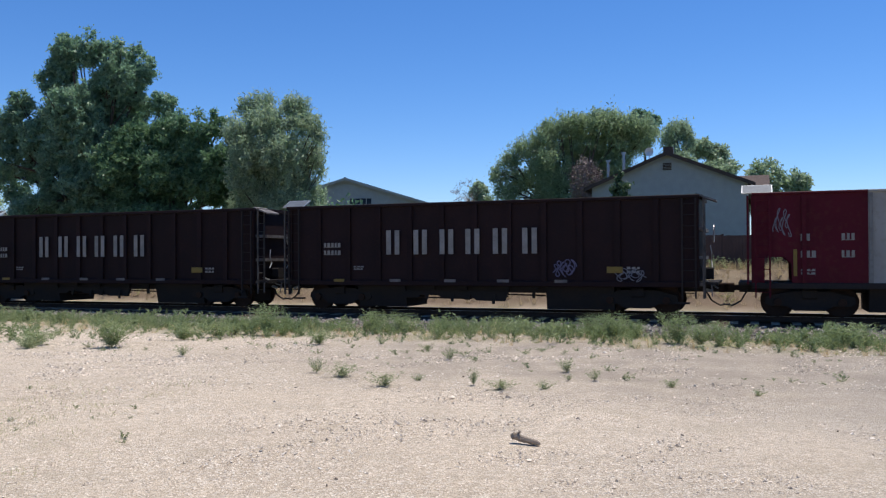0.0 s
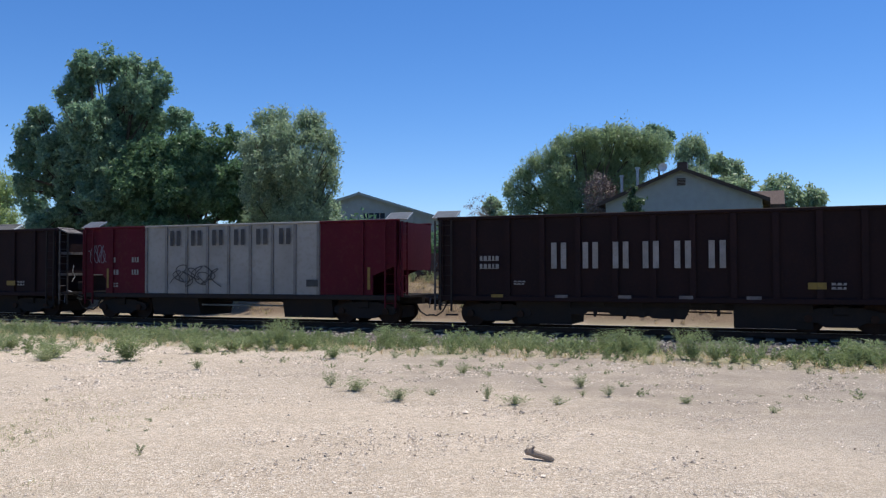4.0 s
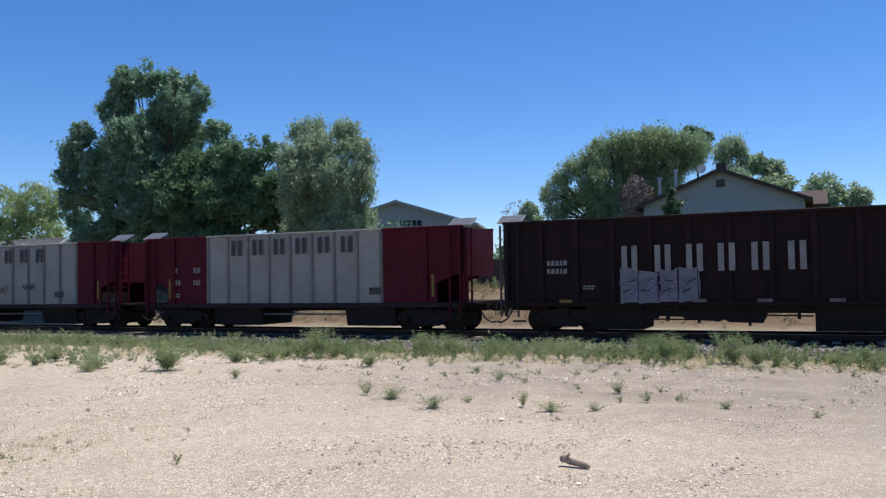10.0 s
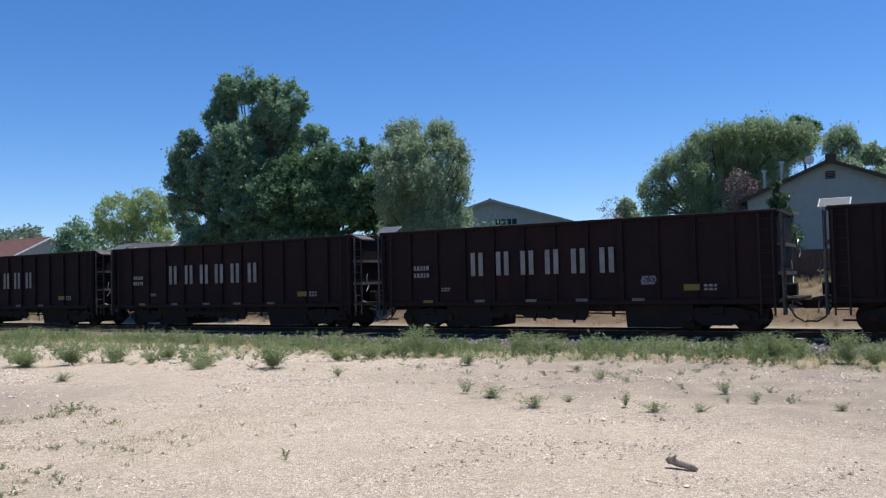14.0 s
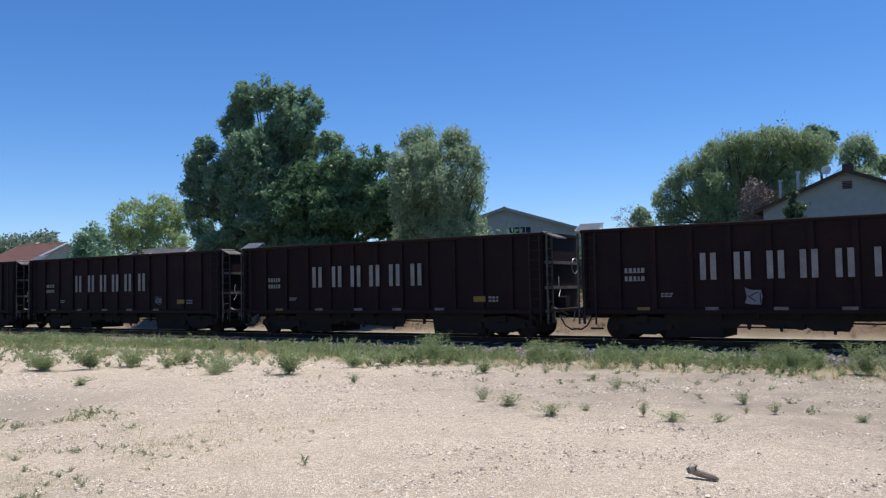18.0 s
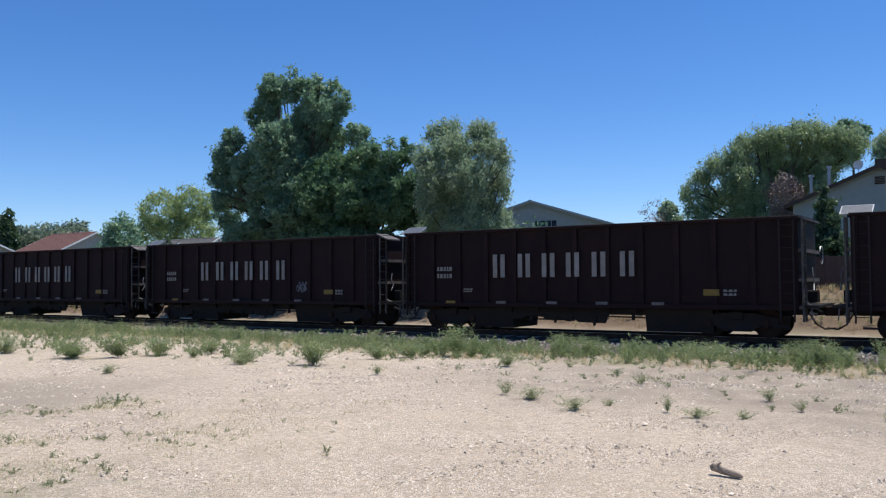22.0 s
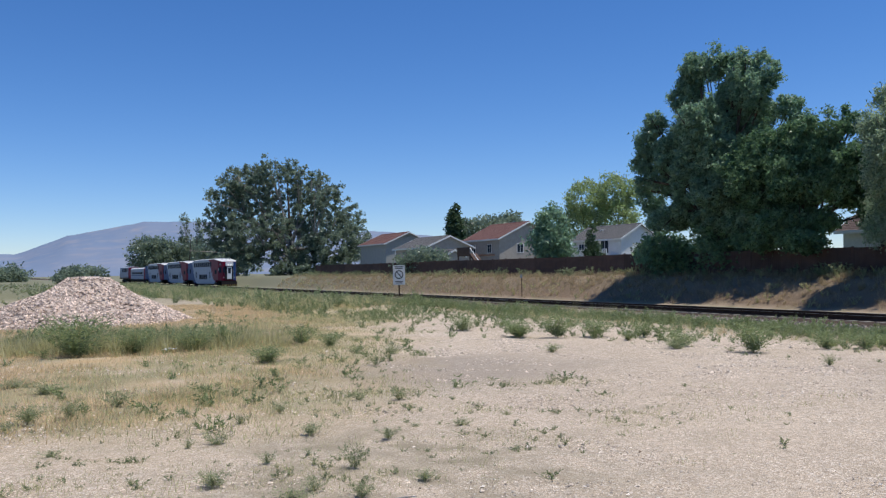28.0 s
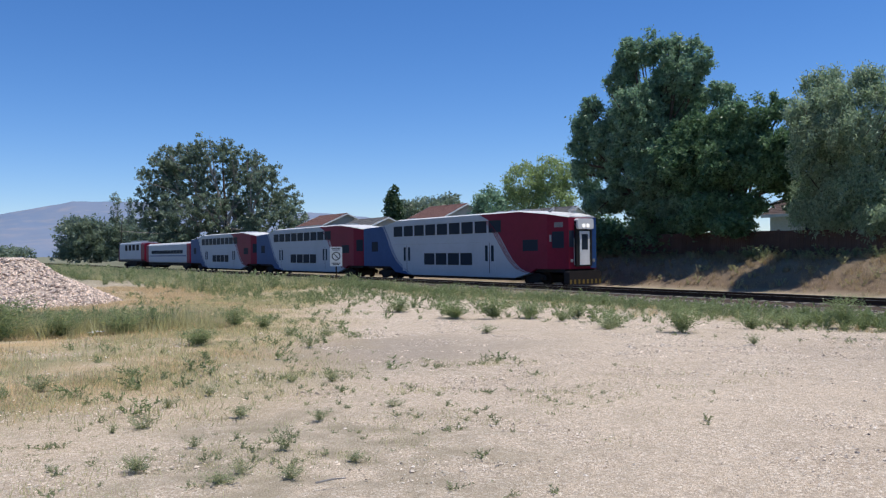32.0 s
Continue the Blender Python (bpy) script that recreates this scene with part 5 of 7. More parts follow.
    tree("far_tree", [(-79.8, 150.1, 10.0, 6.7, 2.3), (-76.5, 151.8, 11.1, 2.5, 2.1), (-80, 150, 6.5, 7.0, 3.0)], (-79.0, 150.4, yard), "row-like dark green trees far off", M["cotton"], 9000, 0.34, 16, 0.3)
    tree("shrub", [(-40.3, 63.3, 2.5, 2.2, 1.1), (-41.6, 62.5, 2.2, 1.6, 0.9)], (-40.3, 63.3, yard), "broad green shrub by the fence", M["cotton"], 4500, 0.14, 17, 0.08, category="shrub", skirt=0.2, near=1.30)
    tree("shrub", [(-21.9, 68.6, 3.0, 1.0, 0.9), (-21.9, 68.6, 2.0, 1.1, 0.9)], (-21.9, 68.6, yard), "round dark shrub beside the white house", M["dark_leaf"], 3000, 0.13, 18, 0.08, category="shrub", skirt=0.2)
    tree("shrub", [(-15.8, 66.1, 2.9, 1.5, 0.7), (-16.2, 66.1, 2.0, 1.4, 0.8)], (-15.8, 66.1, yard), "low yellow-green shrub behind the fence", M["willow"], 2800, 0.13, 19, 0.08, category="shrub", skirt=0.2)
    tree("small_spruce", [(-28.3, 72.7, 4.7, 0.4, 0.8), (-28.3, 72.7, 3.7, 0.7, 0.9), (-28.3, 72.7, 2.6, 0.95, 0.9)], (-28.3, 72.7, yard), "small spruce by the white house", M["dark_leaf"], 2600, 0.11, 20, 0.08, skirt=0.2)
    tree("cottonwood_tree", [(-108.1, 108.7, 18.3, 3.56, 3.05), (-102.9, 111.3, 19.6, 4.07, 2.54), (-100.5, 116.1, 18.3, 3.05, 2.54), (-109.9, 106.3, 14.7, 3.05, 4.07), (-106.8, 110.9, 14.7, 5.59, 4.58), (-96.4, 116.8, 17.5, 1.83, 2.54), (-92.8, 114.5, 13.6, 3.05, 3.56), (-93.9, 120.7, 10.4, 3.56, 3.56), (-100.0, 116.9, 12.6, 4.58, 5.08), (-111.0, 105.8, 8.6, 3.05, 4.58), (-105.3, 107.7, 8.5, 5.59, 4.58), (-101.0, 113.3, 7.4, 5.59, 4.58), (-92.4, 115.4, 6.1, 6.10, 4.07), (-91.8, 122.0, 5.1, 3.05, 3.05), (-107.4, 105.7, 4.0, 5.08, 3.05), (-97.3, 112.0, 2.3, 6.10, 2.54)],
         (-100.0, 111.5, 0.6), "huge spreading cottonwood with some bare limbs", M["cotton"], 78000, 0.24, 21, 0.7, bare=4, skirt=0.3, near=1.16, tuft=0.5, per=36)
    tree("roadside_tree", [(-162.1, 133.7, 6.4, 5.6, 4.6), (-156.2, 140.6, 6.3, 5.4, 4.3), (-164.0, 131.5, 2.6, 4.0, 2.6), (-159.0, 137.0, 2.4, 5.0, 2.6), (-152.5, 143.5, 3.0, 5.0, 3.2), (-149.0, 147.0, 4.4, 4.4, 4.4)], (-159.5, 137.0, 0.0), "dark green roadside trees in the distance", M["cotton"], 16000, 0.36, 22, 0.4, skirt=0.2, near=1.42)
    tree("thin_tree", [(-157.4, 139.2, 12.2, 0.9, 4.6), (-154.6, 141.0, 11.2, 0.8, 3.6)], (-157.4, 139.2, 0.0), "tall thin half-bare tree in the distance", M["cotton"], 900, 0.26, 23, 0.2, bare=14, near=1.2)
    tree("far_shrubs", [(-224.3, 131.8, 1.9, 8.8, 2.6), (-212, 150, 1.9, 7, 2.2), (-235, 112, 1.9, 7, 2.2)], (-224.3, 131.8, -0.3), "low dark thicket in the distance", M["cotton"], 7000, 0.45, 24, 0.2, category="shrub", skirt=0.2)
    tree("far_shrub", [(-115.4, 79.5, 1.2, 2.5, 1.2)], (-115.4, 79.5, -0.2), "low green shrub behind the stone heap", M["cotton"], 3000, 0.2, 25, 0.1, category="shrub", skirt=0.2)


make_trees()


# ---- fence and bank ----
def make_fence():
    """Board fence on top of the bank: one panel between every two posts."""
    n0, step = 42.0, 2.4
    rng = random.Random(5)
    forms = []
    for k in range(3):
        ring = [(-1.19, 0.014)]
        for i in range(16):
            p = -1.17 + i * 0.147
            e = -0.012 + rng.uniform(-0.005, 0.005)
            ring += [(p, e), (p + 0.132, e), (p + 0.136, 0.004), (p + 0.143, 0.004)]
        ring += [(1.19, 0.014)]
        q = len(ring)
        sh = Shape()
        tops = [1.58 + rng.uniform(-0.012, 0.012) for _ in ring]
        sh.add([(p, e, 0.05) for p, e in ring] + [(p, e, tops[(i + 3) // 4]) for i, (p, e) in enumerate(ring)], [(i, (i + 1) % q, q + (i + 1) % q, q + i) for i in range(q)])
        forms.append(sh.mesh("panel", M["fence"]))
    rail = Shape().box(-1.2, 1.2, 0.014, 0.06, 0.30, 0.39).box(-1.2, 1.2, 0.014, 0.06, 1.22, 1.31).mesh("rails", M["fence"])
    post = Shape().box(-0.05, 0.05, 0.0, 0.11, -0.3, 1.66).mesh("post", M["fence"])
    base = thing("fence", on_track(0, n0, 0), "weathered brown board fence along the top of the bank", "fence")
    for i in range(75):
        s = -118 + i * step
        z = float(ground_z(s, n0))
        part("panel", forms[i % 3], None, base, at=pose(s, 0, z + 0.0, 0, rng.uniform(-0.5, 0.5), 0))
        part("crossbar_pair", rail, None, base, at=pose(s, 0, z))
        part("post", post, None, base, at=pose(s - step / 2, 0, z, 0, rng.uniform(-0.8, 0.8), 0))


make_fence()


# ---- houses ----
YARD = 0.95


def window_part(g, x, y, z, w, h, face, trim):
    """A framed window. face: which way it looks, -y or an x end (+1, -1)."""
    sh, pane = Shape(), Shape()
    t = 0.09
    if face == "-y":
        for a, b, c, d in ((x - w / 2 - t, x + w / 2 + t, z - t, z), (x - w / 2 - t, x + w / 2 + t, z + h, z + h + t), (x - w / 2 - t, x - w / 2, z, z + h), (x + w / 2, x + w / 2 + t, z, z + h), (x - 0.03, x + 0.03, z, z + h)):
            sh.box(a, b, y - 0.05, y + 0.02, c, d)
        pane.box(x - w / 2, x + w / 2, y - 0.02, y + 0.01, z, z + h)
    else:
        for a, b, c, d in ((y - w / 2 - t, y + w / 2 + t, z - t, z), (y - w / 2 - t, y + w / 2 + t, z + h, z + h + t), (y - w / 2 - t, y - w / 2, z, z + h), (y + w / 2, y + w / 2 + t, z, z + h), (y - 0.03, y + 0.03, z, z + h)):
            sh.box(min(x - 0.02 * face, x + 0.05 * face), max(x - 0.02 * face, x + 0.05 * face), a, b, c, d)
        pane.box(min(x - 0.01 * face, x + 0.02 * face), max(x - 0.01 * face, x + 0.02 * face), y - w / 2, y + w / 2, z, z + h)
    ob = part("window_frame", sh, trim, g)
    part("pane", pane, M["glass"], ob)
    return ob


def lap_siding(x, face, half, z0, z1, rise, mat_, g):
    """Overlapping boards on a gable end."""
    sh = Shape()
    z = z0
    while z < z1 + rise - 0.1:
        w = half if z <= z1 else half * (1 - (z - z1) / rise)
        sh.prism_y([(x, z), (x + 0.035 * face, z), (x + 0.012 * face, z + 0.2), (x, z + 0.2)], -w, w)
        z += 0.2
    part("lap_siding", sh, mat_, g)


def house(label, at, L, half, wall_h, rise, wall, roof, trim, over=0.45, siding=False, windows=(), vent=False):
    """A gabled house. Local x runs along the ridge; z from the yard."""
    g = thing("house", at, label, "house")
    h = wall_h
    for d in (-1, 1):
        x0, x1 = sorted((d * (L / 2 - 0.18), d * L / 2))
        part("gable_wall", Shape().prism([(-half, 0), (half, 0), (half, h), (0, h + rise), (-half, h)], x0, x1), wall, g)
        y0, y1 = sorted((d * (half - 0.18), d * half))
        part("wall", Shape().box(-L / 2 + 0.18, L / 2 - 0.18, y0, y1, 0, h), wall, g)
        # roof slope with thickness and courses of shingles
        k = rise / half
        ye, ze = half + over, h - over * k
        X = L / 2 + over
        rows = 14
        ring = []
        for i in range(rows):
            ya, za = d * ye * (1 - i / rows), ze + (h + rise - ze) * i / rows
            yb, zb = d * ye * (1 - (i + 1) / rows), ze + (h + rise - ze) * (i + 1) / rows
            ring += [(ya, za + 0.17), (yb, zb + 0.145)]
        ring += [(0, h + rise + 0.02), (d * ye, ze + 0.02)]
        slope = Shape().prism(ring, -X, X)
        part("roof_slope", slope, roof, g)
        part("fascia", Shape().box(-X, X, min(d * ye, d * (ye + 0.03)), max(d * ye, d * (ye + 0.03)), ze - 0.08, ze + 0.16), trim, g)
        for e in (-1, 1):
            xa, xb = sorted((e * X, e * (X + 0.04)))
            ring = [(d * ye, ze - 0.09), (0, h + rise - 0.09), (0, h + rise + 0.16), (d * ye, ze + 0.16)]
            part("rake_board", Shape().prism(ring if d < 0 else ring[::-1], xa, xb), trim, g)
    part("ridge_cap", Shape().prism([(-0.16, h + rise + 0.12), (0.16, h + rise + 0.12), (0, h + rise + 0.22)], -L / 2 - over, L / 2 + over), roof, g)
    for w in windows:
        window_part(g, *w, trim if trim is not M["dark_trim"] else M["tan"])
    if siding:
        for face in (-1, 1):
            lap_siding(face * L / 2, face, half, 0.1, h, rise, wall, g)
    if vent:
        sh = Shape()
        for i in range(5):
            sh.box(-L / 2 - 0.06, -L / 2 - 0.01, -0.28, 0.28, h + rise - 1.05 + i * 0.1, h + rise - 0.98 + i * 0.1)
        part("gable_vent", sh, M["dark_trim"], g, "dark louvred vent")
    return g


def make_houses():
    # grey-green house with a wide gable towards the tracks
    g = house("grey-green stucco house with a low brown gable roof", on_track(-5.6, 63.0, YARD, 90), 12.0, 5.0, 5.35, 2.05, M["stucco"], M["roof_brown"], M["dark_trim"], vent=True,
              windows=[])
    part("chimney_cap", Shape().box(-5.6, -5.0, -0.35, 0.3, 7.3, 7.95), M["dark_trim"], g)
    for x, y, z in ((-3.6, 4.3, 7.45), (-3.6, 3.2, 7.95)):
        part("roof_vent_pipe", Shape().tube((x, y, 5.9), (x, y, z), 0.10, seg=12).tube((x, y, z - 0.12), (x, y, z + 0.03), 0.16, seg=12), M["galv"], g, "pale metal roof vent pipe")
    dish = Shape()
    for i in range(16):
        a, b = 2 * math.pi * i / 16, 2 * math.pi * (i + 1) / 16
        dish.add([(-3.95, 1.4, 7.85), (-4.1, 1.4 + 0.3 * math.cos(a), 7.85 + 0.3 * math.sin(a)), (-4.1, 1.4 + 0.3 * math.cos(b), 7.85 + 0.3 * math.sin(b))], [(0, 1, 2)])
    dish.tube((-3.95, 1.4, 7.85), (-3.95, 1.4, 6.6), 0.03)
    part("dish_aerial", dish, M["trim"], g, "pale satellite dish")
    part("wing_roof", Shape().prism_y([(-1.0, 4.6), (-1.2, 5.3), (3.0, 6.6), (7.2, 5.3), (7.0, 4.6)], -6.4, -3.6), M["roof_brown"], g, "brown roof of the side wing")
    part("wing_wall", Shape().box(-0.8, 6.6, -6.1, -5.9, 0, 4.7), M["stucco"], g)
    # house further back, only its gable shows
    house("pale grey gabled house with a grey roof", on_track(-39.3, 79.0, YARD, 106), 14.0, 7.6, 5.9, 2.35, M["stucco"], M["roof_grey"], M["stucco"],
          windows=[(-7.0, -2.0, 5.85, 1.0, 0.55, -1), (-7.0, -0.9, 5.85, 1.0, 0.55, -1)])
    # white two-storey house with a deck
    g = house("white two-storey house with lap siding and a grey roof", on_track(-104.0, 86.4, YARD), 12.0, 3.7, 5.2, 2.1, M["siding"], M["roof_grey"], M["trim"], siding=True,
              windows=[(-3.6, -3.7, 3.3, 1.2, 1.2, "-y"), (2.2, -3.7, 3.0, 1.8, 1.9, "-y"), (-1.0, -3.7, 3.3, 1.0, 1.2, "-y")])
    part("deck", Shape().box(-5.0, 5.6, -6.2, -3.7, 2.35, 2.55), M["tan"], g)
    for i in range(8):
        x = -4.95 + i * 1.5
        part("deck_post", Shape().box(x - 0.06, x + 0.06, -6.2, -6.08, 0, 3.6), M["trim"], g)
    sh = Shape().box(-5.0, 5.6, -6.2, -6.1, 3.5, 3.6).box(-5.0, 5.6, -6.18, -6.12, 2.65, 2.73)
    for i in range(70):
        sh.box(-4.95 + i * 0.15, -4.90 + i * 0.15, -6.17, -6.13, 2.7, 3.5)
    part("railing", sh, M["trim"], g, "white deck railing")
    part("roof_vent", Shape().box(-1.3, -0.9, -1.6, -1.2, 6.3, 6.8), M["trim"], g)
    house("small white garden shed with a grey roof", on_track(-59.5, 55.2, YARD), 3.0, 1.6, 2.3, 0.95, M["siding"], M["roof_grey"], M["trim"], 0.3)
    house("pale house with a red-brown hipped roof", on_track(-117.0, 75.0, YARD), 11.0, 5.4, 5.6, 2.6, M["tan"], M["roof_red"], M["trim"],
          windows=[(-2.5, -5.4, 3.4, 1.1, 1.3, "-y"), (2.5, -5.4, 3.4, 1.1, 1.3, "-y"), (5.5, -1.5, 3.4, 1.1, 1.3, 1), (5.5, 2.0, 3.4, 1.1, 1.3, 1)])
    house("tan house with white trimmed gable", on_track(-120.5, 62.5, YARD), 11.0, 4.1, 4.3, 1.7, M["tan"], M["roof_grey"], M["trim"], siding=True, windows=[(5.5, -1.8, 1.5, 1.2, 1.2, 1)])
    house("small tan garage with white trimmed gable", on_track(-111.0, 59.8, YARD), 5.0, 1.75, 2.75, 0.85, M["tan"], M["roof_grey"], M["trim"], 0.3)
    house("grey-blue house with a red roof", on_track(-146.0, 67.5, YARD), 12.0, 4.6, 5.8, 2.0, M["stucco"], M["roof_red"], M["trim"], windows=[(6.0, -2.0, 3.2, 1.2, 1.3, 1), (6.0, 1.5, 3.2, 1.2, 1.3, 1)])
    # white house showing between the tree trunks
    house("white house half hidden behind trees", on_track(-36.6, 58.0, YARD), 7.0, 3.4, 3.2, 1.7, M["siding"], M["roof_brown"], M["trim"], siding=True, windows=[(0, -3.4, 1.2, 1.2, 1.2, "-y")])
    # outdoor wooden stair and deck beside the tan house
    g = thing("wooden_deck", on_track(-100.0, 59.0, YARD), "dark red-brown wooden deck with stairs", "deck")
    part("platform", Shape().box(-2.5, 1.0, -2.0, 2.0, 2.6, 2.8), M["fence"], g)
    part("side_boards", Shape().box(-2.5, 1.0, -2.05, -2.0, 2.8, 3.8), M["fence"], g)
    for x in (-2.4, 0.9):
        part("deck_post", Shape().box(x - 0.08, x + 0.08, -2.0, -1.84, 0, 2.6), M["fence"], g)
    part("stair", Shape().prism_y([(1.0, 2.6), (4.4, 0.0), (4.8, 0.0), (1.0, 2.95)], -2.0, -0.9), M["fence"], g)
    part("stair_rail", Shape().tube((1.0, -2.0, 3.7), (4.6, -2.0, 0.9), 0.06), M["trim"], g, "pale sloping handrail")


make_houses()


# ---- plants on the ground ----
def clump_form(rng, leaves, size, tall=1.0, spread=0.5, upright=1.0):
    """A unit weed: thin leaves crowding round stems that spread from one root. About 1 m high and wide before scaling."""
    stems = max(4, leaves // 22)
    a = rng.uniform(0, 2 * np.pi, stems)
    lean = rng.uniform(0.05, spread, stems)
    hgt = tall * rng.uniform(0.55, 1.0, stems)
    pick = rng.integers(0, stems, leaves)
    t = rng.uniform(0.06, 1.0, leaves) ** 0.8
    base = np.stack([np.cos(a[pick]) * lean[pick] * t, np.sin(a[pick]) * lean[pick] * t, hgt[pick] * t], 1)
    base += rng.normal(0, 0.045, (leaves, 3)) * np.array([1, 1, 0.6])
    d = np.stack([np.cos(a[pick]), np.sin(a[pick]), np.full(leaves, upright)], 1) + rng.normal(0, 0.8, (leaves, 3))
    d /= np.linalg.norm(d, axis=1)[:, None]
    q = np.cross(d, rng.normal(size=(leaves, 3)))
    q /= np.linalg.norm(q, axis=1)[:, None] + 1e-9
    s = size * rng.uniform(0.6, 1.3, (leaves, 1))
    base[:, 2] = np.maximum(base[:, 2], 0.01)
    v = np.stack([base - q * s * 0.17, base + q * s * 0.17, base + d * s], 1).reshape(-1, 3)
    v[:, 2] = np.maximum(v[:, 2], -0.02)
    return v, np.arange(3 * leaves).reshape(-1, 3)


def tuft_form(rng, blades, tall=1.0, lean=0.5, width=0.02):
    """A unit grass tuft of bent blades."""
    a = rng.uniform(0, 2 * np.pi, blades)
    h = tall * rng.uniform(0.5, 1.0, blades)
    k = lean * rng.uniform(0.1, 1.0, blades)
    o = rng.normal(0, 0.08, (blades, 2))
    w = np.stack([-np.sin(a), np.cos(a)], 1) * width
    b = np.c_[o, np.zeros(blades)]
    m = np.c_[o + np.stack([np.cos(a), np.sin(a)], 1) * (k * 0.35)[:, None], h * 0.6]
    e = np.c_[o + np.stack([np.cos(a), np.sin(a)], 1) * k[:, None], h]
    w3 = np.c_[w, np.zeros(blades)]
    v = np.stack([b - w3, b + w3, (e + m) / 2], 1).reshape(-1, 3)
    return v, np.arange(3 * blades).reshape(-1, 3)


def turf_form(rng, blades):
    """A loose spot of short thin blades, about 0.7 m wide and thinning outwards, 0.1 m high."""
    o = rng.normal(0, 0.24, (blades, 2))
    a = rng.uniform(0, 2 * np.pi, blades)
    h = 0.085 * rng.uniform(0.3, 1.0, blades)
    k = h * rng.uniform(0.2, 1.3, blades)
    w = rng.uniform(0.002, 0.0045, blades)
    b = np.c_[o, np.zeros(blades)]
    w3 = np.c_[-np.sin(a) * w, np.cos(a) * w, np.zeros(blades)]
    e = b + np.c_[np.cos(a) * k, np.sin(a) * k, h]
    v = np.stack([b - w3, b + w3, e], 1).reshape(-1, 3)
    return v, np.arange(3 * blades).reshape(-1, 3)


def scatter(name, forms, x, y, z, scale, material, label, category, seed=1, squash=None):
    """Copies of the forms at the given places, turned at random, in one mesh."""
    rng = np.random.default_rng(seed)
    vs, fs, k = [], [], 0
    turn = rng.uniform(0, 2 * np.pi, len(x))
    pick = rng.integers(0, len(forms), len(x))
    squash = np.ones(len(x)) if squash is None else squash
    for j, (v, f) in enumerate(forms):
        m = np.where(pick == j)[0]
        if not len(m):
            continue
        c, s = np.cos(turn[m])[:, None], np.sin(turn[m])[:, None]
        p = np.stack([v[None, :, 0] * c - v[None, :, 1] * s, v[None, :, 0] * s + v[None, :, 1] * c, v[None, :, 2] * squash[m][:, None]], -1)
        p = p * scale[m][:, None, None] + np.stack([x[m], y[m], z[m]], -1)[:, None, :]
        vs.append(p.reshape(-1, 3))
        fs.append((f[None] + len(v) * np.arange(len(m))[:, None, None]).reshape(-1, f.shape[1]) + k)
        k += len(v) * len(m)
    me = bpy.data.meshes.new(name)
    me.from_pydata(np.concatenate(vs).tolist(), [], np.concatenate(fs).tolist())
    me.materials.append(material)
    return tagged(new(name, me), label, category, kind="stuff")


def in_sn(s, n):
    return s * U.x + n * N.x, s * U.y + n * N.y


PRNG = np.random.default_rng(77)
WEED_FORMS = [clump_form(PRNG, 150, 0.165, 1.0, 0.75) for _ in range(6)]
LOW_FORMS = [clump_form(PRNG, 110, 0.15, 0.5, 0.85, 0.45) for _ in range(5)]
GRASS_FORMS = [tuft_form(PRNG, 18, 0.9, 0.8, 0.012) for _ in range(5)]
SHORT_FORMS = [turf_form(PRNG, 62) for _ in range(6)]

# single weeds that stand out: x, y, width, height
WEEDS_A = [(-0.58, 17.98, 0.67, 0.76), (-3.30, 16.01, 0.94, 0.66), (-4.82, 16.87, 0.71, 0.36), (0.30, 11.81, 0.20, 0.24), (0.63, 11.34, 0.42, 0.21), (1.12, 10.48, 0.36, 0.20), (1.60, 10.87, 0.16, 0.11), (2.25, 10.44, 0.14, 0.25), (2.51, 10.05, 0.32, 0.15), (3.04, 9.94, 0.21, 0.13), (3.79, 11.35, 0.23, 0.23), (3.59, 10.66, 0.11, 0.09), (3.92, 10.59, 0.17, 0.17), (4.66, 9.84, 0.21, 0.12), (7.82, 12.57, 0.18, 0.15), (5.36, 9.03, 0.14, 0.09)]
WEEDS_B = [(1.69, 17.92, 0.73, 0.55), (2.19, 17.46, 0.60, 0.48), (3.11, 17.58, 0.48, 0.36), (5.03, 19.63, 0.90, 0.60), (5.17, 18.77, 0.66, 0.46), (5.81, 15.84, 0.57, 0.51), (5.87, 14.93, 0.60, 0.60), (6.88, 16.28, 0.48, 0.42), (6.80, 14.16, 0.64, 0.64), (6.96, 13.64, 0.42, 0.47), (7.70, 14.33, 0.44, 0.44), (9.61, 13.20, 0.89, 0.50), (0.43, 15.64, 0.42, 0.32), (-2.23, 17.38, 0.71, 0.42), (-1.61, 17.84, 0.73, 0.36), (-1.31, 18.43, 0.50, 0.31), (-6.27, 18.97, 0.54, 0.41), (2.40, 13.00, 0.22, 0.22), (-1.81, 14.17, 0.24, 0.21), (2.24, 14.27, 0.24, 0.12), (1.56, 15.38, 0.21, 0.16)]
WEEDS_C = [(-6.59, 14.38, 0.38, 0.19), (-4.32, 8.04, 0.09, 0.09), (-4.50, 7.40, 0.18, 0.11), (-8.97, 17.72, 0.81, 0.47), (-7.92, 17.72, 0.92, 0.66), (-7.29, 18.42, 0.81, 0.47), (-11.13, 18.91, 0.74, 0.45), (-4.80, 16.23, 0.57, 0.29), (-6.24, 17.71, 0.38, 0.32)]
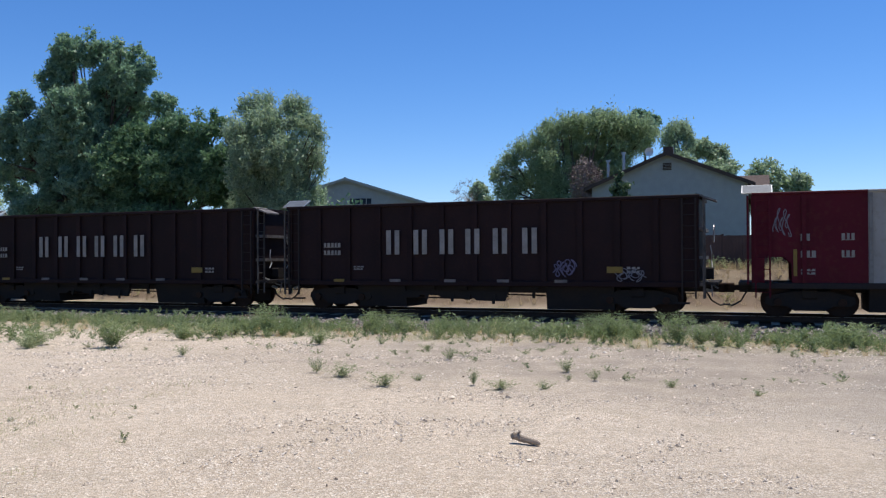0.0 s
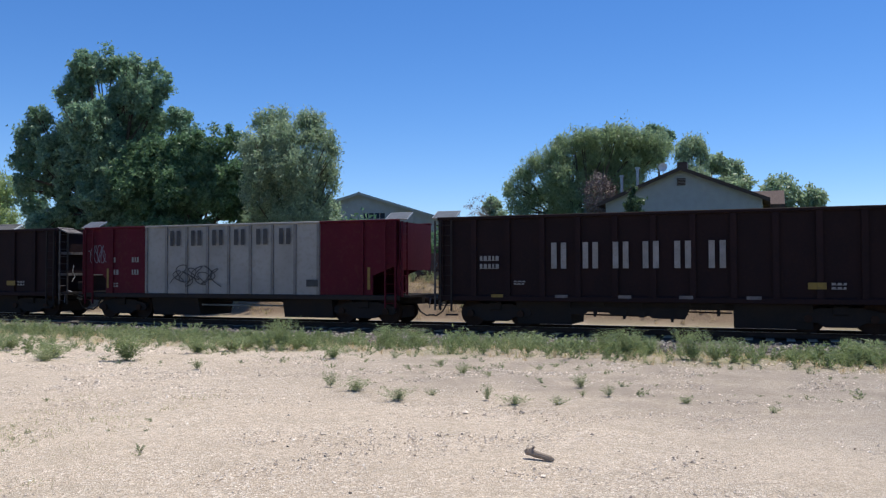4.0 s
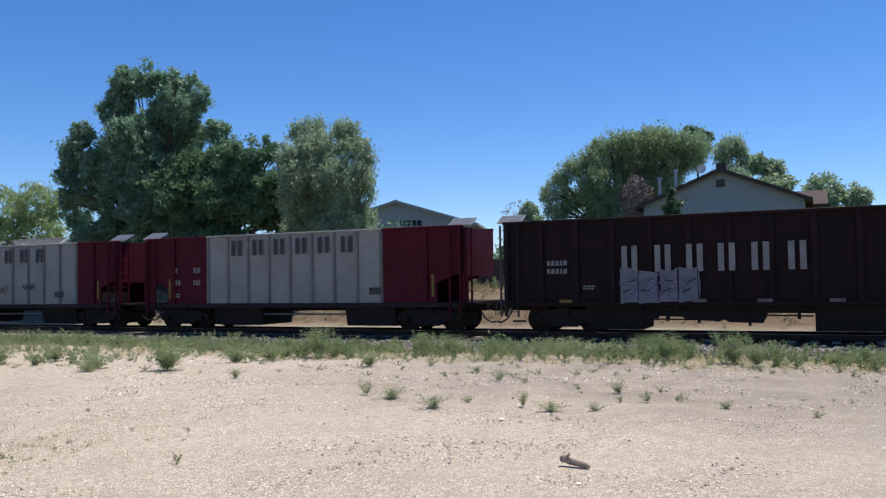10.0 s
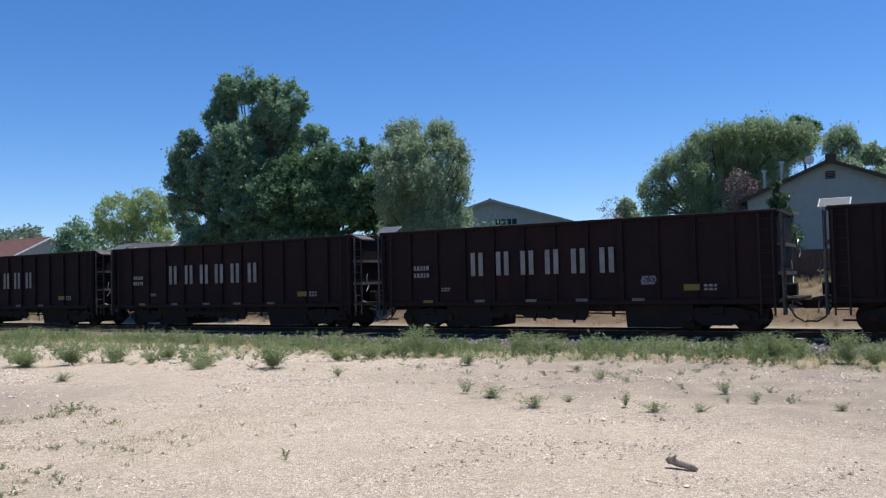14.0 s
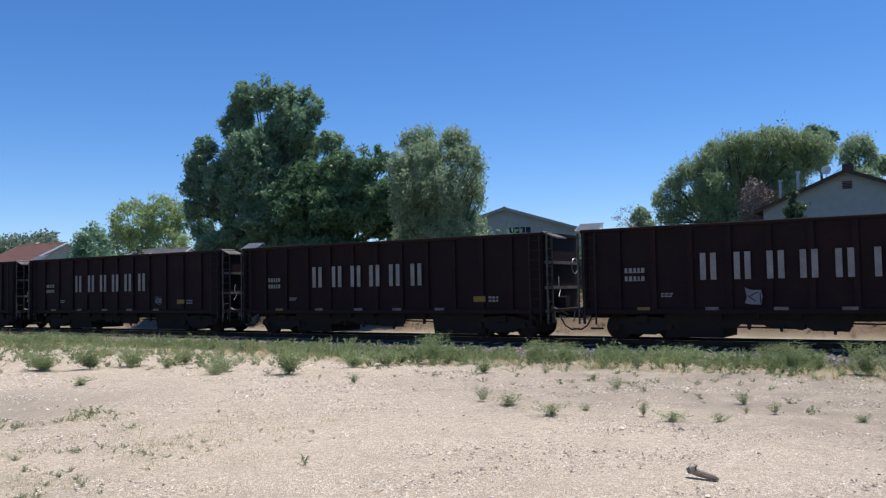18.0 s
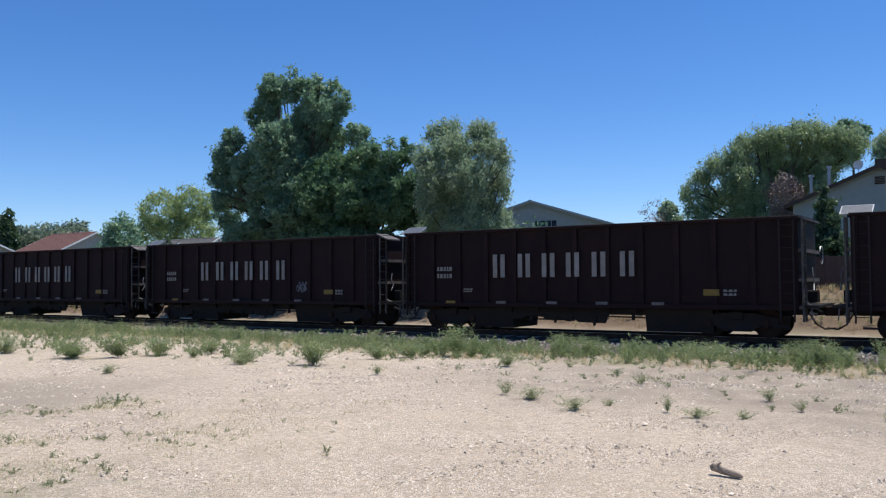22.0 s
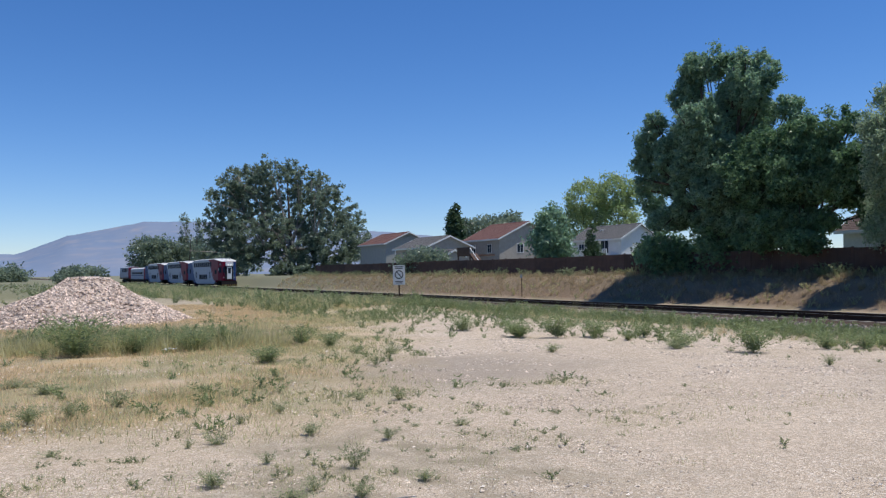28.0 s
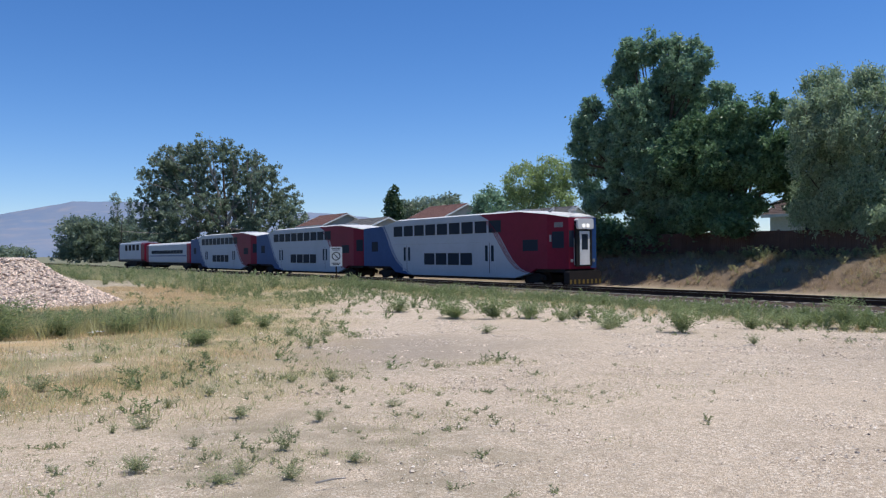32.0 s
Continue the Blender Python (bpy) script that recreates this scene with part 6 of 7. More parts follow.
WEEDS_D = [(-8.81, 17.56, 0.67, 0.33), (-11.03, 18.78, 0.52, 0.22), (-4.70, 16.02, 0.40, 0.20), (-10.10, 12.97, 0.39, 0.20), (-10.57, 11.01, 0.83, 0.36), (-12.75, 14.44, 0.78, 0.52), (-11.64, 14.08, 0.50, 0.37), (-8.46, 11.36, 0.24, 0.24), (-9.28, 13.04, 0.33, 0.27), (-4.90, 7.13, 0.11, 0.07), (-4.86, 6.59, 0.19, 0.14), (-6.13, 5.59, 0.25, 0.17), (-6.23, 5.34, 0.11, 0.12), (-5.19, 5.27, 0.14, 0.13), (-4.42, 5.49, 0.17, 0.24), (-5.03, 4.50, 0.25, 0.14), (-4.19, 4.48, 0.27, 0.12), (-4.27, 4.79, 0.17, 0.13), (-3.72, 5.46, 0.20, 0.09), (-3.85, 4.83, 0.21, 0.13), (-5.59, 4.21, 0.07, 0.07)]
WEEDS_E = [(-5.40, 8.73, 0.08, 0.07), (-4.20, 6.26, 0.06, 0.05), (-11.16, 6.71, 0.53, 0.16), (-8.70, 5.33, 0.41, 0.24), (-8.58, 5.76, 0.28, 0.21), (-8.77, 6.51, 0.33, 0.22), (-10.27, 6.56, 0.50, 0.21), (-5.68, 6.42, 0.29, 0.15), (-6.47, 8.26, 0.18, 0.14), (-6.01, 8.46, 0.25, 0.18), (-7.01, 4.48, 0.17, 0.08), (-8.45, 4.92, 0.20, 0.13), (-6.80, 7.19, 0.20, 0.13), (-6.69, 6.46, 0.19, 0.13), (-14.31, 9.89, 1.36, 0.92), (-13.94, 10.90, 0.96, 0.62), (-13.54, 11.99, 0.92, 0.59)]


def make_weeds():
    rng = np.random.default_rng(31)
    small = [quad_mesh("weed_leaves", *clump_form(rng, 1000, 0.085, 1.0, 0.75), M["weed_grey"]) for _ in range(3)]
    large = [quad_mesh("weed_leaves", *clump_form(rng, 2600, 0.062, 1.0, 0.6), M["weed"]) for _ in range(3)]
    stem = Shape().tube((0, 0, -0.05), (0.02, 0.01, 0.7), 0.022, 0.008, 5, caps=False).mesh("stem", M["straw_green"])
    for i, (x, y, w, h) in enumerate(WEEDS_A + WEEDS_B + WEEDS_C + WEEDS_D + WEEDS_E):
        big = h > 0.3
        s, n = sn(x, y)
        g = thing("bushy_weed" if big else "small_weed", pose(x, y, float(ground_z(s, n)), 0, 0, rng.uniform(0, 360)),
                  "bushy green roadside weed on stony soil" if big else "small grey-green weed growing out of the gravel", "weed", "weeds")
        form = (large if big else small)[i % 3]
        k = part("foliage", form, None, g)
        k.scale = (w * 1.1, w * 1.1, h * 0.92)
        st = part("stem", stem, None, g)
        st.scale = (w, w, h)
    # weedy strip between the lot and the track
    k = 3100
    s = rng.uniform(-75, 22, k)
    front = np.interp(s, [-75, -30, -22, -17, -13, -8, 22], [9.5, 9.5, 9.8, 10.6, 13.2, 15.0, 15.2])
    n = front + (18.6 - front) * rng.beta(1.2, 1.5, k)
    thick = np.array([noise.noise(Vector((a * 0.45, b * 0.6, 8.0))) for a, b in zip(s, n)])
    s, n, thick = s[thick > -0.30], n[thick > -0.30], thick[thick > -0.30]
    k = len(s)
    x, y = in_sn(s, n)
    scatter("weed_strip", WEED_FORMS, x, y, ground_z(s, n) - 0.02, (0.16 + 0.30 * rng.beta(1.2, 2.2, k)) * (1 + 0.9 * np.clip(thick, -0.3, 0.5)) * np.interp(s, [-40, -30, -13, -6], [1, 0.9, 0.76, 1.05]), M["weed"], "dense green weeds along the edge of the track bed", "weeds", 2, rng.uniform(0.7, 1.1, k))
    k = 850
    s, n = rng.uniform(-48, -9, k), 16.2 + 3.2 * rng.random(k)
    thick = np.array([noise.noise(Vector((a * 0.35, b * 0.5, 18.0))) for a, b in zip(s, n)])
    m = thick > -0.22
    s, n, thick = s[m], n[m], thick[m]
    x, y = in_sn(s, n)
    scatter("track_side_weeds", WEED_FORMS, x, y, ground_z(s, n) - 0.03, rng.uniform(0.24, 0.44, len(s)) * (1 + 0.7 * np.clip(thick, -0.2, 0.5)), M["weed"], "soft green weeds crowding along the stone bed", "weeds", 19)
    k = 1500
    s, n = rng.uniform(-75, 22, k), 14.6 + 6.0 * rng.random(k)
    x, y = in_sn(s, n)
    scatter("strip_grass", GRASS_FORMS, x, y, ground_z(s, n) - 0.02, rng.uniform(0.15, 0.42, k), M["straw_green"], "half-dry grass between the weeds", "grass", 3)
    k = 1300
    s, n = rng.uniform(-45, 20, k), 14.4 + 5.5 * rng.random(k)
    x, y = in_sn(s, n)
    scatter("strip_straw", GRASS_FORMS, x, y, ground_z(s, n) - 0.02, rng.uniform(0.12, 0.34, k), M["straw"], "dry straw-coloured grass between the weeds", "grass", 17)
    k = 900
    s, n = rng.uniform(-45, 14, k), 15.0 - 3.8 * rng.random(k) ** 2.2
    x, y = in_sn(s, n)
    scatter("lot_edge_weeds", LOW_FORMS, x, y, ground_z(s, n) - 0.01, 0.05 + 0.2 * rng.random(k) ** 2, M["weed_grey"], "sparse low weeds at the edge of the gravel", "weeds", 4)
    # tall grass further along, where the lot ends
    k = 4600
    s = -130 + 110 * rng.random(k)
    n = np.where(s > -34, 17.5 + 6 * rng.random(k), 9.5 + 14.5 * rng.random(k))
    x, y = in_sn(s, n)
    scatter("tall_grass", GRASS_FORMS, x, y, ground_z(s, n) - 0.02, rng.uniform(0.4, 1.0, k), M["straw_green"], "tall half-dry grass beside the track", "grass", 5)
    k = 480
    s, n = rng.uniform(-130, -34, k), rng.uniform(8.5, 24, k)
    x, y = in_sn(s, n)
    scatter("far_weeds", WEED_FORMS, x, y, ground_z(s, n) - 0.02, rng.uniform(0.35, 0.8, k), M["weed"], "green weeds beside the track", "weeds", 6)
    # bank: dry grass with some green on top
    k = 8500
    s, n = rng.uniform(-125, 30, k), 37.0 + 4.9 * rng.beta(1.7, 1.0, k)
    x, y = in_sn(s, n)
    scatter("bank_grass", GRASS_FORMS, x, y, ground_z(s, n) - 0.02, rng.uniform(0.2, 0.75, k), M["bank_straw"], "golden dry grass on the bank", "grass", 7)
    k = 420
    s, n = rng.uniform(-125, 30, k), 40.4 + 1.5 * rng.random(k)
    x, y = in_sn(s, n)
    scatter("bank_weeds", WEED_FORMS, x, y, ground_z(s, n) - 0.02, rng.uniform(0.3, 0.9, k), M["weed_grey"], "grey-green weeds at the foot of the fence", "weeds", 8)
    k = 420
    s, n = rng.uniform(-125, 30, k), rng.uniform(37.2, 41.5, k)
    x, y = in_sn(s, n)
    scatter("bank_clumps", WEED_FORMS, x, y, ground_z(s, n) - 0.02, rng.uniform(0.25, 0.6, k), M["straw_green"], "dry brownish clumps on the bank", "weeds", 15)
    # dry grass patch on the left of the lot, thinning out towards its edges
    k = 15000
    s, n = rng.uniform(-42, -6, k), rng.uniform(-6, 14.5, k)
    x, y = in_sn(s, n)
    patch = np.array([noise.noise(Vector((a * 0.30, b * 0.30, 3.0))) + 0.6 * noise.noise(Vector((a * 1.1, b * 1.1, 5.0))) for a, b in zip(s, n)])
    inside = smooth(0.5, -5.0, s + 2.1 * n + 4 * patch) * smooth(7.6, 10.2, np.hypot(x, y) + 2 * patch)
    keep = (rng.random(k) < inside * np.clip(0.62 + 0.9 * patch, 0.05, 1)) & (np.hypot(x + 25.6, y - 17.6) > 4.2)
    x, y, s, n, patch = x[keep], y[keep], s[keep], n[keep], patch[keep]
    dry = patch - 0.10 * (s + 2.1 * n + 11) + rng.normal(0, 0.35, len(x)) > 0.0
    for flag, name, mt, lab in ((True, "dry_grass", M["straw"], "short golden dry grass on sandy ground"), (False, "green_grass", M["straw_green"], "short half-green grass on sandy ground")):
        m = dry == flag
        scatter(name, SHORT_FORMS, x[m], y[m], ground_z(s[m], n[m]) - 0.005, rng.uniform(0.6, 1.7, m.sum()), mt, lab, "grass", 9)
    k = 2200
    s, n = rng.uniform(-36, -7, k), rng.uniform(-3, 14, k)
    x, y = in_sn(s, n)
    patch = np.array([noise.noise(Vector((a * 0.4, b * 0.4, 13.0))) for a, b in zip(s, n)])
    keep = (np.hypot(x + 25.6, y - 17.6) > 4.4) & (rng.random(k) < smooth(7.0, -2.0, s + 2.1 * n) * smooth(8.0, 11.0, np.hypot(x, y)) * np.clip(0.5 + 1.4 * patch, 0, 1))
    scatter("lot_weeds", LOW_FORMS, x[keep], y[keep], ground_z(s[keep], n[keep]) - 0.01, 0.07 + 0.33 * rng.random(keep.sum()) ** 2.2, M["weed"], "scattered green weeds in the dry grass", "weeds", 10)
    # bushy belt of weeds before the stone heap
    k = 55
    t = rng.random(k)
    x, y = -16.2 + 1.9 * t + rng.normal(0, 0.45, k), 9.9 + 3.9 * t + rng.normal(0, 0.35, k)
    s, n = sn(x, y)
    scatter("heap_belt_weeds", WEED_FORMS, x, y, ground_z(s, n) - 0.02, rng.uniform(0.28, 0.58, k), M["weed"], "hazy belt of green weeds before the stone heap", "weeds", 12)
    k = 900
    t = rng.random(k)
    x, y = -16.2 + 1.9 * t + rng.normal(0, 0.7, k), 9.9 + 3.9 * t + rng.normal(0, 0.6, k)
    s, n = sn(x, y)
    scatter("heap_belt_grass", GRASS_FORMS, x, y, ground_z(s, n) - 0.02, rng.uniform(0.35, 0.85, k), M["straw_green"], "tall thin grass among the weeds", "grass", 13)
    # low brush on the open land beyond the heap
    k = 520
    s, n = rng.uniform(-150, -46, k), rng.uniform(-45, 9, k)
    x, y = in_sn(s, n)
    scatter("field_brush", LOW_FORMS, x, y, ground_z(s, n) - 0.02, rng.uniform(0.5, 1.4, k), M["weed_grey"], "low dry brush on open land", "shrubs", 16)
    # small weeds and straw in loose groups on the near gravel
    k = 5200
    x, y = rng.uniform(-9.5, -1.2, k), rng.uniform(3, 11, k)
    s, n = sn(x, y)
    group = np.array([noise.noise(Vector((a * 0.55, b * 0.55, 21.0))) + 0.5 * noise.noise(Vector((a * 1.6, b * 1.6, 23.0))) for a, b in zip(x, y)])
    keep = rng.random(k) < np.clip(0.16 + 1.1 * group, 0.03, 1) * smooth(-1.2, -3.0, x)
    x, y, s, n = x[keep], y[keep], s[keep], n[keep]
    k = len(x)
    scatter("seedlings", LOW_FORMS, x, y, ground_z(s, n) - 0.004, 0.018 + 0.15 * rng.random(k) ** 3.5, M["weed_grey"], "tiny weeds in loose groups on the gravel", "weeds", 11)
    x, y = x + rng.normal(0, 0.15, k), y + rng.normal(0, 0.15, k)
    scatter("straw_bits", SHORT_FORMS, x[::3], y[::3], ground_z(*sn(x[::3], y[::3])) - 0.004, rng.uniform(0.3, 0.9, len(x[::3])), M["straw_green"], "thin dry blades between the pebbles", "grass", 14)

make_weeds()


# ---- stone heap, loose stones, sign, stick ----
def make_heap():
    rng = np.random.default_rng(12)
    c = Vector((-25.6, 17.6, 0))
    across = Vector((c.y, -c.x, 0)).normalized()
    away = Vector((c.x, c.y, 0)).normalized()

    def top(a, b):
        r = np.sqrt(((a - 0.45) / np.where(a < 0.45, 3.7, 3.25)) ** 2 + (b / 4.3) ** 2)
        z = 1.42 * np.clip(1.02 - r + 0.05 * np.sin(a * 2.1 + b * 1.4), 0, 0.84) / 0.84
        z = z + 0.12 * np.exp(-((a - 2.3) / 0.7) ** 2 - ((b - 0.5) / 1.2) ** 2)
        return z * (1 + 0.08 * np.sin(a * 1.3 + 1) * np.cos(b * 1.1))

    base = thing("stone_heap", pose(c.x, c.y, 0), "heap of pale pinkish crushed stone", "stone heap")
    sh = Shape()
    gx, gy = 45, 33
    for i in range(gx):
        for j in range(gy):
            a, b = -6.2 + i * 12.4 / (gx - 1), -4.8 + j * 9.6 / (gy - 1)
            p = across * a + away * b
            sh.v.append((p.x, p.y, float(top(a, b)) - 0.05 + rng.normal(0, 0.02)))
    for i in range(gx - 1):
        for j in range(gy - 1):
            k = i * gy + j
            sh.f.append((k, k + gy, k + gy + 1, k + 1))
    part("mound", sh, M["pile"], base, smooth=True)
    k = 13000
    a, b = rng.uniform(-4.4, 4.4, k), rng.uniform(-4.6, 2.5, k)
    z = top(a, b)
    m = z > 0.02
    a, b, z = a[m], b[m], z[m]
    spots = np.stack([across.x * a + away.x * b, across.y * a + away.y * b, z - 0.01], -1)
    ob = rocks("loose_stone", spots, rng.uniform(0.024, 0.068, len(a)), M["pile"], "pale angular stones on the heap", "stones", 6, flat=0.7)
    ob.parent = base
    del ob["label"], ob["category"]


make_heap()


def chips(name, x, y, z, size, material, label, category, seed):
    """Small angular stones: low jittered pyramids, many in one mesh."""
    rng = np.random.default_rng(seed)
    k = len(x)
    a = rng.uniform(0, 2 * np.pi, k)[:, None] + np.array([0, 0.5, 1.0, 1.5])[None] * np.pi + rng.normal(0, 0.25, (k, 4))
    r = size[:, None] * rng.uniform(0.6, 1.25, (k, 4))
    v = np.zeros((k, 5, 3))
    v[:, :4, 0], v[:, :4, 1] = x[:, None] + np.cos(a) * r, y[:, None] + np.sin(a) * r
    v[:, :4, 2] = z[:, None] - 0.15 * size[:, None]
    v[:, 4, 0], v[:, 4, 1] = x + rng.normal(0, 0.35, k) * size, y + rng.normal(0, 0.35, k) * size
    v[:, 4, 2] = z + size * rng.uniform(0.2, 0.6, k)
    f = np.array([(0, 1, 4), (1, 2, 4), (2, 3, 4), (3, 0, 4)])[None] + 5 * np.arange(k)[:, None, None]
    me = bpy.data.meshes.new(name)
    me.from_pydata(v.reshape(-1, 3).tolist(), [], f.reshape(-1, 3).tolist())
    me.materials.append(material)
    return tagged(new(name, me), label, category, kind="stuff")


def make_pebbles():
    """Loose stones, denser and larger in some stretches of the lot."""
    rng = np.random.default_rng(21)
    k = 155000
    r = 2.4 + 17.0 * rng.random(k) ** 0.62
    az = rng.uniform(radians(-42), radians(64), k)
    x, y = -r * np.sin(az), r * np.cos(az)
    s, n = sn(x, y)
    dense = np.array([noise.noise(Vector((a * 0.28, b * 0.5, 2.0))) + 0.5 * noise.noise(Vector((a * 0.9, b * 1.5, 6.0))) for a, b in zip(s.tolist(), n.tolist())])
    m = (n < 16.2) & (rng.random(k) < np.clip(0.55 + 1.1 * dense, 0.10, 1.0) * np.where((s + 2.1 * n < -1) & (r > 10), 0.25, 1.0))
    x, y, r, s, n, dense = x[m], y[m], r[m], s[m], n[m], dense[m]
    size = rng.lognormal(math.log(0.0056), 0.5, len(x)).clip(0.0025, 0.026) * (0.5 + r / 11) * (1 + 0.5 * dense)
    chips("gravel_stones", x, y, ground_z(s, n), size, M["pebble"], "loose pale pebbles on the lot", "stones", 7)
    k = 15000
    r, az = 2.6 + 15 * rng.random(k) ** 0.8, rng.uniform(radians(-42), radians(64), k)
    x, y = -r * np.sin(az), r * np.cos(az)
    s, n = sn(x, y)
    group = np.array([noise.noise(Vector((a * 0.5, b * 0.5, 31.0))) for a, b in zip(x.tolist(), y.tolist())])
    m = (n < 15) & (rng.random(k) < 0.35 + 1.1 * group)
    x, y, s, n, r = x[m], y[m], s[m], n[m], r[m]
    chips("pale_stones", x, y, ground_z(s, n), rng.lognormal(math.log(0.0085), 0.4, len(x)).clip(0.004, 0.03) * (0.5 + r / 13), M["pale_stone"], "larger whitish stones on the lot", "stones", 8)
    k = 110
    r, az = rng.uniform(3, 18, k), rng.uniform(radians(-42), radians(64), k)
    x, y = -r * np.sin(az), r * np.cos(az)
    s, n = sn(x, y)
    rocks("dark_clods", np.stack([x, y, ground_z(s, n)], -1), rng.uniform(0.005, 0.018, k), M["driftwood"], "dark clods and bits of bark on the gravel", "clods", 9)


make_pebbles()


def make_sign():
    x, y = -23.86, 34.65
    s, n = sn(x, y)
    g = thing("warning_sign", pose(x, y, float(ground_z(s, n)), 0, 0, 34.5), "white metal warning sign with a barred red ring on a post", "sign")
    part("post", Shape().box(-0.035, 0.035, 0.0, 0.05, -0.3, 2.0), M["rust"], g)
    plate = part("plate", Shape().prism_y([(-0.27, 1.02), (0.27, 1.02), (0.30, 1.05), (0.30, 1.97), (0.27, 2.0), (-0.27, 2.0), (-0.30, 1.97), (-0.30, 1.05)], -0.012, 0.0), M["sign"], g)
    ring = Shape()
    for i in range(24):
        a, b = 2 * math.pi * i / 24, 2 * math.pi * (i + 1) / 24
        q = [(r * math.cos(w), -0.016, 1.53 + r * math.sin(w)) for w in (a, b) for r in (0.17, 0.22)]
        ring.add([q[0], q[1], q[3], q[2]], [(0, 1, 2, 3)])
    ring.add([(-0.15, -0.016, 1.66), (-0.12, -0.016, 1.69), (0.15, -0.016, 1.40), (0.12, -0.016, 1.37)], [(0, 1, 2, 3)])
    part("barred_ring", ring, M["sign_dark"], plate)
    sh = Shape()
    for z, w in ((1.90, 0.44), (1.82, 0.36), (1.16, 0.40), (1.09, 0.30)):
        sh.box(-w / 2, w / 2, -0.017, -0.013, z, z + 0.04)
    part("text_bars", sh, M["sign_dark"], plate)


make_sign()


def make_marker():
    g = thing("marker_post", on_track(-56.6, 37.3, float(ground_z(-56.6, 37.3))), "thin track-side marker post with a small plate", "marker post")
    part("post", Shape().tube((0, 0, -0.2), (0, 0, 1.75), 0.03), M["rust"], g)
    part("plate", Shape().box(-0.16, 0.16, -0.05, -0.03, 1.55, 1.82), M["galv"], g)


make_marker()


def make_stick():
    g = thing("wood_chunk", pose(1.96, 6.90, 0.035, 0, 4, -38), "short weathered grey-brown chunk of wood on the gravel", "wood")
    sh = Shape()
    pts = [(-0.13, 0, 0.012, 0.026), (-0.10, 0.004, 0.03, 0.036), (-0.04, 0, 0.012, 0.03), (0.03, 0.006, 0.004, 0.027), (0.10, 0.0, 0.0, 0.022), (0.13, -0.004, -0.004, 0.012)]
    for a, b in zip(pts, pts[1:]):
        sh.tube(a[:3], b[:3], a[3], b[3], 7)
    part("log", sh, M["driftwood"], g)
    part("stub", Shape().tube((-0.10, 0.0, 0.03), (-0.05, -0.01, 0.075), 0.016, 0.008, 6), M["driftwood"], g)
    g = thing("pale_stick", pose(-3.45, 4.75, 0.012, 0, 0, 58), "thin bleached stick on the ground", "stick")
    part("twig", Shape().tube((-0.11, 0, 0), (0.02, 0.008, 0.004), 0.007, 0.006, 6).tube((0.02, 0.008, 0.004), (0.11, 0, 0), 0.006, 0.004, 6), M["letter"], g)
    g = thing("scrap_paper", pose(-13.8, 11.6, 0.03, 0, 0, 20), "crumpled white scrap lying in the dry grass", "litter")
    sh = Shape()
    rng = random.Random(3)
    for i in range(5):
        for j in range(4):
            sh.v.append((-0.14 + i * 0.07, -0.10 + j * 0.06, rng.uniform(0, 0.06)))
    for i in range(4):
        for j in range(3):
            sh.f.append((i * 4 + j, i * 4 + 4 + j, i * 4 + 5 + j, i * 4 + 1 + j))
    part("sheet", sh, M["sign"], g)


make_stick()


# ---- distant mountains ----
def make_mountains():
    rng = np.random.default_rng(14)
    az = np.linspace(75, 8, 180)
    crest = np.interp(-az, [-75, -66, -60, -58.4, -55.5, -53, -51, -47, -44, -41, -38, -36, -34, -31, -26, -20, -8], [60, 80, 86, 84, 155, 185, 211, 213, 204, 186, 166, 171, 162, 140, 110, 70, 40])
    rows = 14
    sh = Shape()
    for i in range(rows):
        t = i / (rows - 1)
        d = 2500 + 1100 * t
        for j, a in enumerate(az):
            wob = noise.noise(Vector((a * 0.28, t * 3.0, 1.0))) * 0.30 + noise.noise(Vector((a * 0.9, t * 5.0, 4.0))) * 0.14
            z = 1.6 + (crest[j] - 1.6) * (d / 3500) * max(0.0, min(1.0, t ** 0.85 * (1 + wob * (1 - t)))) - (6 if i == 0 else 0)
            if i == rows - 1:
                z = (crest[j] + 3 * noise.noise(Vector((a * 1.5, 0, 9.0)))) * d / 3500
            r = radians(a)
            sh.v.append((-math.sin(r) * d, math.cos(r) * d, z))
    m = len(az)
    for i in range(rows - 1):
        for j in range(m - 1):
            sh.f.append((i * m + j, i * m + j + 1, (i + 1) * m + j + 1, (i + 1) * m + j))
    # distance haze is put into the rock colour as blue
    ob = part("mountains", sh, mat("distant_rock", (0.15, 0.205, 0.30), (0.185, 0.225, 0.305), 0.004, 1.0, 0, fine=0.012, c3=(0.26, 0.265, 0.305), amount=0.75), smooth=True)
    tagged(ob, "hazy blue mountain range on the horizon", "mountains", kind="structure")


make_mountains()


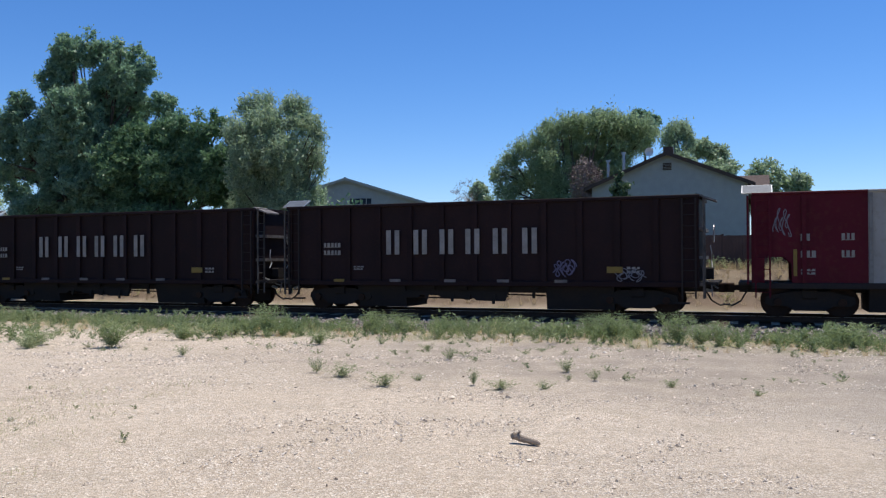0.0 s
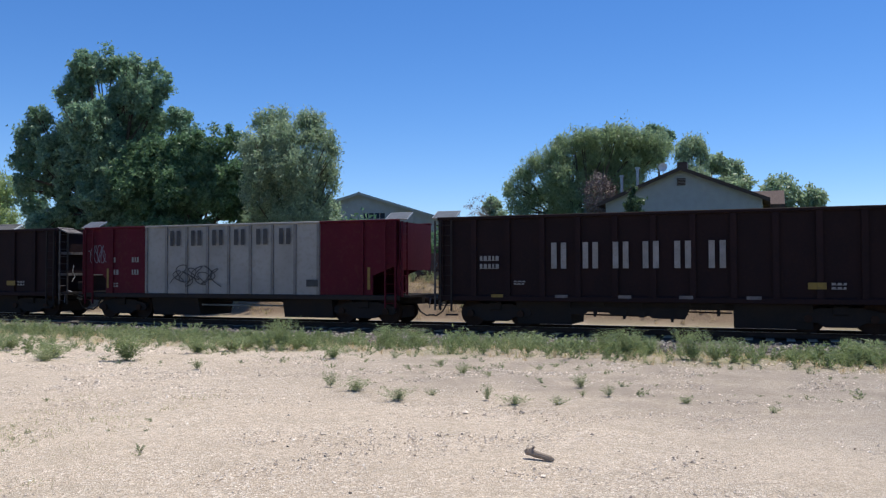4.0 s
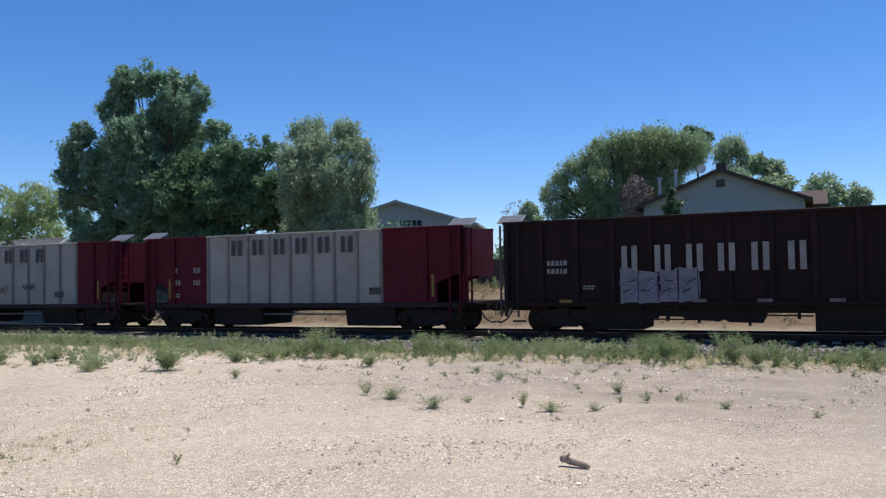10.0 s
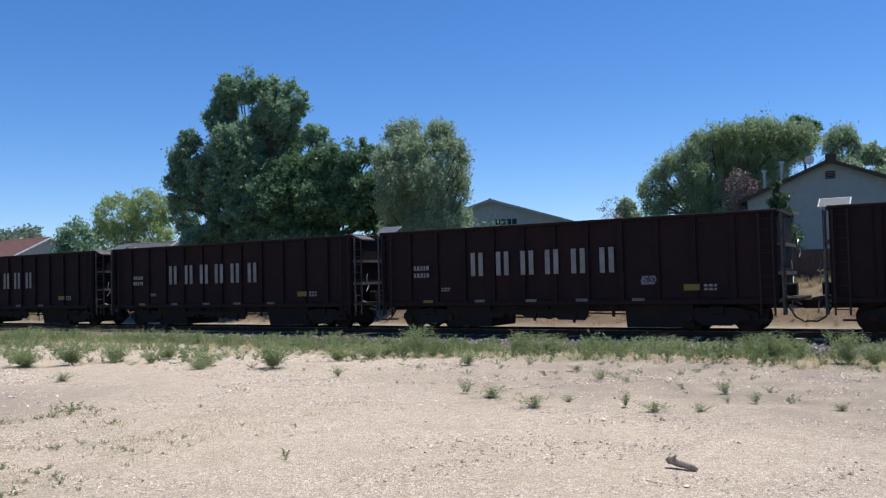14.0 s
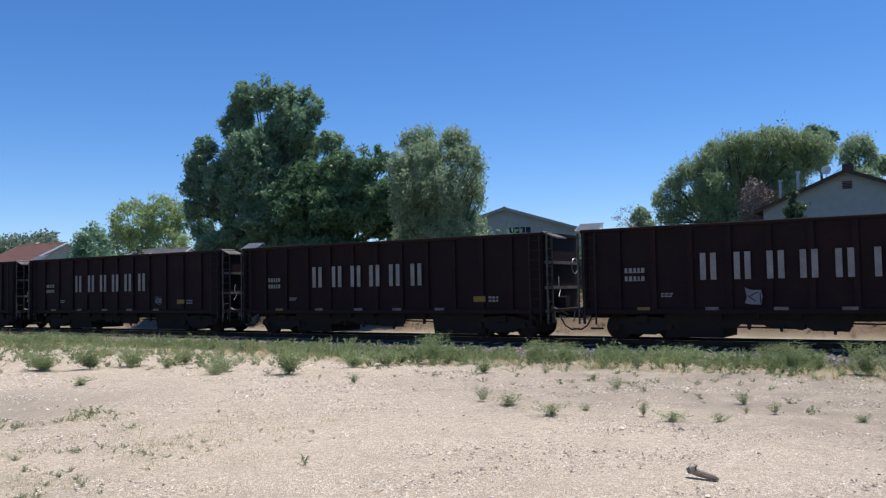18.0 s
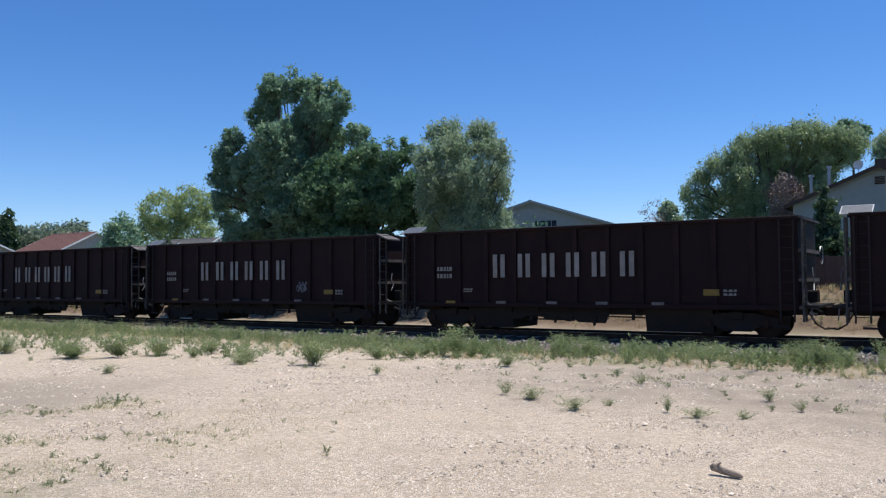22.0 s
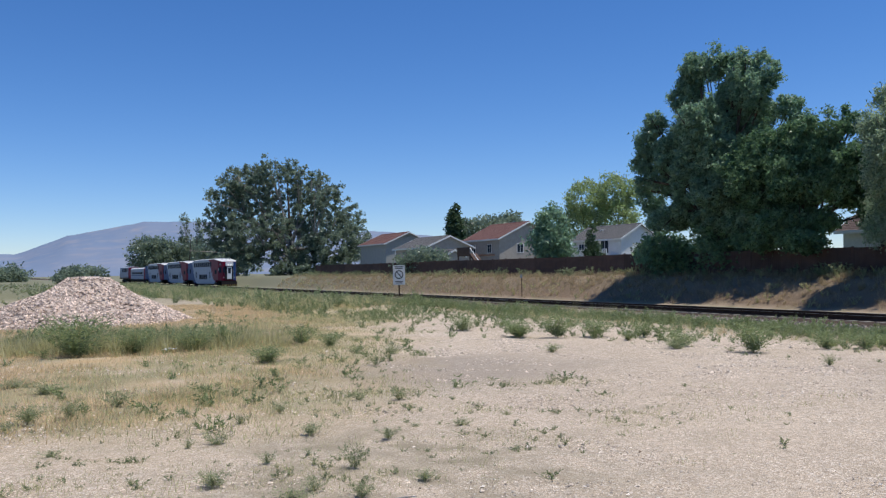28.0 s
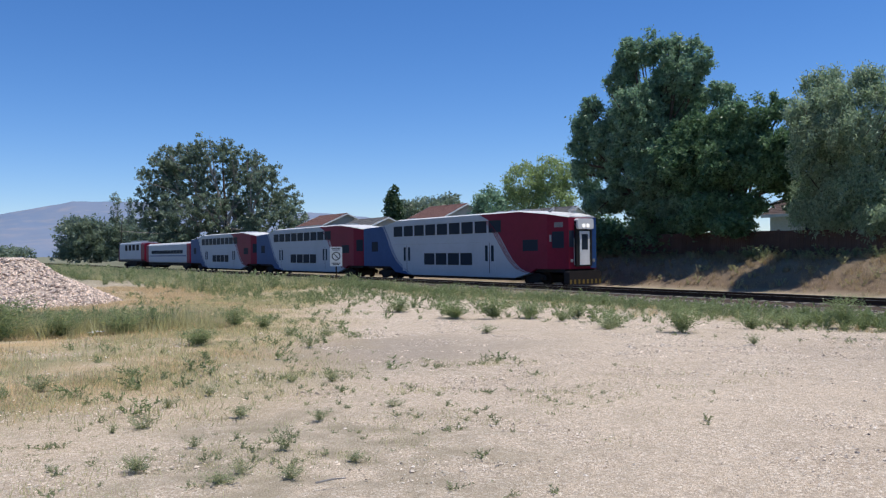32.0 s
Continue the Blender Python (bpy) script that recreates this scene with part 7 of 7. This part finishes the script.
# ---- spray paint on single cars ----
def paint_blocks(car, x, z, w, h, count, material, seed):
    """Fat angular blocks shoulder to shoulder, each cut by a few dark strokes."""
    rng = random.Random(seed)
    y = -1.57
    for i in range(count):
        a = x + w * i / count
        b = a + w / count * 1.02
        up = [z + h * rng.uniform(0.86, 1.04) for _ in range(3)]
        low = [z + h * rng.uniform(-0.03, 0.06) for _ in range(3)]
        ring = [(a + rng.uniform(-0.03, 0.04), low[0]), ((a + b) / 2, low[1]), (b + rng.uniform(-0.05, 0.03), low[2]), (b + rng.uniform(-0.10, 0.05), z + h * 0.5),
                (b - 0.02, up[2]), ((a + b) / 2 + rng.uniform(-0.08, 0.08), up[1]), (a + 0.02, up[0]), (a + rng.uniform(-0.05, 0.08), z + h * 0.45)]
        block = part("spray_block", Shape().prism_y(ring, y - 0.003 - 0.001 * (i % 2), y + 0.004), material, car, "faded spray-painted block")
        for k in range(2):
            p = Vector((rng.uniform(a + 0.3 * (b - a), b - 0.3 * (b - a)), 0, z + h * (0.36 + 0.28 * k)))
            e = Vector((0.22 * (b - a) * rng.choice((-1, 1)), 0, rng.uniform(-0.05, 0.10)))
            u = e.normalized().cross(Vector((0, 1, 0))) * 0.016
            part("stroke", Shape().add([(q.x, y - 0.007, q.z) for q in (p - e - u, p + e - u, p + e + u, p - e + u)], [(0, 1, 2, 3)]), M["steel_dark"], block)
        part("stroke", Shape().add([(q, y - 0.007, r) for q, r in ((b - 0.045, low[2] + 0.05), (b - 0.015, low[2] + 0.05), (b - 0.03, up[2] - 0.08), (b - 0.055, up[2] - 0.08))], [(0, 1, 2, 3)]), M["steel_dark"], block)


def paint_scrawl(car, x, z, w, h, material, seed, y=-1.57, turns=16, width=0.035):
    """A looping painted line that spells nothing."""
    rng = random.Random(seed)
    f1, f2, p1, p2 = rng.uniform(0.8, 1.1), rng.uniform(1.4, 1.8), rng.uniform(0, 6), rng.uniform(0, 6)
    pts, k = [], turns * 7
    for i in range(k + 1):
        t = i / k
        q = 2 * math.pi * t * turns / 2
        pts.append((x + w * (0.06 + 0.88 * t + 0.10 * math.sin(q * f2 + p1)), z + h * (0.5 + 0.32 * math.sin(q * f1 + p2) + 0.16 * math.sin(q * 0.37 + p1))))
    sh = Shape()
    for (a, b), (c, d) in zip(pts, pts[1:]):
        p, q = Vector((a, 0, b)), Vector((c, 0, d))
        e = (q - p).normalized().cross(Vector((0, 1, 0))) * width / 2
        sh.add([(v.x, y, v.z) for v in (p - e, p + e, q + e, q - e)], [(0, 1, 2, 3)])
    part("spray_scrawl", sh, material, car, "looping spray-painted scrawl")


def make_paint():
    green = mat("pale_green_spray", (0.085, 0.145, 0.125), (0.065, 0.115, 0.10), 2.0, 0.6, 0.05)
    white = mat("white_spray", (0.18, 0.18, 0.21), (0.13, 0.13, 0.16), 2.0, 0.6, 0.05)
    lilac = mat("lilac_spray", (0.12, 0.11, 0.19), (0.09, 0.085, 0.15), 2.0, 0.6, 0.05)
    grey = mat("worn_grey_patch", (0.055, 0.048, 0.05), (0.04, 0.035, 0.035), 2.0, 0.8, 0.05)
    dark = M["letter_dark"]
    c = CARS
    paint_blocks(c[8], -0.1, 1.0, 3.8, 1.05, 5, green, 1)
    paint_blocks(c[9], -3.35, 1.0, 2.45, 1.1, 4, white, 2)
    paint_scrawl(c[9], -3.3, 1.1, 2.3, 0.8, lilac, 12, -1.576)
    paint_scrawl(c[1], 2.7, 1.2, 0.75, 0.60, lilac, 3)
    paint_scrawl(c[1], 4.7, 1.05, 1.0, 0.45, white, 4, width=0.025)
    paint_scrawl(c[0], -6.6, 2.4, 0.5, 0.9, white, 14, -1.476, 12, 0.025)
    paint_scrawl(c[5], -2.7, 1.3, 2.3, 0.9, dark, 5, -1.534)
    paint_scrawl(c[5], -7.0, 2.2, 0.9, 0.9, white, 15, -1.478, 12, 0.03)
    paint_scrawl(c[7], 2.3, 1.25, 0.75, 0.3, dark, 6, -1.534, 14, 0.025)
    paint_scrawl(c[11], -0.4, 1.5, 0.9, 0.45, dark, 27, -1.534, 7, 0.035)
    paint_scrawl(c[11], 1.4, 1.7, 0.8, 0.25, dark, 8, -1.534, 12, 0.03)
    paint_blocks(c[12], -3.3, 0.95, 0.55, 0.75, 1, grey, 9)
    paint_blocks(c[12], -2.2, 0.95, 2.0, 0.85, 3, grey, 10)
    paint_blocks(c[13], 3.1, 1.55, 0.45, 0.30, 2, white, 11)
    paint_scrawl(c[21], 2.9, 1.4, 0.6, 0.5, white, 16, width=0.03)
    paint_scrawl(c[24], -3.3, 1.0, 0.6, 0.85, white, 17)
    paint_scrawl(c[24], -2.2, 1.1, 0.7, 0.4, white, 18, width=0.03)
    paint_scrawl(c[24], 2.0, 1.1, 0.7, 0.65, lilac, 19)
    paint_scrawl(c[18], 2.9, 1.3, 0.5, 0.4, white, 20, width=0.025)
    paint_blocks(c[16], -1.95, 1.2, 0.5, 0.5, 1, white, 22)


make_paint()


# ---- what moves ----
def motions():
    for k, car in enumerate(CARS):
        walk(car, [(t, on_track(g + 8.0 - PITCH * k, NEAR, RAIL_NEAR)) for t, g in GAPS])
    for x, car in COACHES:
        walk(car, [(t, on_track(-37.6 + 25.0 * (t - 32.0) + x, FAR, RAIL_FAR)) for t in (0, 8, 16, 24, 28, 32)])


motions()
